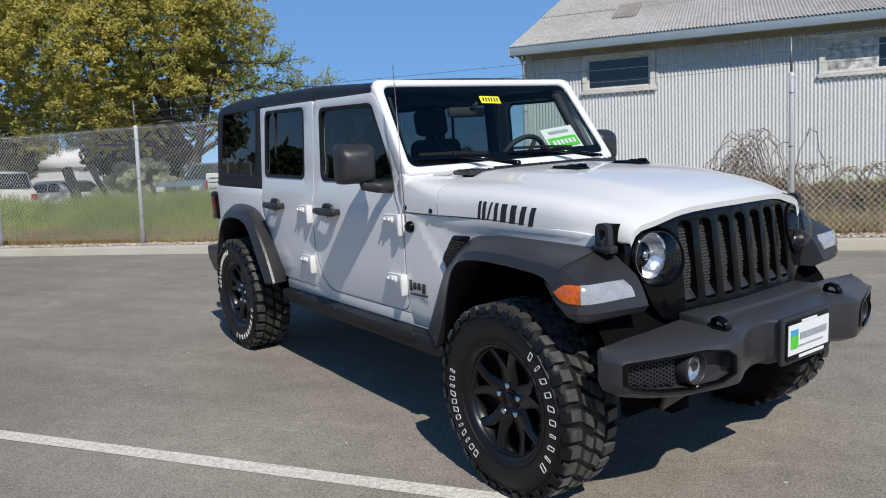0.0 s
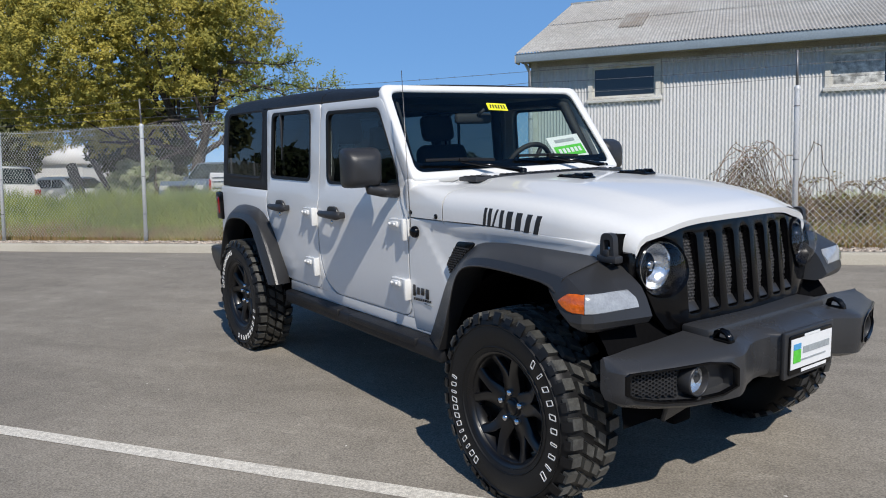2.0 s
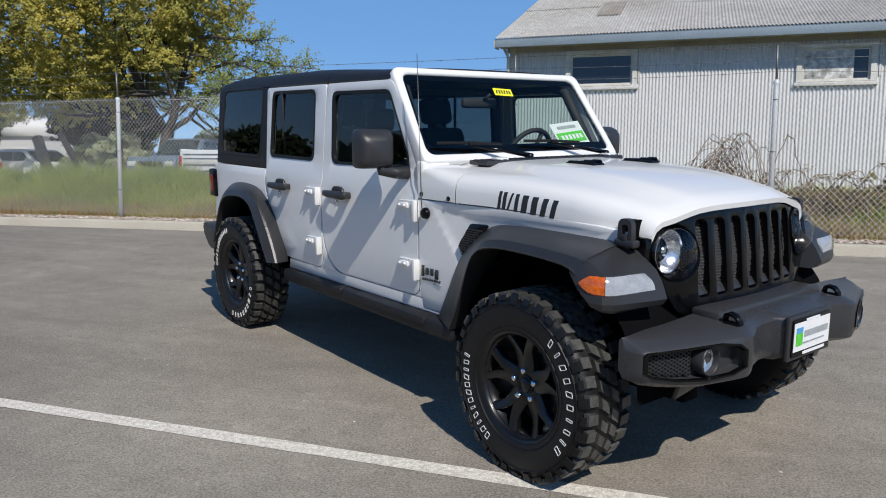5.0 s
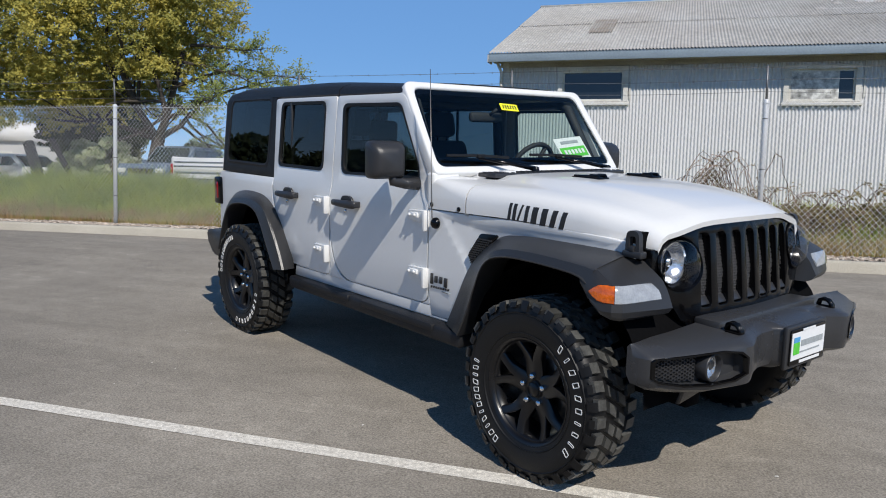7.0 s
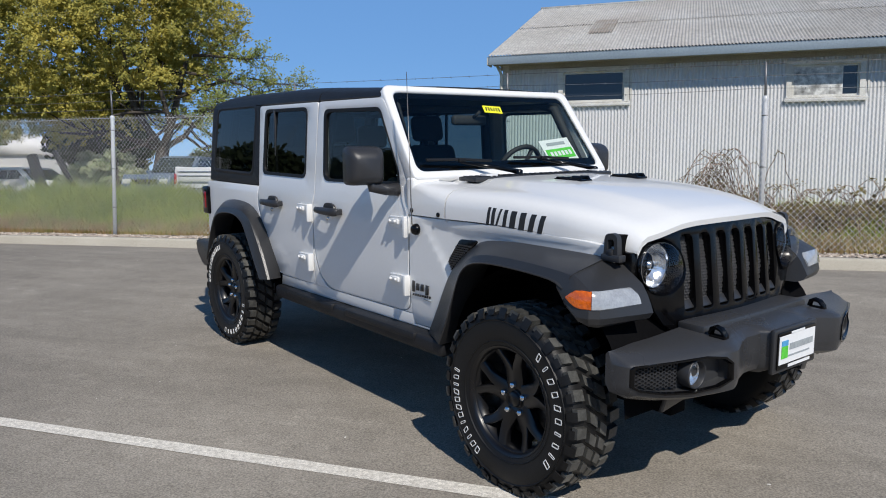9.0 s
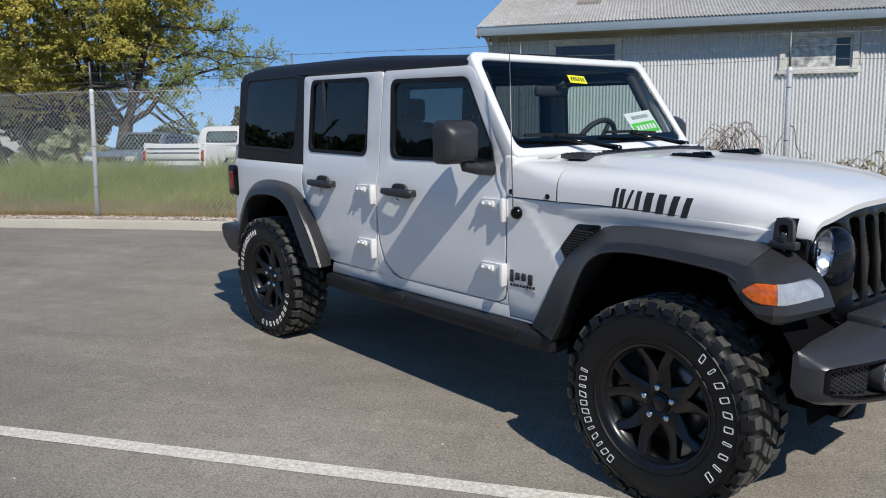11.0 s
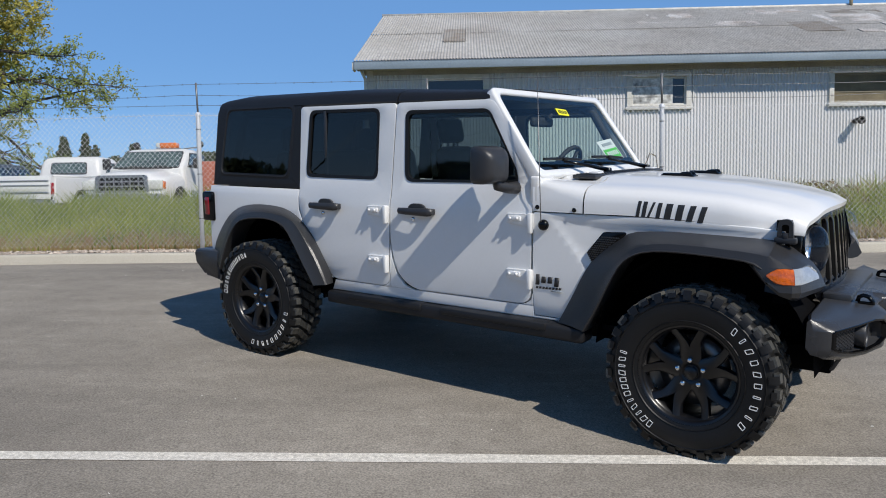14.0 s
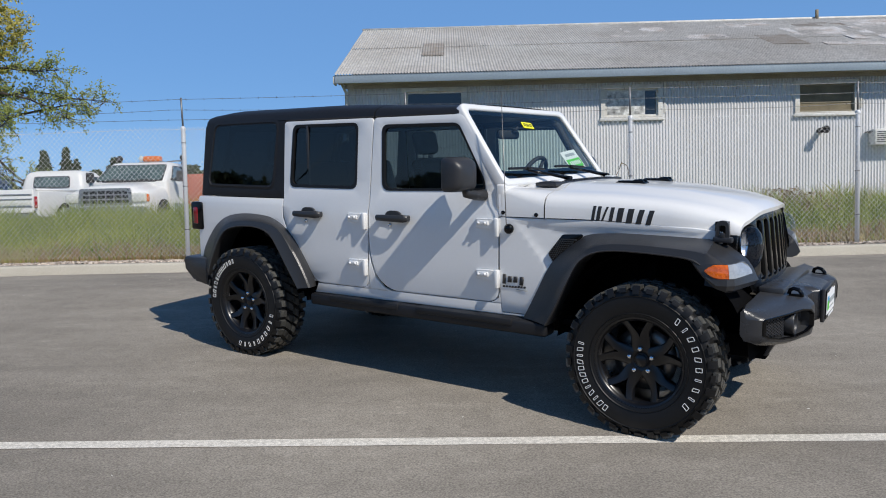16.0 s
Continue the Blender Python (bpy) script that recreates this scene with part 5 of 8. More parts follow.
QUARTER = [(-0.655, 1.172), (-0.668, 0.62), (-0.5, 0.61)] + arch + [(0.59, 0.592), (0.367, 0.878), (0.293, 1.035), (0.296, 1.172)]
TOP_SIDE = rounded([(-0.628, 1.178), (0.302, 1.178), (0.304, 1.722), (0.31, 1.728), (-0.572, 1.735)], [0.01, 0.01, 0.01, 0.01, 0.05])
FENDER = [(2.091, 1.107), (2.091, 0.53), (2.36, 0.53), (2.46, 0.78), (2.6, 0.97), (2.7, 1.02), (2.95, 1.026), (3.34, 1.0), (3.34, 1.07), (3.2, 1.084), (2.95, 1.096), (2.7, 1.105)]


def hollow(x, z):
    """How far the fender tucks in under its top lip and towards the side vent."""
    a, d = Vector((2.19, 1.078)), Vector((2.385, 0.838))
    lip = 1.086 - 0.0243 * (x - 2.19)
    ridge = 1.078 - 0.1613 * (min(x, 2.55) - 2.19)
    low = (d - a).normalized().cross(Vector((x, z)) - a)
    foot = (Vector((x, z)) - d).dot(Vector((-0.25, 0.97)))
    return 0.3 * max(0.0, min(lip - max(z, ridge), low, 0.4 * foot + 0.02))


def fender_mesh():
    bm = side_panel(FENDER, 0.022)
    for k in range(12):
        bmesh.ops.bisect_plane(bm, geom=bm.verts[:] + bm.edges[:] + bm.faces[:], plane_co=(2.16 + k * 0.035, 0, 0), plane_no=(1, 0, 0))
        bmesh.ops.bisect_plane(bm, geom=bm.verts[:] + bm.edges[:] + bm.faces[:], plane_co=(0, 0, 0.82 + k * 0.022), plane_no=(0, 0, 1))
    for k in range(7):
        bmesh.ops.bisect_plane(bm, geom=bm.verts[:] + bm.edges[:] + bm.faces[:], plane_co=(2.6 + k * 0.1, 0, 0), plane_no=(1, 0, 0))
    bmesh.ops.bisect_plane(bm, geom=bm.verts[:] + bm.edges[:] + bm.faces[:], plane_co=(2.19, 0, 1.086), plane_no=(0.0243, 0, 1.0))
    for nx, nz in ((0.05, 0.31), (0.24, 0.195), (-0.25, 0.97)):
        at = (2.385, 0, 0.838) if nx < 0 else (2.19, 0, 1.078)
        bmesh.ops.bisect_plane(bm, geom=bm.verts[:] + bm.edges[:] + bm.faces[:], plane_co=at, plane_no=(nx, 0, nz))
    for v in bm.verts:
        v.co.y += hollow(v.co.x, v.co.z)
    return bm


def glass_pane(hole, inset, sy, mat, parent, name="pane", label=""):
    bm = bmesh.new()
    vs = [bm.verts.new((x, -(side_y(x, z) - inset), z)) for x, z in hole]
    bm.faces.new(vs)
    ob = part(name, mirrored(bm, sy), mat, parent, label, shade=0)
    ob.visible_shadow = False
    return ob


def inner_ring(pts, grow):
    cx, cz = sum(p[0] for p in pts) / len(pts), sum(p[1] for p in pts) / len(pts)
    hx, hz = max(abs(p[0] - cx) for p in pts), max(abs(p[1] - cz) for p in pts)
    return [(cx + (x - cx) * (1 + grow / hx), cz + (z - cz) * (1 + grow / hz)) for x, z in pts]


def seal(hole, sy, parent):
    """The black rubber round a window."""
    bm = bmesh.new()
    inner = inner_ring(hole, -0.016)
    outer = inner_ring(hole, 0.004)
    n = len(hole)
    rows = [[bm.verts.new((x, -(side_y(x, z) + d), z)) for x, z in pts] for pts, d in ((outer, -0.004), (outer, 0.003), (inner, 0.001), (inner, -0.02))]
    for a, b in zip(rows, rows[1:]):
        for k in range(n):
            bm.faces.new((a[k], a[(k + 1) % n], b[(k + 1) % n], b[k]))
    bmesh.ops.recalc_face_normals(bm, faces=bm.faces)
    return part("window_seal", mirrored(bm, sy), M_RUBBER, parent, "black rubber window seal")


def door_handle(x, z, sy, parent):
    y = -side_y(x, z)
    bm = bmesh.new()
    rows = []
    for dx, out, r in ((-0.128, 0.03, 0.012), (-0.115, 0.043, 0.019), (-0.06, 0.05, 0.021), (0.0, 0.052, 0.022), (0.06, 0.052, 0.024), (0.1, 0.048, 0.025), (0.122, 0.04, 0.022), (0.132, 0.03, 0.014)):
        rows.append([bm.verts.new((x + dx, y - out + 0.014 * math.sin(a), z + r * math.cos(a))) for a in [math.pi * k / 5 for k in range(10)]])
    for a, b in zip(rows, rows[1:]):
        for k in range(10):
            bm.faces.new((a[k], a[(k + 1) % 10], b[(k + 1) % 10], b[k]))
    bm.faces.new(rows[0][::-1]), bm.faces.new(rows[-1])
    bmesh.ops.recalc_face_normals(bm, faces=bm.faces)
    add_box(bm, (x - 0.12, y - 0.035, z - 0.014), (x - 0.075, y + 0.01, z + 0.014), 0.005)
    add_box(bm, (x + 0.07, y - 0.04, z - 0.018), (x + 0.125, y + 0.01, z + 0.018), 0.007)
    arch_ = [(-0.07, 0.0), (0.075, 0.0), (0.06, 0.034), (0.03, 0.046), (-0.03, 0.046), (-0.055, 0.034)]
    add_prism(bm, rounded(arch_, 0.008, 2), 0.016, Matrix(((1, 0, 0, x), (0, 0, -1, y - 0.004), (0, 1, 0, z), (0, 0, 0, 1))), 0.004)
    part("handle", mirrored(bm, sy), M_PLASTIC, parent, "black pull handle")
    bm = bmesh.new()
    bmesh.ops.create_uvsphere(bm, u_segments=16, v_segments=8, radius=1)
    for v in bm.verts:
        v.co = Vector((x - 0.01 + v.co.x * 0.075, y + 0.003 + v.co.y * 0.006, z - 0.012 + v.co.z * 0.042))
    part("handle_cup", mirrored(bm, sy), M_PAINT, parent)
    part("lock", mirrored(lathe([(0.012, 0), (0.012, 0.006), (0.0005, 0.007)], 12, pose(x - 0.035, y - 0.001, z - 0.05, 90, 0, 0)), sy), M_CHROME, parent)


def hinge(x, z, sy, parent):
    """A stepped white hinge: leaf on the door and barrel at its front edge."""
    y = -side_y(x, z)
    bm = bmesh.new()
    add_prism(bm, rounded([(-0.15, -0.022), (-0.02, -0.03), (0.0, -0.03), (0.0, 0.03), (-0.04, 0.034), (-0.15, 0.034)], 0.008, 2), 0.024, Matrix.Translation((x, y + 0.002, z)) @ pose(0, 0, 0, 90, 0, 0), 0.005, 2)
    add_box(bm, (x - 0.135, y - 0.034, z - 0.006), (x - 0.055, y - 0.012, z + 0.022), 0.006)
    for bx in (-0.12, -0.075):
        add_lathe(bm, [(0.009, 0), (0.009, 0.007), (0.0005, 0.009)], 8, pose(x + bx, y - 0.034, z + 0.008, 90, 0, 0))
    part("hinge", mirrored(bm, sy), M_PAINT, parent, "white bolted hinge")
    bm = bmesh.new()
    add_box(bm, (x - 0.014, y - 0.036, z - 0.072), (x + 0.012, y + 0.004, z + 0.04), 0.007)
    part("hinge_barrel", mirrored(bm, sy), M_PAINT, parent)


for sy in (-1, 1):
    # dark backing shell: gap shade put into its colour, cut round the rear wheel
    shell = [(-0.6, 1.17), (-0.6, 0.62), (-0.5, 0.6)] + arch + [(0.58, 0.52), (2.34, 0.52), (2.42, 0.7), (2.5, 1.0), (2.5, 1.1), (2.06, 1.1), (2.06, 1.17)]
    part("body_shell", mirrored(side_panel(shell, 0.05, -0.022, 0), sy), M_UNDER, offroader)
    part("quarter_panel", mirrored(side_panel(QUARTER, 0.022), sy), M_PAINT, offroader)
    part("fender_panel", mirrored(fender_mesh(), sy), M_PAINT, offroader, shade=50)
    part("rocker_panel", mirrored(side_panel([(0.57, 0.512), (2.36, 0.512), (2.36, 0.526), (2.088, 0.526), (2.088, 0.582), (0.61, 0.582)], 0.022, 0.0, 0.003, None, ()), sy), M_PAINT, offroader)
    # pillar foot and door corners, flush with the doors and a finger's gap away from them
    for corner in ([(1.087, 0.584), (1.262, 0.584), (1.2, 0.604), (1.145, 0.662), (1.108, 0.775), (1.097, 0.86)], [(2.087, 0.584), (2.087, 0.655), (2.074, 0.616), (2.05, 0.598), (2.015, 0.584)], [(1.083, 0.584), (1.084, 0.64), (1.071, 0.606), (1.045, 0.592), (1.02, 0.584)]):
        part("sill_corner", mirrored(side_panel(corner, 0.022, 0.0, 0.002, None, (0.6, 0.68, 0.76)), sy), M_PAINT, offroader)
    rail = bmesh.new()
    add_box(rail, (0.55, -0.79, 0.425), (2.42, -0.66, 0.508), 0.02, 3)
    add_box(rail, (0.75, -0.802, 0.47), (1.35, -0.7, 0.512), 0.01)
    add_box(rail, (1.5, -0.802, 0.47), (2.2, -0.7, 0.512), 0.01)
    part("rock_rail", mirrored(rail, sy), M_HARDTOP, offroader, "black side rail under the doors")
    for name, outline, hole, mat in (("front_door", FRONT_DOOR, FRONT_HOLE, M_TINT), ("rear_door", REAR_DOOR, REAR_HOLE, M_PRIVACY)):
        d = part(name, mirrored(side_panel(outline, 0.03, 0.0, 0.004, hole), sy), M_PAINT, offroader)
        glass_pane(hole, 0.012, sy, mat, d)
        seal(hole, sy, d)
        if name == "front_door":
            door_handle(1.315, 1.075, sy, d)
            hinge(2.082, 1.062, sy, d), hinge(2.08, 0.752, sy, d)
        else:
            door_handle(0.565, 1.075, sy, d)
            hinge(1.078, 1.06, sy, d), hinge(1.075, 0.748, sy, d)
            bm = bmesh.new()
            add_box(bm, (0.52, -0.742, 1.265), (0.54, -0.725, 1.69), 0.004)
            part("window_bar", mirrored(bm, sy), M_PLASTIC, d)
    # hardtop side with its dark window
    q = part("hardtop_side", mirrored(side_panel(TOP_SIDE, 0.03, -0.004, 0.005, QUARTER_HOLE), sy), M_HARDTOP, offroader, "black hardtop side")
    glass_pane(QUARTER_HOLE, 0.004, sy, M_PRIVACY, q)
    bm = bmesh.new()
    ring_o, ring_i = inner_ring(QUARTER_HOLE, 0.03), inner_ring(QUARTER_HOLE, 0.012)
    rows = [[bm.verts.new((x, -(side_y(x, z) - 0.004 + dd), z)) for x, z in pts] for pts, dd in ((ring_o, 0.0), (ring_i, 0.006), (QUARTER_HOLE, -0.012))]
    for a, b in zip(rows, rows[1:]):
        for k in range(len(a)):
            bm.faces.new((a[k], a[(k + 1) % len(a)], b[(k + 1) % len(a)], b[k]))
    bmesh.ops.recalc_face_normals(bm, faces=bm.faces)
    part("window_trim", mirrored(bm, sy), M_HARDTOP, q)

# hardtop roof, three pieces with seams
def roof_piece(x0, x1, front_drop=0.0, rear_drop=0.0):
    bm = bmesh.new()
    sect = [(0.0, 1.845), (0.3, 1.842), (0.52, 1.832), (0.63, 1.815), (0.69, 1.793), (0.715, 1.765), (0.722, 1.735), (0.715, 1.722), (0.6, 1.72)]
    rows = []
    n = 8
    for i in range(n + 1):
        x = x0 + (x1 - x0) * i / n
        drop = front_drop * smooth(x1 - 0.12, x1, x) + rear_drop * (1 - smooth(x0, x0 + 0.1, x))
        wide = 1.0 if x < 1.1 else 1.0 - 0.03 * (x - 1.1)
        fall = 1 - 0.4 * smooth(0.6, 1.85, x)
        prof = [(y, z if z < 1.722 else 1.722 + (z - 1.722) * fall) for y, z in sect]
        pts = [(-y * wide, max(1.715, z - drop)) for y, z in prof[::-1]] + [(y * wide, max(1.715, z - drop)) for y, z in prof[1:]]
        rows.append([bm.verts.new((x, y, z)) for y, z in pts])
    for a, b in zip(rows, rows[1:]):
        for k in range(len(a) - 1):
            bm.faces.new((a[k], a[k + 1], b[k + 1], b[k]))
        bm.faces.new((a[-1], a[0], b[0], b[-1]))
    bm.faces.new(rows[0]), bm.faces.new(rows[-1][::-1])
    bmesh.ops.recalc_face_normals(bm, faces=bm.faces)
    return bm


part("roof_panel", roof_piece(1.137, 1.785, 0.0), M_HARDTOP, offroader, "black hardtop roof panel")
part("roof_panel", roof_piece(-0.575, 1.127, 0.0, 0.02), M_HARDTOP, offroader, "black hardtop roof panel")
# rear face, tailgate
bm = bmesh.new()
add_box(bm, (-0.66, -0.77, 0.62), (-0.62, 0.77, 1.172), 0.01)
part("tailgate", bm, M_PAINT, offroader)
bm = bmesh.new()
add_prism(bm, [(-0.74, 0.0), (0.74, 0.0), (0.7, 0.58), (-0.7, 0.58)], 0.02, Matrix(((0, 0.145, -1, -0.615), (1, 0, 0, 0), (0, 0.99, 0.145, 1.178), (0, 0, 0, 1))))
part("rear_window", bm, M_PRIVACY, offroader)

# ---- windscreen ----
lean = Vector((-0.33, 0, 0.465)).normalized()
SCREEN = Matrix.Translation((2.135, 0.016, 1.297)) @ Matrix(((0, lean.x, lean.z, 0), (1, 0, 0, 0), (0, lean.z, -lean.x, 0), (0, 0, 0, 1)))
s_out = rounded([(-0.748, 0.0), (0.748, 0.0), (0.718, 0.61), (-0.718, 0.61)], [0.03, 0.03, 0.06, 0.06], 5)
s_in = rounded([(-0.705, 0.048), (0.705, 0.048), (0.662, 0.565), (-0.662, 0.565)], 0.055, 5)
bm = ring_faces(bmesh.new(), s_out, s_in, -0.075, SCREEN)
es = [e for e in bm.edges if len(e.link_faces) == 2 and e.calc_face_angle(0) > 0.8]
bmesh.ops.bevel(bm, geom=es, offset=0.014, segments=3, profile=0.5, affect="EDGES")
part("windscreen_frame", bm, M_PAINT, offroader)
bm = bmesh.new()
bm.faces.new([bm.verts.new(SCREEN @ Vector((x, y, -0.014))) for x, y in s_in])
ob = part("windscreen", bm, M_GLASS, offroader, "clear windscreen glass", shade=0)
ob.visible_shadow = False
s_frit = rounded([(-0.685, 0.105), (0.685, 0.105), (0.647, 0.533), (-0.647, 0.533)], 0.05, 5)
part("windscreen_border", ring_faces(bmesh.new(), s_in, s_frit, -0.003, SCREEN @ Matrix.Translation((0, 0, -0.016))), M_BLACK, offroader, "black border of the glass")


def on_screen(x, y, w, h, lift=-0.012, turn=0.0):
    return SCREEN @ Matrix.Translation((x, y, lift)) @ pose(0, 0, 0, 0, 0, turn) @ Matrix.Diagonal((w, h, 1, 1))


def card(name, m, mat, parent, label="", thick=0.002):
    return part(name, prism([(-0.5, -0.5), (0.5, -0.5), (0.5, 0.5), (-0.5, 0.5)], thick, m), mat, parent, label, shade=0)


stick = card("sticker", on_screen(0.022, 0.462, 0.14, 0.05, -0.012, -3), M_YELLOW, offroader, "yellow sticker with black marks")
for i, dx in enumerate((-0.045, -0.027, -0.009, 0.009, 0.027, 0.045)):
    card("sticker_mark", on_screen(0.022 + dx * 1.1, 0.462 - 0.05 * dx, 0.008, 0.026, -0.0095, -12 + 9 * (i % 3)), M_DECAL, stick)
sign = card("dealer_card", on_screen(0.44, 0.165, 0.27, 0.185, -0.03, 6), M_CARD, offroader, "white and green paper card behind the glass")
SG = on_screen(0.44, 0.165, 1.2, 1.16, -0.0275, 6)
card("card_panel", SG @ Matrix.Translation((0, -0.012, 0)) @ Matrix.Diagonal((0.2, 0.062, 1, 1)), M_GREEN, sign, "green panel")
for i in range(6):
    card("card_mark", SG @ Matrix.Translation((-0.07 + i * 0.028, -0.012, 0.0025)) @ Matrix.Diagonal((0.018, 0.028, 1, 1)), M_CARD, sign)
card("card_mark", SG @ Matrix.Translation((0, 0.05, 0)) @ Matrix.Diagonal((0.14, 0.018, 1, 1)), M_GREYTEXT, sign)
card("card_mark", SG @ Matrix.Translation((0, -0.062, 0)) @ Matrix.Diagonal((0.16, 0.009, 1, 1)), M_GREYTEXT, sign)

# ---- hood and cowl ----
HOOD_TOP = [(2.05, 1.292), (2.38, 1.298), (2.745, 1.29), (3.07, 1.264), (3.3, 1.228), (3.42, 1.196), (3.48, 1.163)]


def hood_row(x, inset=0.0, bottom=None):
    w = half_width(x) - inset - 0.035 * smooth(3.15, 3.45, x)
    top = along(HOOD_TOP, x)
    zb = bottom if bottom is not None else 1.112 - 0.035 * smooth(2.6, 3.4, x) - 0.028 * smooth(3.33, 3.46, x)
    k = 1 - 0.55 * smooth(3.35, 3.5, x)
    sq = 1 - smooth(2.12, 2.38, x)
    sect = [(1.0, zb), (1.0, max(zb + 0.01, top - 0.125 + 0.075 * sq)), (0.99, top - 0.095 + 0.062 * sq), (0.965, top - 0.068 + 0.048 * sq), (0.92, top - 0.05 + 0.036 * sq), (0.8, top - 0.036 + 0.026 * sq), (0.64, top - 0.027 * k), (0.57, top - 0.006), (0.45, top), (0.2, top + 0.003), (0.0, top + 0.003)]
    return [(-f * w, z) for f, z in sect] + [(f * w, z) for f, z in sect[-2::-1]]


def hood_mesh(xs, nose=False):
    bm = bmesh.new()
    rows = []
    for x in xs:
        r = []
        for y, z in hood_row(x):
            xx = x - (0.075 * smooth(3.0, 3.48, x) * (y / 0.62) ** 2 if nose else 0)
            r.append(bm.verts.new((xx, y, z)))
        rows.append(r)
    for a, b in zip(rows, rows[1:]):
        for k in range(len(a) - 1):
            bm.faces.new((a[k], a[k + 1], b[k + 1], b[k]))
    for r, d in ((rows[0], 0.02), (rows[-1], -0.02)):
        low = [bm.verts.new((v.co.x - (0.004 if d < 0 else -0.004), v.co.y * 0.985, v.co.z - 0.022)) for v in r]
        for k in range(len(r) - 1):
            bm.faces.new((r[k], low[k], low[k + 1], r[k + 1]))
    bmesh.ops.recalc_face_normals(bm, faces=bm.faces)
    return bm


def loft_up(bm):
    s = sum(f.normal.z * f.calc_area() for f in bm.faces)
    if s < 0:
        bmesh.ops.reverse_faces(bm, faces=bm.faces)
    return bm


hood = part("hood", loft_up(hood_mesh([2.384, 2.45, 2.6, 2.745, 2.9, 3.07, 3.2, 3.3, 3.38, 3.42, 3.45, 3.48], True)), M_PAINT, offroader, "white hood", shade=60)
part("cowl", loft_up(hood_mesh([2.085, 2.15, 2.25, 2.376])), M_PAINT, offroader, shade=60)
for sy in (-1, 1):
    part("pillar_foot", mirrored(box((2.06, -0.742, 1.15), (2.125, -0.56, 1.302), 0.016, 3), sy), M_PAINT, offroader)
# black air grille at the foot of the windscreen
bm = bmesh.new()
add_box(bm, (2.2, -0.5, 1.28), (2.34, 0.56, 1.303), 0.006)
for i in range(26):
    add_box(bm, (2.215, -0.48 + i * 0.04, 1.3), (2.325, -0.468 + i * 0.04, 1.307), 0.0)
part("cowl_grille", bm, M_PLASTIC, offroader, "black air grille")
for ny in (-0.36, 0.5):
    part("washer_hinge", box((2.25, ny - 0.04, 1.298), (2.31, ny + 0.04, 1.315), 0.006), M_PAINT, offroader)
for hx, hy in ((2.7, -0.155), (2.72, 0.255)):
    bm = bmesh.new()
    add_box(bm, (hx - 0.11, hy - 0.042, 1.286), (hx + 0.075, hy + 0.042, 1.3), 0.006)
    add_prism(bm, [(-0.02, 0.0), (0.07, 0.0), (0.055, 0.02), (0.01, 0.02)], 0.016, Matrix(((1, 0, 0, hx), (0, 0, -1, hy - 0.022), (0, 1, 0, 1.296), (0, 0, 0, 1))), 0.004)
    add_prism(bm, [(-0.02, 0.0), (0.07, 0.0), (0.055, 0.02), (0.01, 0.02)], 0.016, Matrix(((1, 0, 0, hx), (0, 0, -1, hy + 0.038), (0, 1, 0, 1.296), (0, 0, 0, 1))), 0.004)
    add_box(bm, (hx - 0.1, hy - 0.036, 1.296), (hx - 0.01, hy + 0.036, 1.308), 0.005)
    part("hood_bumper", bm, M_BLACK, hood, "black rubber stop")
# wipers
for wy, tip in ((-0.104, -0.626), (0.52, 0.0)):
    w = part("wiper", tube([(2.235, wy, 1.318), (2.17, wy - 0.13, 1.345), (2.105, wy - 0.31, 1.372)], [0.014, 0.011, 0.006], 8), M_BLACK, offroader, "black wiper arm")
    bm = bmesh.new()
    add_tube(bm, [(2.088, tip, 1.39), (2.098, (tip + wy) / 2 - 0.05, 1.388), (2.1, wy - 0.08, 1.376)], 0.008, 6)
    add_box(bm, (2.09, wy - 0.32, 1.375), (2.115, wy - 0.27, 1.395), 0.004)
    part("wiper_blade", bm, M_RUBBER, w)
    part("wiper_pivot", lathe([(0.022, -0.02), (0.022, 0.012), (0.012, 0.018), (0.0005, 0.018)], 12, pose(2.24, wy, 1.312)), M_BLACK, w)

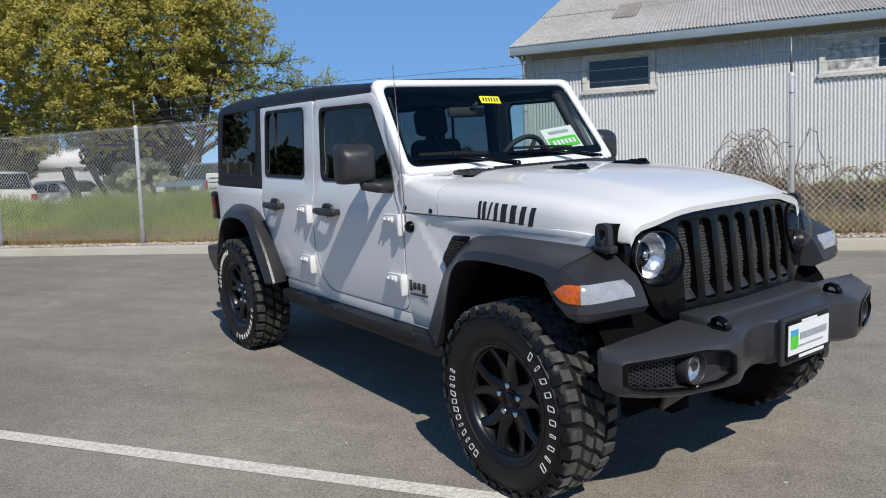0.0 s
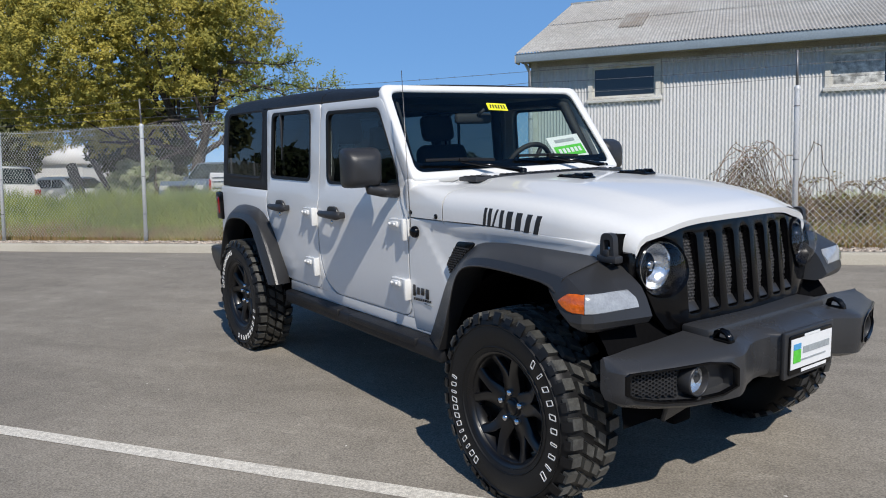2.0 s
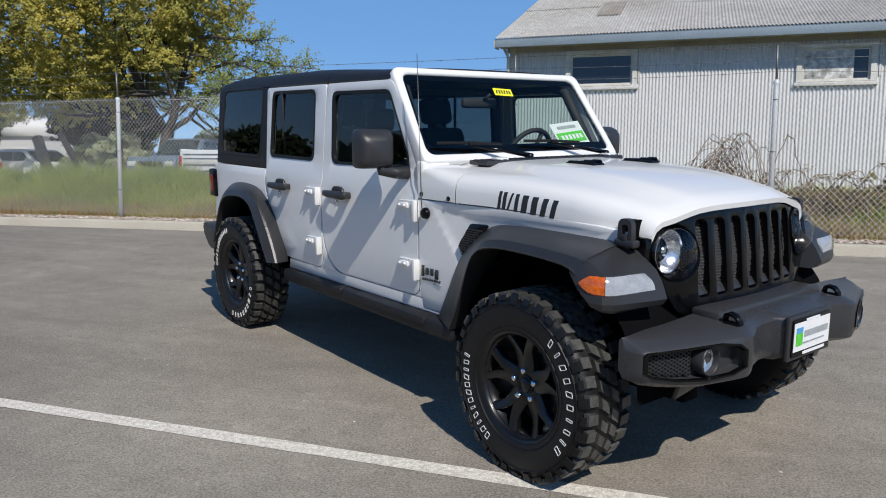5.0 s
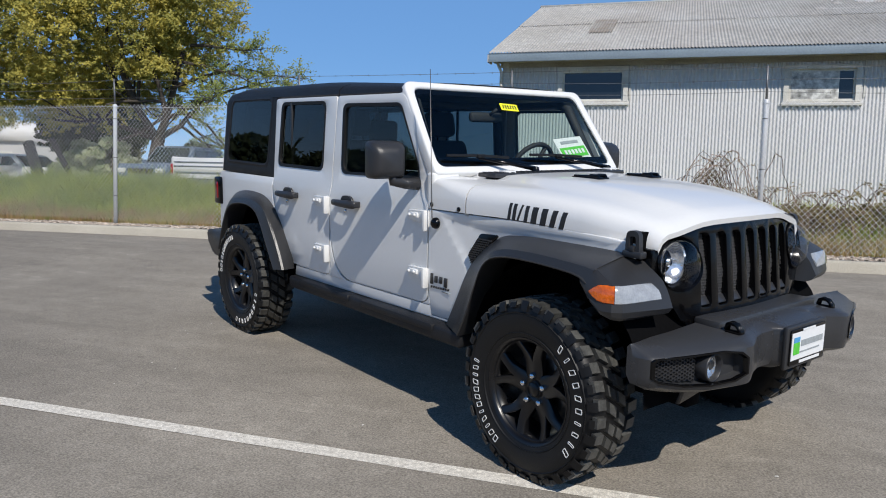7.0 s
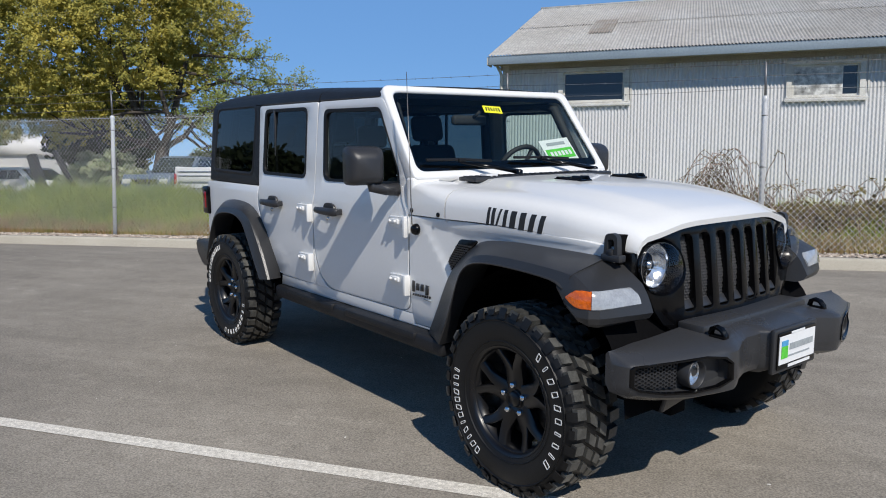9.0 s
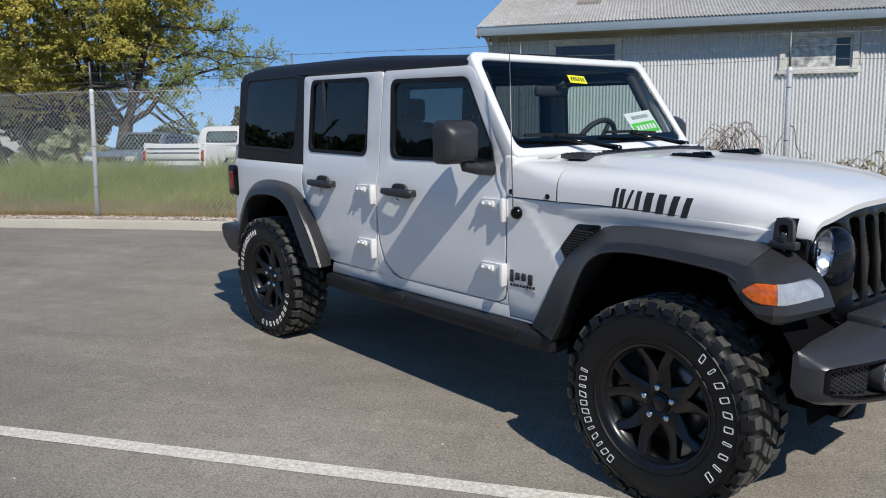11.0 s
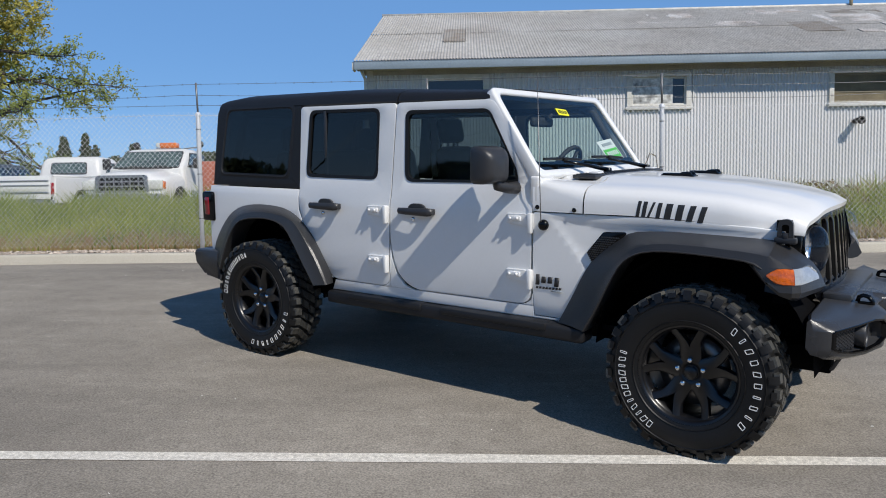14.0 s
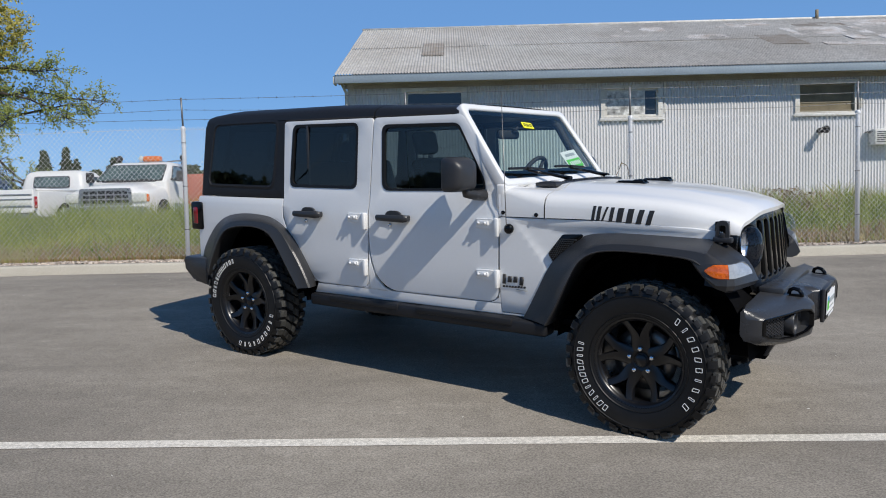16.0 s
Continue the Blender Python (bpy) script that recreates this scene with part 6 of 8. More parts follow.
for sy in (-1, 1):
    for x, z in ((2.115, 1.135), (2.33, 1.128)):
        part("fastener", mirrored(lathe([(0.012, 0), (0.012, 0.006), (0.0005, 0.007)], 10, pose(x, -half_width(x), z, 90, 0, 0)), sy), M_BLACK, offroader)
    # hood latch: foot, upright loop and strap
    bm = bmesh.new()
    ly = -half_width(3.33) - 0.002
    m = Matrix.Translation((3.345, ly, 1.08)) @ pose(0, 0, 0, 90, 0, 0)
    loop = rounded([(-0.036, -0.055), (0.036, -0.055), (0.031, 0.05), (-0.031, 0.05)], [0.01, 0.01, 0.028, 0.028], 4)
    hole = rounded([(-0.017, -0.02), (0.017, -0.02), (0.016, 0.026), (-0.016, 0.026)], [0.005, 0.005, 0.012, 0.012], 4)
    ring_faces(bm, loop, hole, 0.026, m)
    add_box(bm, (3.3, ly - 0.034, 1.018), (3.395, ly + 0.01, 1.046), 0.006)
    add_box(bm, (3.335, ly - 0.034, 1.04), (3.358, ly - 0.016, 1.068), 0.004)
    part("hood_latch", mirrored(bm, sy), M_PLASTIC, hood, "black rubber hood latch")
    part("grille_side", mirrored(box((3.33, -0.6, 0.86), (3.405, -0.5, 1.052), 0.006), sy), M_BLACK, offroader)
    # side vent in the hollow behind the front flare
    bm = bmesh.new()
    rim = [(2.402, 0.908), (2.436, 0.862), (2.62, 1.02), (2.612, 1.03), (2.494, 1.024)]
    add_prism(bm, rounded(rim, 0.012, 2), 0.012, Matrix(((1, 0, 0, 0), (0, 0, -1, -0.722), (0, 1, 0, 0), (0, 0, 0, 1))), 0.004)
    vent = part("side_vent", mirrored(bm, sy), M_BLACK, offroader, "black fender vent")
    bm = bmesh.new()
    for i in range(16):
        for j in range(12):
            x, z = 2.41 + i * 0.0125 + (0.006 if j % 2 else 0), 0.87 + j * 0.0115
            if 0.87 + (x - 2.436) * 0.86 < z < min(1.016, 0.9 + (x - 2.402) * 1.26) and z > 0.905 - (x - 2.402) * 1.3:
                add_box(bm, (x - 0.0042, -0.739, z - 0.0034), (x + 0.0042, -0.733, z + 0.0034), 0.0)
    part("vent_mesh", mirrored(bm, sy), M_PLASTIC, vent)

# antenna on the right wing
ant = part("antenna", lathe([(0.03, 0), (0.03, 0.012), (0.022, 0.026), (0.012, 0.03), (0.0005, 0.03)], 16, pose(2.155, -half_width(2.155), 1.04, 90, 0, 0)), M_BLACK, offroader, "black antenna base")
part("mast", tube([(2.155, -0.758, 1.04), (2.15, -0.768, 1.07), (2.118, -0.768, 1.83)], [0.004, 0.003, 0.0016], 6), M_STEEL, ant)

# ---- plain marks where the names stand ----
def slant_bar(x, z, w, h, lean_x, y, lift=0.002):
    m = Matrix(((1, 0, 0, 0), (0, 0, -1, y), (0, 1, 0, 0), (0, 0, 0, 1)))
    return prism([(x - w / 2 - lean_x / 2, z - h / 2), (x + w / 2 - lean_x / 2, z - h / 2), (x + w / 2 + lean_x / 2, z + h / 2), (x - w / 2 + lean_x / 2, z + h / 2)], lift, m)


def hood_side(x, z):
    """Where the hood's right side lies at this place and height."""
    row = hood_row(x)[:10]
    for (ya, za), (yb, zb) in zip(row, row[1:]):
        if za <= z <= zb:
            return ya + (yb - ya) * (z - za) / max(1e-6, zb - za)
    return row[0][0]


def decal(x, z, w, h, lean_x):
    """A thin slanting mark that follows the hood's side."""
    bm = bmesh.new()
    rows = []
    for k in range(7):
        q = k / 6 - 0.5
        zz = z + q * h
        xc = x + lean_x * q
        rows.append([bm.verts.new((xx, hood_side(xx, zz) - 0.0012, zz)) for xx in (xc - w / 2, xc, xc + w / 2)])
    for a, b in zip(rows, rows[1:]):
        for k in range(2):
            bm.faces.new((a[k], a[k + 1], b[k + 1], b[k]))
    r = bmesh.ops.extrude_face_region(bm, geom=bm.faces[:])
    for v in r["geom"]:
        if isinstance(v, bmesh.types.BMVert):
            v.co.y += 0.001
    bmesh.ops.recalc_face_normals(bm, faces=bm.faces)
    return bm


for sy in (-1, 1):
    for x, w, h, lean_x, dz in ((2.668, 0.017, 0.078, 0.012, 0), (2.697, 0.02, 0.078, 0.012, 0), (2.73, 0.012, 0.078, 0.03, 0), (2.768, 0.02, 0.078, 0.014, 0), (2.814, 0.032, 0.078, 0.014, 0), (2.868, 0.032, 0.078, 0.014, 0), (2.922, 0.028, 0.078, 0.02, 0), (2.974, 0.026, 0.078, 0.02, 0)):
        part("decal_bar", mirrored(decal(x, 1.15 - 0.02 * (x - 2.66) / 0.33 + dz, w, h, lean_x), sy), M_DECAL, hood, "black stencil mark")
    for x, w, h, dz in ((2.122, 0.022, 0.058, -0.004), (2.158, 0.026, 0.036, -0.004), (2.196, 0.026, 0.036, -0.004), (2.236, 0.026, 0.05, -0.012)):
        part("badge_block", mirrored(slant_bar(x, 0.742 + dz + 0.022 * (x - 2.12), w, h, 0.004, -side_y(x, 0.74) - 0.0005, 0.003), sy), M_DECAL, offroader, "black badge mark")
    for i in range(8):
        x = 2.118 + i * 0.0195
        part("badge_block", mirrored(slant_bar(x, 0.694 + 0.02 * (x - 2.12), 0.014, 0.012, 0.004, -side_y(x, 0.7) - 0.0005, 0.002), sy), M_DECAL, offroader, "black badge mark")
    part("badge_block", mirrored(slant_bar(2.235, 0.68, 0.07, 0.006, 0.0, -side_y(2.235, 0.68) - 0.0005, 0.002), sy), M_GREYTEXT, offroader, "grey badge mark")

# ---- wheel flares ----
def flare(join, crease, lip):
    """A flare lofted through three lines of (x, distance from the middle, z): body joint, crease and wheel lip."""
    bm = bmesh.new()
    rows = []
    for (xj, yj, zj), (xc, yc, zc), (xl, yl, zl) in zip(join, crease, lip):
        J, C, L = Vector((xj, -yj, zj)), Vector((xc, -yc, zc)), Vector((xl, -yl, zl))
        in_j, in_l = J + Vector((0, 0.03, 0)) - (J - L) * 0.12, L + Vector((0, 0.16, 0))
        rows.append([bm.verts.new(p) for p in (in_j, J, J.lerp(C, 0.5) + (J - L) * 0.03, J.lerp(C, 0.88) + (J - L) * 0.02, C.lerp(L, 0.06), C.lerp(L, 0.16), C.lerp(L, 0.8), C.lerp(L, 0.9) + Vector((0, -0.005, 0)), L, L + Vector((0, 0.012, -0.004)), in_l)])
    for a, b in zip(rows, rows[1:]):
        for k in range(len(a) - 1):
            bm.faces.new((a[k], a[k + 1], b[k + 1], b[k]))
        bm.faces.new((a[-1], a[0], b[0], b[-1]))
    bm.faces.new(rows[0]), bm.faces.new(rows[-1][::-1])
    bmesh.ops.recalc_face_normals(bm, faces=bm.faces)
    return bm


def resample(pts, n):
    """Even points along a smooth line through the given ones."""
    fine = []
    for i in range(len(pts) - 1):
        p0, p1, p2, p3 = (Vector(pts[max(0, i - 1)]), Vector(pts[i]), Vector(pts[i + 1]), Vector(pts[min(len(pts) - 1, i + 2)]))
        for j in range(12):
            t = j / 12
            fine.append(0.5 * ((2 * p1) + (p2 - p0) * t + (2 * p0 - 5 * p1 + 4 * p2 - p3) * t * t + (3 * p1 - p0 - 3 * p2 + p3) * t ** 3))
    fine.append(Vector(pts[-1]))
    acc = [0.0]
    for a, b in zip(fine, fine[1:]):
        acc.append(acc[-1] + (b - a).length)
    out, j = [], 0
    for i in range(n):
        d = acc[-1] * i / (n - 1)
        while j < len(acc) - 2 and acc[j + 1] < d:
            j += 1
        t = (d - acc[j]) / max(1e-9, acc[j + 1] - acc[j])
        p = fine[j].lerp(fine[j + 1], min(1, t))
        out.append((p.x, p.y))
    return out


def line3(pts, y, n=28):
    return [(x, y(x) if callable(y) else y, z) for x, z in resample(pts, n)]


REAR_J = line3([(-0.64, 0.64), (-0.605, 0.755), (-0.52, 0.875), (-0.42, 0.97), (-0.29, 1.03), (-0.1, 1.054), (0.12, 1.044), (0.24, 1.01), (0.35, 0.94), (0.46, 0.82), (0.59, 0.62), (0.6, 0.56)], 0.782)
REAR_C = line3([(-0.46, 0.62), (-0.41, 0.74), (-0.335, 0.872), (-0.245, 0.958), (-0.14, 0.998), (0.04, 1.014), (0.22, 1.003), (0.34, 0.968), (0.42, 0.892), (0.55, 0.718), (0.635, 0.565)], 0.878)
REAR_L = line3([(-0.43, 0.57), (-0.372, 0.694), (-0.295, 0.832), (-0.21, 0.922), (-0.09, 0.96), (0.11, 0.968), (0.26, 0.927), (0.345, 0.832), (0.425, 0.712), (0.535, 0.555)], 0.898)


def leg_y(x):
    """The front flare narrows down its rear leg."""
    return 0.8 + 0.07 * smooth(2.42, 2.8, x)


FRONT_J = line3([(2.25, 0.515), (2.315, 0.64), (2.42, 0.845), (2.52, 0.955), (2.63, 1.024), (2.75, 1.04), (2.86, 1.043), (3.0, 1.04), (3.15, 1.036), (3.25, 1.032), (3.31, 1.028)], lambda x: half_width(x) + 0.004)
FRONT_C = line3([(2.365, 0.515), (2.44, 0.65), (2.535, 0.81), (2.62, 0.91), (2.69, 0.963), (2.76, 0.992), (2.85, 1.006), (3.0, 1.008), (3.15, 1.002), (3.26, 0.995), (3.325, 0.986)], lambda x: leg_y(x) - 0.008)
FRONT_L = line3([(2.432, 0.505), (2.5, 0.625), (2.575, 0.77), (2.645, 0.885), (2.72, 0.94), (2.8, 0.962), (2.9, 0.969), (3.03, 0.967), (3.16, 0.96), (3.25, 0.95), (3.3, 0.925)], lambda x: leg_y(x) + 0.014)

# blunt front end of the flare: stations round its corner in plan, each with the ring of its profile
NOSE_PLAN = [(3.27, -0.884), (3.324, -0.888), (3.38, -0.884), (3.425, -0.87), (3.448, -0.842), (3.46, -0.79), (3.468, -0.73), (3.477, -0.66), (3.485, -0.6)]
NOSE_TOP = [(3.27, -0.86, 0.993), (3.318, -0.856, 0.986), (3.322, -0.852, 0.986), (3.324, -0.846, 0.986), (3.326, -0.83, 0.987), (3.332, -0.78, 0.99), (3.342, -0.72, 0.994), (3.354, -0.66, 0.998), (3.37, -0.6, 0.998)]
NOSE_BACK = [(3.2, -0.66, 1.03), (3.25, -0.655, 1.03), (3.27, -0.65, 1.029), (3.28, -0.645, 1.029), (3.288, -0.64, 1.029), (3.295, -0.63, 1.029), (3.3, -0.62, 1.028), (3.31, -0.6, 1.026), (3.32, -0.57, 1.02)]
NOSE_LEVELS = [(0.938, -0.012), (0.902, 0.0), (0.866, 0.008), (0.835, 0.014), (0.8, 0.006), (0.792, -0.006)]


def nose_ring(k):
    (x0, y0), (x1, y1) = NOSE_PLAN[max(0, k - 1)], NOSE_PLAN[min(len(NOSE_PLAN) - 1, k + 1)]
    out = Vector((y0 - y1, x1 - x0)) * -1
    out.normalize()
    x, y = NOSE_PLAN[k]
    # the lower edge climbs to the wheel lip at the rear
    rise = (0.13, 0.066, 0.02, 0.004, 0, 0, 0, 0, 0)[k]
    lead = (0.2, 0.3, 0.6, 0.9, 1, 1.2, 1.6, 2.2, 2.4)[k]
    ring = [Vector(NOSE_BACK[k]), Vector(NOSE_TOP[k]).lerp(Vector(NOSE_BACK[k]), 0.12), Vector(NOSE_TOP[k])]
    for z, o in NOSE_LEVELS:
        zz = max(z, 0.81 + rise) if z < 0.85 or k == 0 else z
        ring.append(Vector((x + out.x * o * lead, y + out.y * o * lead, zz - (0.012 if z < 0.8 else 0))))
    bot = ring[-1]
    ring.append(Vector((bot.x - 0.15 * (1 if k > 3 else 0.3), bot.y + 0.08, bot.z + 0.01)))
    return ring


def nose_at(k, lv):
    """A point of the nose's face at station k and level lv, both may lie between two."""
    i, j = min(int(k), len(NOSE_PLAN) - 2), min(int(lv), 4)
    a, b = nose_ring(i), nose_ring(i + 1)
    p = a[3 + j].lerp(a[4 + j], lv - j)
    q = b[3 + j].lerp(b[4 + j], lv - j)
    return p.lerp(q, k - i)


for sy in (-1, 1):
    part("rear_flare", mirrored(flare(REAR_J, REAR_C, REAR_L), sy), M_FLARE, offroader, "charcoal plastic wheel flare", shade=28)
    f_ = part("front_flare", mirrored(flare(FRONT_J, FRONT_C, FRONT_L), sy), M_FLARE, offroader, "charcoal plastic wheel flare", shade=28)
    bm = bmesh.new()
    rows = [[bm.verts.new(p) for p in nose_ring(k)] for k in range(len(NOSE_PLAN))]
    n = len(rows[0])
    for a, b in zip(rows, rows[1:]):
        for k in range(n):
            bm.faces.new((a[k], a[(k + 1) % n], b[(k + 1) % n], b[k]))
    bm.faces.new(rows[0][::-1]), bm.faces.new(rows[-1])
    bmesh.ops.recalc_face_normals(bm, faces=bm.faces)
    part("flare_nose", mirrored(bm, sy), M_FLARE, f_, shade=24)
    # lamp strip round the corner: amber behind, clear ahead, each in a thin dark rim
    for name, spans, mat in (("turn_signal", [(1.0, 0.86, 1.06), (1.35, 0.45, 1.5), (1.75, 0.1, 1.85), (2.3, 0.04, 1.97), (3.22, 0.04, 2.0)], M_AMBER), ("day_lamp", [(3.26, 0.04, 2.0), (4.0, 0.05, 2.0), (5.0, 0.06, 1.97), (6.0, 0.08, 1.93), (6.85, 0.12, 1.9), (7.15, 0.8, 1.86)], M_CLEARLENS)):
        bm = bmesh.new()
        ring = []
        for k, top, low in spans:
            mid = nose_at(k, (top + low) / 2)
            away = Vector((mid.x - 3.2, mid.y + 0.6, 0)).normalized()
            face = [nose_at(k, top + (low - top) * q) + away * d for q, d in ((0, 0.001), (0.06, 0.006), (0.5, 0.0085), (0.94, 0.006), (1, 0.001))]
            back = [face[-1] - away * 0.02, face[0] - away * 0.02]
            ring.append([bm.verts.new(p) for p in face + back])
        for a, b in zip(ring, ring[1:]):
            for k in range(7):
                bm.faces.new((a[k], a[(k + 1) % 7], b[(k + 1) % 7], b[k]))
        bm.faces.new(ring[0][::-1]), bm.faces.new(ring[-1])
        bmesh.ops.recalc_face_normals(bm, faces=bm.faces)
        part(name, mirrored(bm, sy), mat, f_, "amber turn signal lens" if name == "turn_signal" else "clear day lamp lens")
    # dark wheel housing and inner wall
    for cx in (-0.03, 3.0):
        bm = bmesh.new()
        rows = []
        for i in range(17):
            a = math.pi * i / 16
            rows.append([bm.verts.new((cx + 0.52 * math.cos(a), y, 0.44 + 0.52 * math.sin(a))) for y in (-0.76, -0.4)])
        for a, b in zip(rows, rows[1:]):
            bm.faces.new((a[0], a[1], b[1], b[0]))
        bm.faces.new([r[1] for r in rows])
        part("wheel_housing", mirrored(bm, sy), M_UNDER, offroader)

# ---- grille ----
def grille_x(y, z):
    return 3.5 - 0.09 * (abs(y) / 0.62) ** 2.2 - 0.05 * max(0.0, (z - 0.93) / 0.23)


half = [(0.0, 0.705), (0.3, 0.708), (0.41, 0.715), (0.47, 0.745), (0.52, 0.81), (0.57, 0.92), (0.592, 1.03), (0.585, 1.085), (0.55, 1.122), (0.42, 1.15), (0.2, 1.163)]
outline = half + [(0.0, 1.166)] + [(-y, z) for y, z in half[:0:-1]]
slots = []
for i in range(7):
    y = -0.327 + i * 0.109
    slots.append(rounded([(y - 0.033, 0.79), (y + 0.033, 0.79), (y + 0.036, 1.108), (y - 0.036, 1.108)], [0.018, 0.018, 0.03, 0.03], 4))
lamp_rings = [[(s * 0.478 + 0.109 * math.cos(2 * math.pi * k / 28), 0.985 + 0.109 * math.sin(2 * math.pi * k / 28)) for k in range(28)] for s in (-1, 1)]
bm = bmesh.new()
edges = []
for loop in [outline] + [slots[k] for k in range(1, 6)]:
    vs = [bm.verts.new((0, y, z)) for y, z in loop]
    edges += [bm.edges.new((vs[i], vs[(i + 1) % len(vs)])) for i in range(len(vs))]
for loop in (slots[0], slots[6], lamp_rings[0], lamp_rings[1]):
    vs = [bm.verts.new((0, y, z)) for y, z in loop]
    edges += [bm.edges.new((vs[i], vs[(i + 1) % len(vs)])) for i in range(len(vs))]
bmesh.ops.triangle_fill(bm, edges=edges, use_beauty=True)
bmesh.ops.recalc_face_normals(bm, faces=bm.faces)
if sum(f.normal.x for f in bm.faces) < 0:
    bmesh.ops.reverse_faces(bm, faces=bm.faces)
r = bmesh.ops.extrude_face_region(bm, geom=bm.faces[:])
for v in r["geom"]:
    if isinstance(v, bmesh.types.BMVert):
        v.co.x += 0.07
rim = [e for e in bm.edges if len(e.link_faces) == 2 and e.calc_face_angle(0) > 0.9 and all(v.co.x > 0.03 for v in e.verts)]
bmesh.ops.bevel(bm, geom=rim, offset=0.007, segments=2, profile=0.5, affect="EDGES", clamp_overlap=True)
for v in bm.verts:
    v.co.x += grille_x(v.co.y, v.co.z) - 0.07
bmesh.ops.recalc_face_normals(bm, faces=bm.faces)
grille = part("grille", bm, M_BLACK, offroader, "gloss black seven-slot grille", Matrix.Translation((0.004, 0.025, 0)), shade=35)
for i in range(7):
    y0 = -0.327 + i * 0.109
    bm = bmesh.new()
    p = 0.0125
    for rz in range(27):
        for cy in range(-2, 3):
            yc = y0 + (cy + (0.5 if rz % 2 else 0)) * 0.0165
            zc = 0.8 + rz * p
            if abs(yc - y0) > 0.034 or zc > 1.1:
                continue
            # one hexagon as six thin bars
            hexa = [(yc + 0.0083 * math.sin(k * math.pi / 3), zc + 0.0083 * math.cos(k * math.pi / 3)) for k in range(6)]
            hexi = [(yc + 0.0071 * math.sin(k * math.pi / 3), zc + 0.0071 * math.cos(k * math.pi / 3)) for k in range(6)]
            xb = grille_x(yc, zc) - 0.035
            o = [bm.verts.new((xb, a, b)) for a, b in hexa]
            n_ = [bm.verts.new((xb, a, b)) for a, b in hexi]
            bk = [bm.verts.new((xb - 0.012, a, b)) for a, b in hexi]
            for k in range(6):
                bm.faces.new((o[k], n_[k], n_[(k + 1) % 6], o[(k + 1) % 6]))
                bm.faces.new((n_[k], bk[k], bk[(k + 1) % 6], n_[(k + 1) % 6]))
    part("slot_mesh", bm, M_MESH, grille, "grey honeycomb mesh", shade=0)
    part("slot_foot", prism([(y0 - 0.035, 0.0), (y0 + 0.035, 0.0), (y0 + 0.028, 0.04), (y0 - 0.028, 0.04)], 0.02, Matrix(((0, -0.5, 0.86, grille_x(y0, 0.79) - 0.022), (1, 0, 0, 0), (0, 0.86, 0.5, 0.79), (0, 0, 0, 1))), 0.004), M_PLASTIC, grille)
part("radiator", box((3.3, -0.62, 0.73), (3.36, 0.62, 1.12)), M_UNDER, offroader)

def lamp_rings_mesh(sy, rings, cap=True):
    """Round shapes set in the curved grille: rings of (radius, share of the way from the grille's face to depth, depth)."""
    bm = bmesh.new()
    rows = []
    n = 40
    for r, share, depth in rings:
        row = []
        for k in range(n):
            a = 2 * math.pi * k / n
            y, z = 0.478 * sy + r * math.cos(a), 0.985 + r * math.sin(a)
            yr, zr = 0.478 * sy + 0.11 * math.cos(a), 0.985 + 0.11 * math.sin(a)
            row.append(bm.verts.new((grille_x(yr, zr) * (1 - share) + depth * share, y, z)))
        rows.append(row)
    for a, b in zip(rows, rows[1:]):
        for k in range(n):
            bm.faces.new((a[k], a[(k + 1) % n], b[(k + 1) % n], b[k]))
    if cap:
        bm.faces.new(rows[-1])
    bmesh.ops.recalc_face_normals(bm, faces=bm.faces)
    if sum(f.normal.x * f.calc_area() for f in bm.faces) < 0:
        bmesh.ops.reverse_faces(bm, faces=bm.faces)
    return bm


for sy in (-1, 1):
    lamp = part("headlight", lamp_rings_mesh(sy, [(0.116, 0.0, 3.4), (0.114, -0.06, 3.3), (0.109, 0.0, 3.4), (0.1, 0.6, 3.405), (0.089, 1.0, 3.398)], False), M_BLACK, grille, "round headlight with chrome reflector", shade=50)
    part("lamp_ring", lamp_rings_mesh(sy, [(0.091, 1.0, 3.398), (0.0895, 1.0, 3.404), (0.087, 1.0, 3.404), (0.085, 1.0, 3.396)], False), M_CHROME, lamp, "thin chrome ring")
    part("reflector", lamp_rings_mesh(sy, [(0.086, 1.0, 3.397), (0.078, 1.0, 3.38), (0.055, 1.0, 3.358), (0.03, 1.0, 3.348), (0.004, 1.0, 3.346)]), M_REFLECT, lamp, "silver reflector bowl")
    m = Matrix.Translation((3.36, 0.478 * sy, 0.985)) @ pose(0, 0, 0, 0, 90, 0)
    bm = bmesh.new()
    add_lathe(bm, [(0.02, 0.0), (0.02, 0.02), (0.014, 0.027), (0.0005, 0.028)], 20, m)
    add_box(bm, (3.36, 0.478 * sy - 0.07, 0.982), (3.372, 0.478 * sy + 0.07, 0.99), 0.002)
    part("bulb_shield", bm, M_CHROME, lamp)
    ob = part("lamp_lens", lamp_rings_mesh(sy, [(0.109, 0.02, 3.49), (0.105, 0.3, 3.49), (0.094, 0.62, 3.49), (0.07, 0.86, 3.492), (0.035, 0.97, 3.496), (0.004, 1.0, 3.498)]), M_CLEAR, lamp, "clear domed lens", shade=60)
    ob.visible_shadow = False

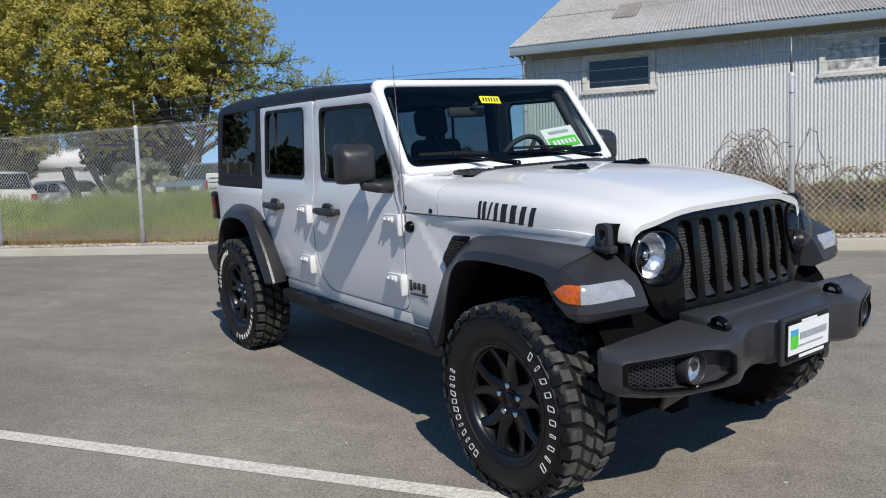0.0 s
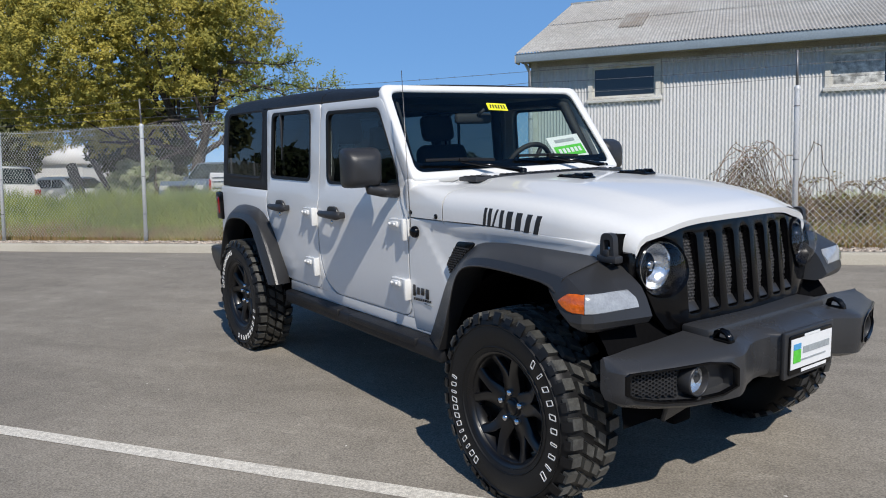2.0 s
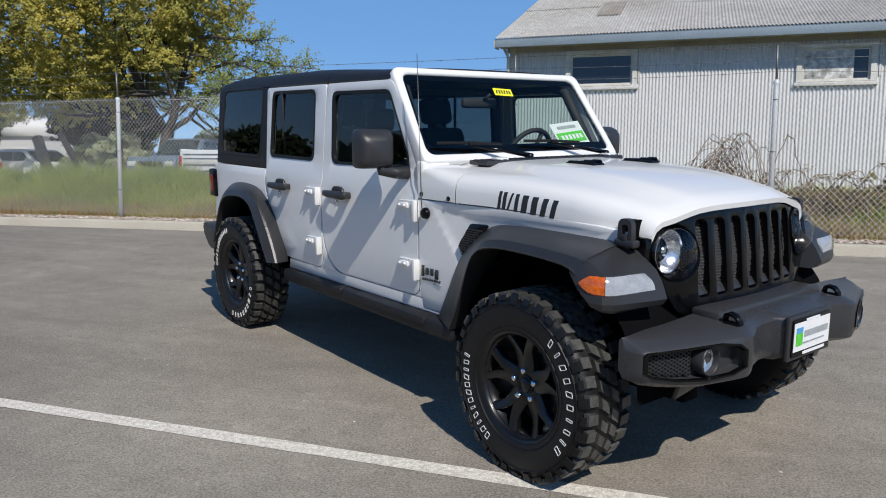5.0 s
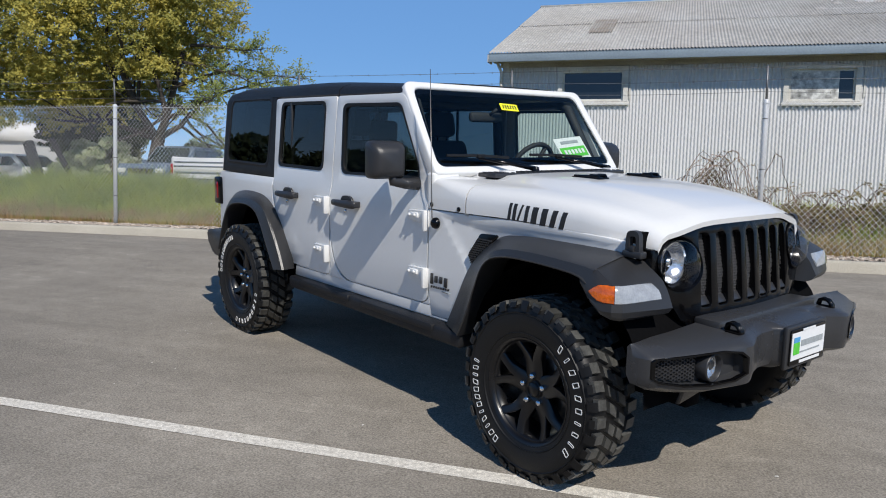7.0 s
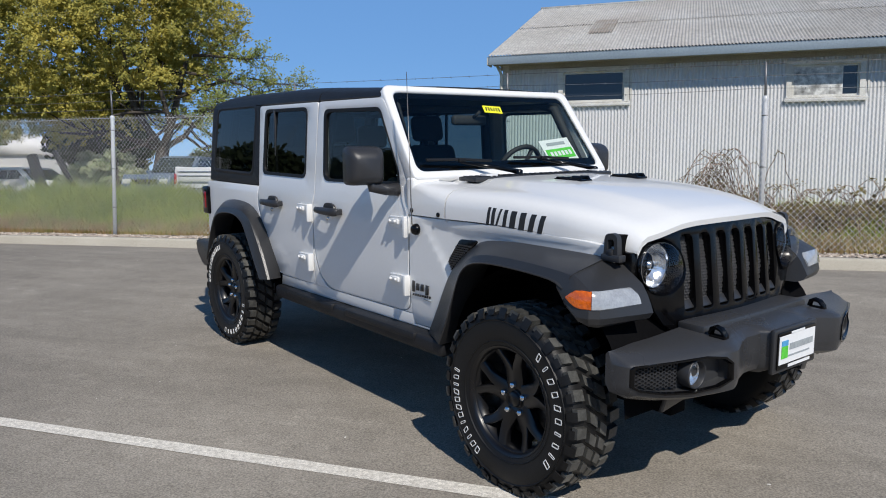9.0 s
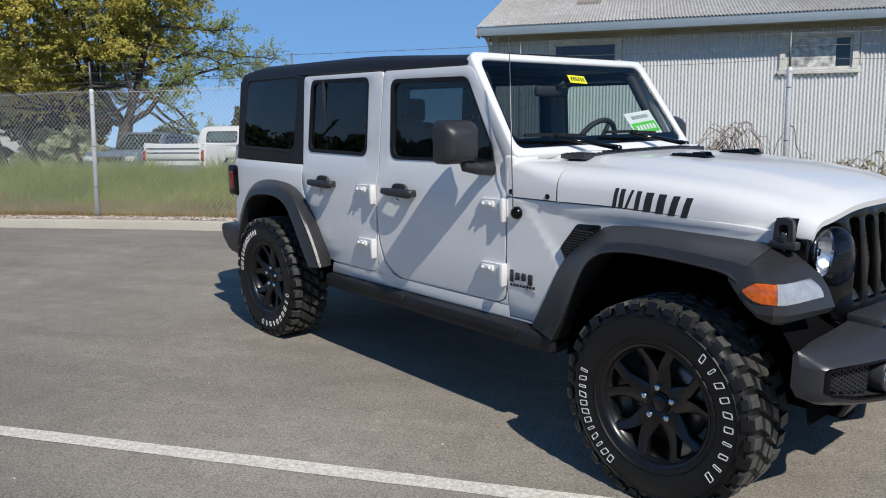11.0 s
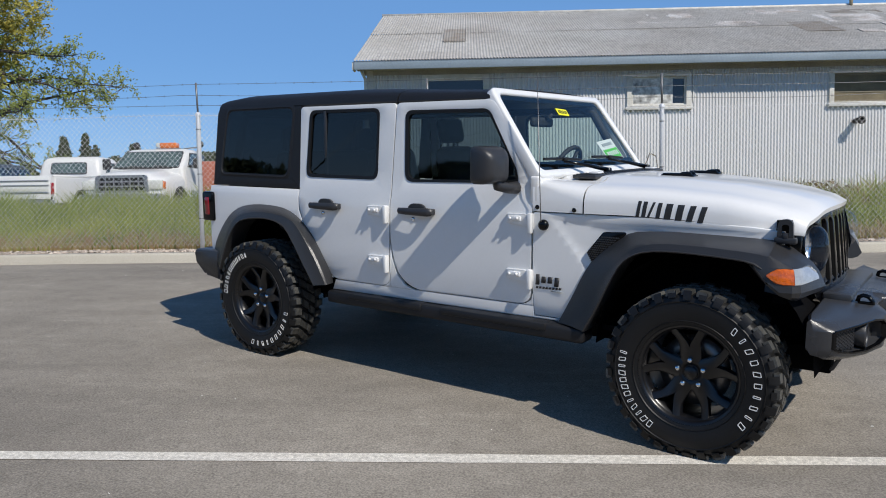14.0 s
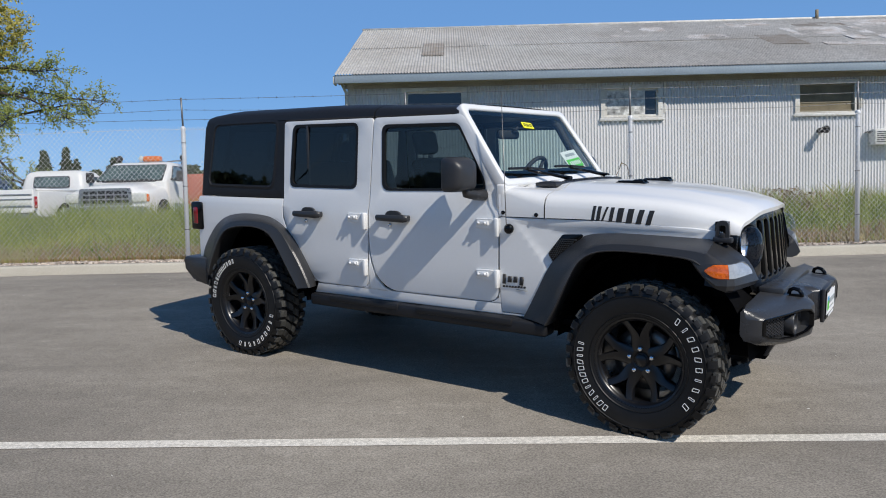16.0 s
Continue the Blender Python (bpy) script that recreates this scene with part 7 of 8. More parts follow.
# ---- front bumper ----
B_FRONT = [(0.0, 3.75), (0.16, 3.75), (0.18, 3.71), (0.25, 3.695), (0.31, 3.708), (0.38, 3.742), (0.42, 3.752), (0.45, 3.748), (0.53, 3.722), (0.6, 3.7), (0.72, 3.658), (0.8, 3.627), (0.84, 3.608), (0.858, 3.59), (0.87, 3.565), (0.876, 3.53)]
B_BACK_TOP = [(0.0, 0.745), (0.36, 0.742), (0.42, 0.732), (0.6, 0.722), (0.8, 0.72), (0.876, 0.722)]
B_EDGE = [(0.0, 0.73), (0.16, 0.73), (0.25, 0.722), (0.42, 0.71), (0.6, 0.702), (0.8, 0.692), (0.86, 0.686), (0.876, 0.68)]
B_LOW = [(0.0, 0.55), (0.2, 0.545), (0.3, 0.53), (0.42, 0.522), (0.6, 0.516), (0.75, 0.53), (0.84, 0.548), (0.876, 0.57)]
BAY_TOP = [(0.44, 0.655), (0.475, 0.678), (0.56, 0.69), (0.7, 0.685), (0.86, 0.676)]
BAY_LOW = [(0.44, 0.585), (0.5, 0.566), (0.62, 0.556), (0.74, 0.566), (0.83, 0.586), (0.86, 0.6)]
bm = bmesh.new()
rows = []
half_y = [0.1, 0.155, 0.162, 0.18, 0.21, 0.25, 0.31, 0.36, 0.39, 0.42, 0.446, 0.452, 0.475, 0.53, 0.6, 0.66, 0.72, 0.78, 0.82, 0.842, 0.848, 0.858, 0.866, 0.872, 0.876]
for y in [-q for q in half_y[::-1]] + [0.0] + half_y:
    a = abs(y)
    xf, zt, ze, zb = along(B_FRONT, a), along(B_BACK_TOP, a), along(B_EDGE, a), along(B_LOW, a)
    xb = 3.47 + 0.02 * smooth(0.7, 0.876, a)
    deep = 0.055 if 0.45 < a < 0.845 else 0.0
    bt, bl = along(BAY_TOP, a), along(BAY_LOW, a)
    rows.append([bm.verts.new(p) for p in ((xb, y, zb + 0.03), (xb, y, zt - 0.012), (xb + 0.012, y, zt), (max(xb + 0.02, xf - 0.05), y, ze + 0.006 + 0.4 * (zt - ze)), (max(xb + 0.025, xf - 0.03), y, ze + 0.003), (max(xb + 0.03, xf - 0.013), y, ze - 0.003), (xf - 0.003, y, ze - 0.014), (xf, y, bt), (xf - deep, y, bt - 0.006), (xf - deep, y, bl + 0.006), (xf - 0.002, y, bl), (max(xb + 0.03, xf - 0.01), y, zb + 0.02), (max(xb + 0.02, xf - 0.05), y, zb))])
for a, b in zip(rows, rows[1:]):
    for k in range(len(a)):
        bm.faces.new((a[k], a[(k + 1) % len(a)], b[(k + 1) % len(a)], b[k]))
bm.faces.new(rows[0][::-1]), bm.faces.new(rows[-1])
bmesh.ops.recalc_face_normals(bm, faces=bm.faces)
bumper = part("front_bumper", bm, M_BUMPER, offroader, "charcoal moulded front bumper", Matrix.Translation((0, 0.03, 0)), shade=33)
for sy in (-1, 1):
    o = [(0.36 * sy, 0.535), (0.66 * sy, 0.545), (0.63 * sy, 0.445), (0.5 * sy, 0.485)]
    bm = prism(o if sy < 0 else o[::-1], 0.02, Matrix(((0, 0.5, 1, 3.33), (1, 0, 0, 0), (0, 1, 0, 0), (0, 0, 0, 1))), 0.004)
    bmesh.ops.recalc_face_normals(bm, faces=bm.faces)
    part("air_deflector", bm, M_PLASTIC, bumper)
part("bumper_step", box((3.47, -0.41, 0.7), (3.6, 0.41, 0.76), 0.014, 2), M_BUMPER, bumper)
bm = bmesh.new()
add_prism(bm, rounded([(-0.175, 0.0), (0.175, 0.0), (0.175, 0.185), (-0.175, 0.185)], 0.01, 2), 0.02, Matrix(((0, 0, 1, 3.745), (1, 0, 0, 0), (0, 1, 0, 0.55), (0, 0, 0, 1))), 0.006)
part("plate_mount", bm, M_PLASTIC, bumper)
PL = Matrix(((0, 0, 1, 3.766), (1, 0, 0, 0.0), (0, 1, 0, 0.643), (0, 0, 0, 1)))
plate = part("dealer_plate", prism(rounded([(-0.153, -0.078), (0.153, -0.078), (0.153, 0.078), (-0.153, 0.078)], 0.01, 2), 0.005, PL, 0.002), M_BLACK, bumper, "white paper dealer plate in a black frame")
PM = PL @ Matrix.Translation((0, 0, 0.005))
card("plate_card", PM @ Matrix.Translation((0, 0.004, 0)) @ Matrix.Diagonal((0.29, 0.118, 1, 1)), M_CARD, plate, "white card")
for dx, dy, w, h, mt in ((-0.105, 0.032, 0.05, 0.022, M_BLUE), (-0.105, -0.006, 0.05, 0.05, M_GREEN), (0.03, 0.012, 0.19, 0.026, M_GREYTEXT), (0.0, -0.025, 0.16, 0.006, M_GREYTEXT), (0.09, -0.025, 0.02, 0.006, M_GREYTEXT)):
    card("plate_mark", PM @ Matrix.Translation((dx, dy, 0.0025)) @ Matrix.Diagonal((w, h, 1, 1)), mt, plate)
card("plate_mark", PM @ Matrix.Translation((0, 0.069, 0.001)) @ Matrix.Diagonal((0.11, 0.009, 1, 1)), M_CARD, plate)
card("plate_mark", PM @ Matrix.Translation((0.02, -0.068, 0.001)) @ Matrix.Diagonal((0.18, 0.012, 1, 1)), M_CARD, plate)
for sy in (-1, 1):
    # tow hook in its slot on the bumper's top
    bm = bmesh.new()
    hy = sy * 0.4
    for w_ in (-0.006, 0.006):
        add_tube(bm, [(3.622, hy + w_, 0.735), (3.628, hy + w_, 0.756), (3.645, hy + w_, 0.765), (3.668, hy + w_, 0.76), (3.684, hy + w_, 0.742), (3.69, hy + w_, 0.708)], 0.0095, 8)
    hk = part("tow_hook", bm, M_BLACK, bumper, "black tow hook")
    part("hook_slot", box((3.625, hy - 0.02, 0.715), (3.69, hy + 0.02, 0.7335), 0.003), M_UNDER, hk)
    # deep fog lamp bay: gloss rim, honeycomb on its outer half, round lamp in a tube
    outline = [(0.859, 0.602), (0.859, 0.67), (0.85, 0.681), (0.7, 0.688), (0.56, 0.693), (0.476, 0.681), (0.443, 0.656), (0.441, 0.588), (0.5, 0.563), (0.62, 0.553), (0.74, 0.563), (0.832, 0.584)]
    mid_a, mid_z = 0.65, 0.622
    bm = bmesh.new()
    rows = []
    for grow, lift in ((1.0, 0.0), (0.995, 0.006), (0.955, 0.006), (0.94, -0.012)):
        row = []
        for a, z in outline:
            aa = mid_a + (a - mid_a) * grow
            row.append(bm.verts.new((along(B_FRONT, aa) + lift, sy * aa, mid_z + (z - mid_z) * (1 - (1 - grow) * 2.4))))
        rows.append(row)
    for a, b in zip(rows, rows[1:]):
        for k in range(len(a)):
            bm.faces.new((a[k], a[(k + 1) % len(a)], b[(k + 1) % len(a)], b[k]))
    bmesh.ops.recalc_face_normals(bm, faces=bm.faces)
    bay = part("fog_bezel", bm, M_BLACK, bumper, "black fog lamp bezel", shade=30)
    bm = bmesh.new()
    for i in range(15):
        for j in range(7):
            a = 0.665 + i * 0.0118
            z = 0.575 + j * 0.0152 + (0.0076 if i % 2 else 0)
            if along(BAY_LOW, a) + 0.014 < z < along(BAY_TOP, a) - 0.014 and a < 0.835:
                xx = along(B_FRONT, a) - 0.03
                outer = [(a + 0.0078 * math.cos(k * math.pi / 3), z + 0.0086 * math.sin(k * math.pi / 3)) for k in range(6)]
                inner = [(a + 0.0058 * math.cos(k * math.pi / 3), z + 0.0064 * math.sin(k * math.pi / 3)) for k in range(6)]
                o_ = [bm.verts.new((xx - 0.36 * (p - a), sy * p, q)) for p, q in outer]
                i_ = [bm.verts.new((xx - 0.36 * (p - a), sy * p, q)) for p, q in inner]
                d_ = [bm.verts.new((xx - 0.36 * (p - a) - 0.01, sy * p, q)) for p, q in inner]
                for k in range(6):
                    bm.faces.new((o_[k], o_[(k + 1) % 6], i_[(k + 1) % 6], i_[k]))
                    bm.faces.new((i_[k], i_[(k + 1) % 6], d_[(k + 1) % 6], d_[k]))
    bmesh.ops.recalc_face_normals(bm, faces=bm.faces)
    part("fog_mesh", bm, M_PLASTIC, bay, shade=0)
    L = Matrix.Translation((3.64, sy * 0.585, 0.621)) @ pose(0, 0, 0, 0, 90, 0)
    fog = part("fog_lamp", lathe([(0.058, 0.0), (0.058, 0.045), (0.054, 0.052), (0.05, 0.048), (0.047, 0.012)], 32, L), M_PLASTIC, bay, "round fog lamp")
    part("fog_reflector", lathe([(0.047, 0.026), (0.03, 0.016), (0.0005, 0.012)], 28, L), M_REFLECT, fog)
    ob = part("fog_glass", lathe([(0.047, 0.028), (0.03, 0.036), (0.0005, 0.04)], 28, L), M_CLEAR, fog)
    ob.visible_shadow = False
    # rear corner: lamp and bumper
    tl = part("tail_lamp", mirrored(box((-0.735, -0.8, 0.905), (-0.605, -0.62, 1.125), 0.018, 3), sy), M_BLACK, offroader, "black tail lamp with red lens")
    part("lens", mirrored(box((-0.7, -0.808, 0.95), (-0.645, -0.7, 1.085), 0.012, 3), sy), M_RED, tl, "red lens")
bm = bmesh.new()
add_box(bm, (-0.8, -0.78, 0.52), (-0.62, 0.78, 0.69), 0.03, 3)
for sy in (-1, 1):
    add_prism(bm, rounded([(-0.66, 0.5), (-0.5, 0.47), (-0.5, 0.69), (-0.77, 0.69), (-0.785, 0.67), (-0.785, 0.585)], 0.015, 2), 0.1, Matrix(((1, 0, 0, 0), (0, 0, -1, sy * 0.8 + 0.05), (0, 1, 0, 0), (0, 0, 0, 1))), 0.018, 2)
part("rear_bumper", bm, M_PLASTIC, offroader, "charcoal rear bumper")

# ---- mirrors ----
for sy in (-1, 1):
    # housing: flat towards the rear, its front drawn in on all sides and sloped at the top
    bm = bmesh.new()
    rows = []
    for x, wo, wi, zt, zb, r in ((-0.062, 0.098, 0.094, 0.098, -0.094, 0.03), (-0.05, 0.104, 0.1, 0.103, -0.1, 0.034), (0.0, 0.103, 0.098, 0.1, -0.099, 0.036), (0.035, 0.098, 0.09, 0.086, -0.094, 0.036), (0.06, 0.084, 0.074, 0.064, -0.08, 0.034), (0.072, 0.06, 0.05, 0.042, -0.058, 0.03)):
        rows.append([bm.verts.new((x, y, z)) for y, z in rounded([(-wo, zb), (wi, zb), (wi, zt), (-wo, zt)], r, 4)])
    for a, b in zip(rows, rows[1:]):
        for k in range(len(a)):
            bm.faces.new((a[k], a[(k + 1) % len(a)], b[(k + 1) % len(a)], b[k]))
    bm.faces.new(rows[0][::-1]), bm.faces.new(rows[-1])
    bmesh.ops.recalc_face_normals(bm, faces=bm.faces)
    bmesh.ops.transform(bm, matrix=pose(1.915, -0.895, 1.36, 0, 0, -9), verts=bm.verts)
    mir = part("door_mirror", mirrored(bm, sy), M_PLASTIC, offroader, "charcoal plastic door mirror")
    part("mirror_arm", mirrored(tube([(1.975, -0.73, 1.235), (1.96, -0.8, 1.236), (1.94, -0.87, 1.25), (1.935, -0.87, 1.29)], [0.036, 0.03, 0.028, 0.03], 10), sy), M_PLASTIC, mir)
    bm = bmesh.new()
    add_box(bm, (-0.068, -0.085, -0.08), (-0.0655, 0.085, 0.08), 0.0)
    bmesh.ops.transform(bm, matrix=pose(1.915, -0.895, 1.36, 0, 0, -9), verts=bm.verts)
    part("mirror_glass", mirrored(bm, sy), M_CHROME, mir)

# ---- wheels ----
def tyre_mesh():
    prof = [(0.222, -0.1), (0.232, -0.112), (0.25, -0.12), (0.3, -0.131), (0.34, -0.132), (0.37, -0.126), (0.385, -0.112), (0.388, -0.08), (0.389, 0.08), (0.385, 0.112), (0.37, 0.126), (0.34, 0.132), (0.3, 0.131), (0.25, 0.12), (0.232, 0.112), (0.222, 0.1), (0.215, 0.0)]
    bm = lathe(prof, 64, Matrix(), True)
    for rr in (0.262, 0.352):
        add_lathe(bm, [(rr - 0.004, 0.122 if rr < 0.3 else 0.1305), (rr, 0.127 if rr < 0.3 else 0.1345), (rr + 0.004, 0.122 if rr < 0.3 else 0.128)], 64)
    bmesh.ops.recalc_face_normals(bm, faces=bm.faces)
    return bm


def wedge(bm, a0, a1, r0, r1, z0, z1, skew=0.0, inset=0.12):
    """A rubber block on the tyre between two angles, radii and widths."""
    vs = []
    for r, k in ((r0, 0.0), (r1, inset)):
        da, dz = (a1 - a0) * k * 0.5, (z1 - z0) * k * 0.5
        for a, z in ((a0 + da, z0 + dz), (a1 - da, z0 + dz), (a1 - da, z1 - dz), (a0 + da, z1 - dz)):
            aa = a + skew * (z - z0) / 0.1
            vs.append(bm.verts.new((r * math.cos(aa), r * math.sin(aa), z)))
    for q in ((3, 2, 1, 0), (4, 5, 6, 7), (0, 1, 5, 4), (1, 2, 6, 5), (2, 3, 7, 6), (3, 0, 4, 7)):
        bm.faces.new([vs[i] for i in q])


def tread_mesh():
    bm = bmesh.new()
    n = 34
    st = 2 * math.pi / n
    rng = random.Random(5)
    for i in range(n):
        a = i * st
        j = rng.uniform(-0.1, 0.1) * st
        wedge(bm, a, a + st * 0.66, 0.383, 0.4075, 0.066, 0.12 + (0.006 if i % 2 else 0), 0.03)
        wedge(bm, a + st * 0.5, a + st * 1.16, 0.383, 0.4075, -0.12 - (0.006 if i % 2 else 0), -0.066, -0.03)
        wedge(bm, a + st * 0.28 + j, a + st * 0.95 + j, 0.386, 0.409, 0.006, 0.052, 0.18)
        wedge(bm, a + st * 0.72 + j, a + st * 1.4 + j, 0.386, 0.409, -0.052, -0.006, 0.18)
        for s in (1, -1):
            # lugs that run down the sidewall
            ln = 0.018 if i % 2 else 0.03
            vs = []
            b0, b1 = (a + st * 0.04, a + st * 0.56) if s > 0 else (a + st * 0.54, a + st * 1.06)
            for r, z in ((0.405, 0.118), (0.386, 0.131), (0.405 - ln - 0.012, 0.1355), (0.405 - ln - 0.014, 0.128)):
                for ang in (b0, b1):
                    vs.append(bm.verts.new((r * math.cos(ang), r * math.sin(ang), s * z)))
            for q in ((0, 1, 3, 2), (2, 3, 5, 4), (4, 5, 7, 6), (0, 2, 4, 6), (1, 7, 5, 3)):
                bm.faces.new([vs[k] for k in q]).material_index = 1
    bmesh.ops.recalc_face_normals(bm, faces=bm.faces)
    return bm


def rim_mesh():
    bm = lathe([(0.214, -0.11), (0.21, -0.06), (0.208, 0.0), (0.209, 0.06), (0.216, 0.092), (0.226, 0.1), (0.237, 0.106), (0.243, 0.113), (0.24, 0.118), (0.232, 0.115), (0.225, 0.106), (0.219, 0.09), (0.215, 0.06), (0.214, 0.0)], 56)
    bmesh.ops.recalc_face_normals(bm, faces=bm.faces)
    return bm


def spoke_mesh():
    """One forked spoke, pointing along +y, at the face of the wheel."""
    bm = bmesh.new()
    for s in (-1, 1):
        rows = []
        for y, z, out, inn in ((0.05, 0.066, 0.05, 0.0), (0.09, 0.068, 0.05, 0.0), (0.125, 0.072, 0.05, 0.0), (0.145, 0.077, 0.054, 0.003), (0.165, 0.082, 0.062, 0.014), (0.188, 0.089, 0.078, 0.03), (0.214, 0.097, 0.1, 0.048)):
            edge = 0.005 if inn > 0 else 0.0
            rows.append([bm.verts.new((s * x, y, zz)) for x, zz in ((out, z - 0.034), (out, z - 0.007), (out - 0.008, z), (inn + edge, z), (inn, z - (0.006 if inn > 0 else 0.0005)), (inn, z - 0.034))])
        for a, b in zip(rows, rows[1:]):
            for k in range(6):
                bm.faces.new((a[k], b[k], b[(k + 1) % 6], a[(k + 1) % 6]))
        bm.faces.new(rows[-1])
    bmesh.ops.recalc_face_normals(bm, faces=bm.faces)
    return bm


def mesh_of(bm, name, mat, shade=40):
    ob = finish(bm, name, mat, shade=shade)
    me = ob.data
    bpy.data.objects.remove(ob)
    return me


def child(name, me, parent, m=Matrix(), label=""):
    ob = new(name, me)
    ob.parent = parent
    ob.matrix_basis = m
    if label:
        ob["label"] = label
    return ob


ME_TYRE = mesh_of(tyre_mesh(), "tyre", M_RUBBER, 60)
ME_TREAD = mesh_of(tread_mesh(), "tread", [M_TREAD, M_RUBBER], 30)
ME_RIM = mesh_of(rim_mesh(), "rim", M_RIM, 50)
ME_SPOKE = mesh_of(spoke_mesh(), "spoke", M_RIM, 45)
ME_HUB = mesh_of(lathe([(0.088, 0.03), (0.086, 0.06), (0.08, 0.066), (0.04, 0.064), (0.036, 0.056), (0.034, 0.07), (0.03, 0.076), (0.0005, 0.077)], 40), "hub", M_RIM)
ME_NUT = mesh_of(lathe([(0.0155, 0.05), (0.0155, 0.074), (0.0115, 0.085), (0.0005, 0.087)], 6), "lug_nut", M_CHROME, 30)
ME_DISC = mesh_of(lathe([(0.06, 0.0), (0.17, 0.0), (0.17, -0.02), (0.06, -0.02)], 40, Matrix(), True), "brake_disc", M_STEEL)
bm = bmesh.new()
for i in range(7):
    a = math.radians(100 + i * 12)
    add_box(bm, (0.1 * math.cos(a) - 0.025, 0.1 * math.sin(a) - 0.025, -0.05), (0.1 * math.cos(a) + 0.03, 0.1 * math.sin(a) + 0.03, 0.025), 0.008)
ME_CALIPER = mesh_of(bm, "brake_caliper", M_STEEL)


def hollow_mark(w, h, t, lean_x=0.0):
    """An outlined plain bar, as the white sidewall marks have."""
    bm = bmesh.new()
    ring_faces(bm, rounded([(-w - lean_x, -h), (w - lean_x, -h), (w + lean_x, h), (-w + lean_x, h)], 0.004, 2), rounded([(-w + t - lean_x, -h + t), (w - t - lean_x, -h + t), (w - t + lean_x, h - t), (-w + t + lean_x, h - t)], 0.002, 2), 0.0025, Matrix())
    return bm


ME_LETTERS = [mesh_of(hollow_mark(*q), "letter_bar", M_WHITE, 0) for q in ((0.0115, 0.0175, 0.0036), (0.006, 0.0175, 0.0032), (0.0115, 0.0175, 0.0036, 0.003), (0.0095, 0.0175, 0.0036, -0.003))]


def wheel(x, sy, spin, marks=0):
    m = Matrix.Translation((x, sy * 0.782, 0.397)) @ (pose(0, 0, 0, 90, 0, 0) if sy < 0 else pose(0, 0, 0, -90, 0, 0)) @ pose(0, 0, 0, 0, 0, spin)
    w = child("wheel", ME_RIM, offroader, m, "black forked-spoke wheel with mud tyre")
    child("tyre", ME_TYRE, w, Matrix(), "black mud tyre with white outlined marks")
    child("tread", ME_TREAD, w, Matrix(), "chunky tread blocks")
    child("hub", ME_HUB, w)
    child("brake_disc", ME_DISC, w, Matrix.Translation((0, 0, 0.01)))
    child("brake_caliper", ME_CALIPER, w, pose(0, 0, 0, 0, 0, -spin + 60))
    for k in range(5):
        turn = pose(0, 0, 0, 0, 0, 72 * k)
        child("spoke", ME_SPOKE, w, turn)
        child("lug_nut", ME_NUT, w, turn @ Matrix.Translation((0, 0.0635, 0.0)), "chrome lug nut")
    # hollow white marks on the sidewall, in two arcs
    for first, last, count in ((168, 238, 12), (50, -36, 10)):
        for k in range(count):
            ang = math.radians(first + (last - first) * k / (count - 1) - spin + marks)
            p = Vector((0.317 * math.cos(ang), 0.317 * math.sin(ang), 0.1312))
            child("letter_bar", ME_LETTERS[(k * 5 + count) % 7 % 4], w, Matrix.Translation(p) @ pose(0, 0, 0, 0, 0, math.degrees(ang) - 90) @ pose(0, 0, 0, 0, 0, 0))
    return w


wheel(3.006, -1, 4), wheel(-0.03, -1, 0, -62), wheel(3.006, 1, 20), wheel(-0.03, 1, 40)

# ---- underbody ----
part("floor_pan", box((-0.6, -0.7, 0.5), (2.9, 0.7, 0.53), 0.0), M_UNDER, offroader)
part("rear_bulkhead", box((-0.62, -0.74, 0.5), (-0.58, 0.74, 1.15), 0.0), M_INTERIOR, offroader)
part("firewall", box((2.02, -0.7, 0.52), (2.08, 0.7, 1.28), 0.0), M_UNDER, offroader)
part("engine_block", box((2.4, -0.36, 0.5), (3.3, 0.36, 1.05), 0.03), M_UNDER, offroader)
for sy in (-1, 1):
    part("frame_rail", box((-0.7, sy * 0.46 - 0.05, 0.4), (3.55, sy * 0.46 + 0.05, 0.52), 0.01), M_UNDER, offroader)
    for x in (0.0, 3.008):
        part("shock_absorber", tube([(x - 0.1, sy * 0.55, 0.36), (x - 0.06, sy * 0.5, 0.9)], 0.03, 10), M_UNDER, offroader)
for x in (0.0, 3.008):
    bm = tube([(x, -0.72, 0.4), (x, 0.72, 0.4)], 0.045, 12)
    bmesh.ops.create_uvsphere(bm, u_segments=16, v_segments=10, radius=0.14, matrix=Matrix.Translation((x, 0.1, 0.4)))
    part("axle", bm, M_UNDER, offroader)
part("track_bar", tube([(3.2, -0.6, 0.45), (3.2, 0.55, 0.5)], 0.02, 8), M_STEEL, offroader)

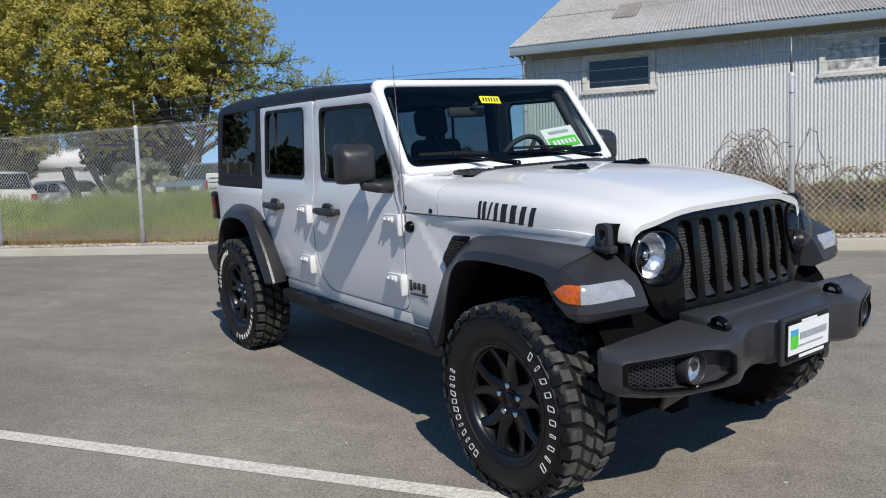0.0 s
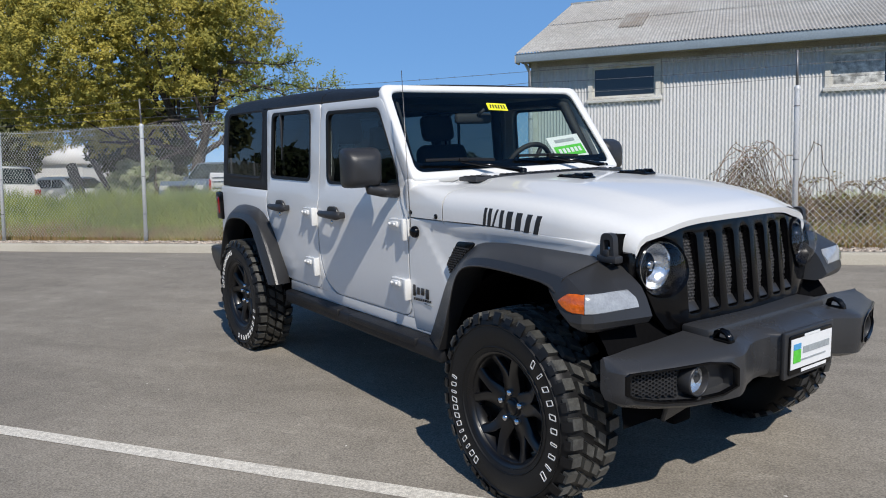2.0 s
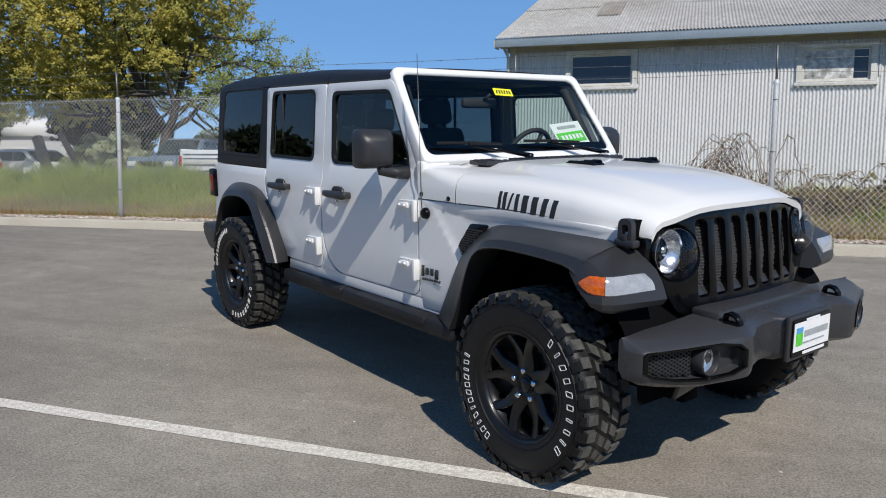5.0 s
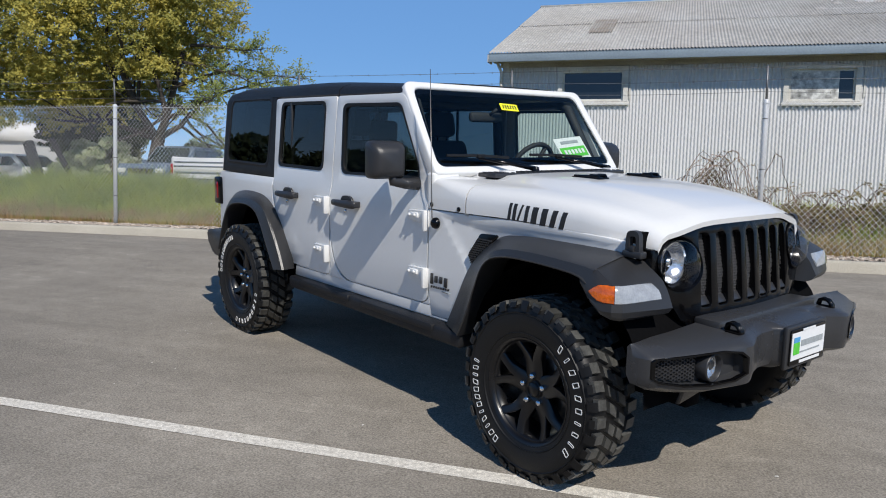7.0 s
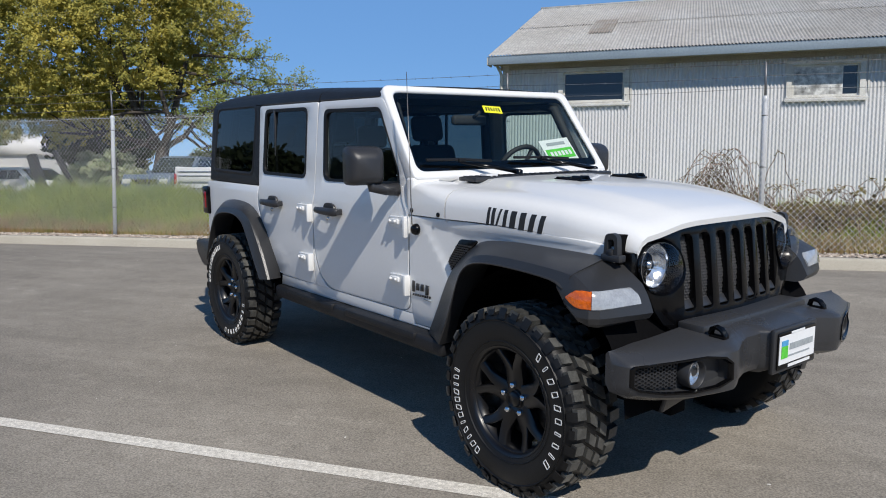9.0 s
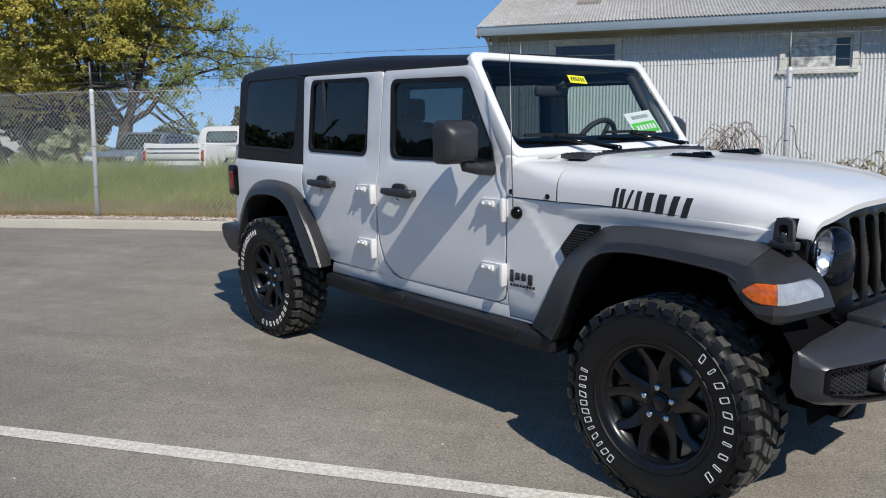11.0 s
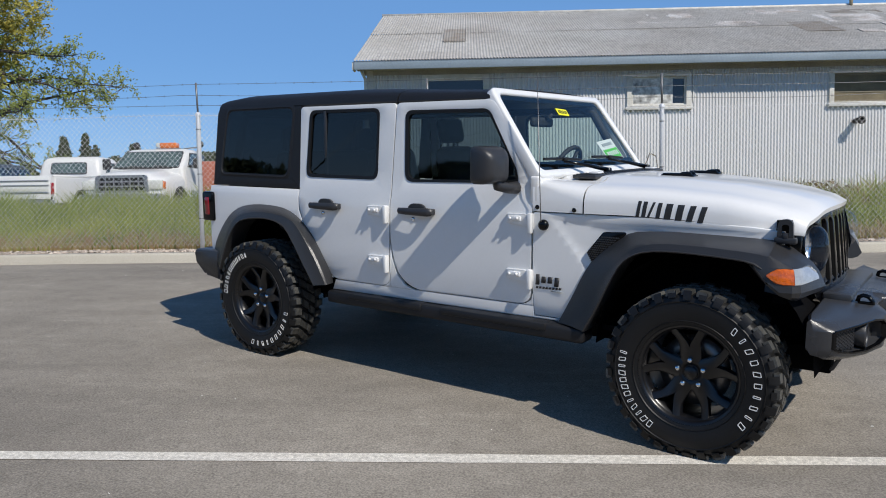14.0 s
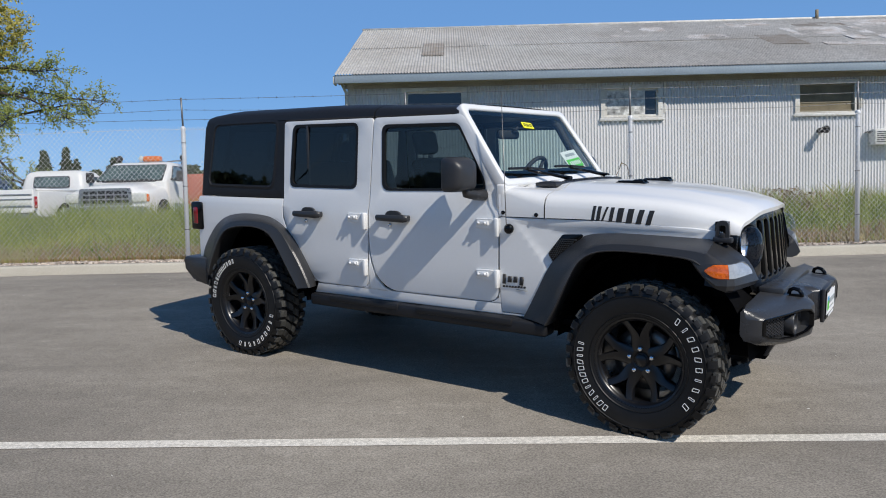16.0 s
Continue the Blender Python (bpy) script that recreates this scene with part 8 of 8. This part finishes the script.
# ---- cabin ----
def seat(y):
    bm = bmesh.new()
    add_box(bm, (0.92, y - 0.24, 0.75), (1.45, y + 0.24, 0.9), 0.05, 3)
    s = part("front_seat", bm, M_SEAT, offroader, "black cloth seat")
    bm = bmesh.new()
    add_box(bm, (-0.06, -0.24, 0.0), (0.08, 0.24, 0.62), 0.06, 3)
    for v in bm.verts:
        v.co.y *= 1 - 0.18 * smooth(0.3, 0.62, v.co.z)
    bmesh.ops.transform(bm, matrix=pose(0.9, y, 0.84, 0, -12, 0), verts=bm.verts)
    part("backrest", bm, M_SEAT, s)
    bm = bmesh.new()
    add_box(bm, (-0.05, -0.13, 0.65), (0.05, 0.13, 0.84), 0.045, 3)
    add_tube(bm, [(0, -0.06, 0.58), (0, -0.06, 0.68)], 0.008)
    add_tube(bm, [(0, 0.06, 0.58), (0, 0.06, 0.68)], 0.008)
    bmesh.ops.transform(bm, matrix=pose(0.9, y, 0.84, 0, -12, 0), verts=bm.verts)
    part("headrest", bm, M_SEAT, s)
    part("belt_buckle", box((0.98, y + 0.25, 0.85), (1.02, y + 0.28, 0.97), 0.006), M_BELT, s)


seat(-0.38), seat(0.38)
bm = bmesh.new()
add_box(bm, (0.0, -0.62, 0.72), (0.42, 0.62, 0.88), 0.05, 3)
add_box(bm, (-0.12, -0.62, 0.85), (0.02, 0.62, 1.42), 0.05, 3)
part("rear_bench", bm, M_SEAT, offroader, "black cloth rear bench")
for y in (-0.42, 0.42):
    part("rear_headrest", box((-0.12, y - 0.13, 1.42), (-0.02, y + 0.13, 1.6), 0.04, 3), M_SEAT, offroader)
bm = bmesh.new()
add_box(bm, (1.82, -0.7, 0.92), (2.06, 0.7, 1.22), 0.05, 3)
add_box(bm, (1.8, -0.7, 1.18), (2.1, 0.7, 1.29), 0.03, 3)
add_box(bm, (1.84, 0.22, 1.16), (1.96, 0.58, 1.3), 0.04, 3)
add_box(bm, (1.84, -0.14, 1.2), (1.9, 0.14, 1.31), 0.02, 2)
part("dashboard", bm, M_INTERIOR, offroader, "black dashboard")
bm = bmesh.new()
ring = [pose(1.7, 0.4, 1.275, 0, -66, 0) @ Vector((0.185 * math.cos(2 * math.pi * k / 28), 0.185 * math.sin(2 * math.pi * k / 28), 0)) for k in range(29)]
add_tube(bm, ring, 0.016, 8, False)
for a in (20, 160, 270):
    add_tube(bm, [pose(1.7, 0.4, 1.275, 0, -66, 0) @ Vector((0.185 * math.cos(radians(a)), 0.185 * math.sin(radians(a)), 0)), pose(1.7, 0.4, 1.275, 0, -66, 0) @ Vector((0.03 * math.cos(radians(a)), 0.03 * math.sin(radians(a)), -0.02))], 0.014, 6)
add_tube(bm, [pose(1.7, 0.4, 1.275, 0, -66, 0) @ Vector((0, 0, 0.0)), (1.84, 0.4, 1.2)], 0.04, 12)
part("steering_wheel", bm, M_INTERIOR, offroader, "black steering wheel")
bm = bmesh.new()
add_box(bm, (1.75, -0.2, 1.575), (1.79, 0.06, 1.635), 0.02, 3)
add_tube(bm, [(1.785, -0.05, 1.62), (1.825, -0.03, 1.655)], 0.01)
part("inside_mirror", bm, M_INTERIOR, offroader, "black inside mirror")
for sy in (-1, 1):
    bm = bmesh.new()
    add_tube(bm, [(2.02, sy * 0.66, 1.3), (1.8, sy * 0.625, 1.68), (1.7, sy * 0.61, 1.705), (1.12, sy * 0.62, 1.705), (-0.42, sy * 0.6, 1.7), (-0.55, sy * 0.63, 1.2)], 0.03, 8)
    add_tube(bm, [(1.12, sy * 0.62, 1.7), (1.08, sy * 0.69, 1.2), (1.06, sy * 0.7, 0.7)], 0.035, 8)
    part("roll_bar", bm, M_INTERIOR, offroader, "black padded roll bar")
    part("door_card", box((0.35, min(sy * 0.7, sy * 0.68), 0.6), (2.05, max(sy * 0.7, sy * 0.68), 1.2), 0.0), M_INTERIOR, offroader)
bm = tube([(1.12, -0.62, 1.7), (1.12, 0.62, 1.7)], 0.03, 8)
add_tube(bm, [(-0.42, -0.6, 1.7), (-0.42, 0.6, 1.7)], 0.03, 8)
part("roll_bar", bm, M_INTERIOR, offroader, "black padded roll bar")
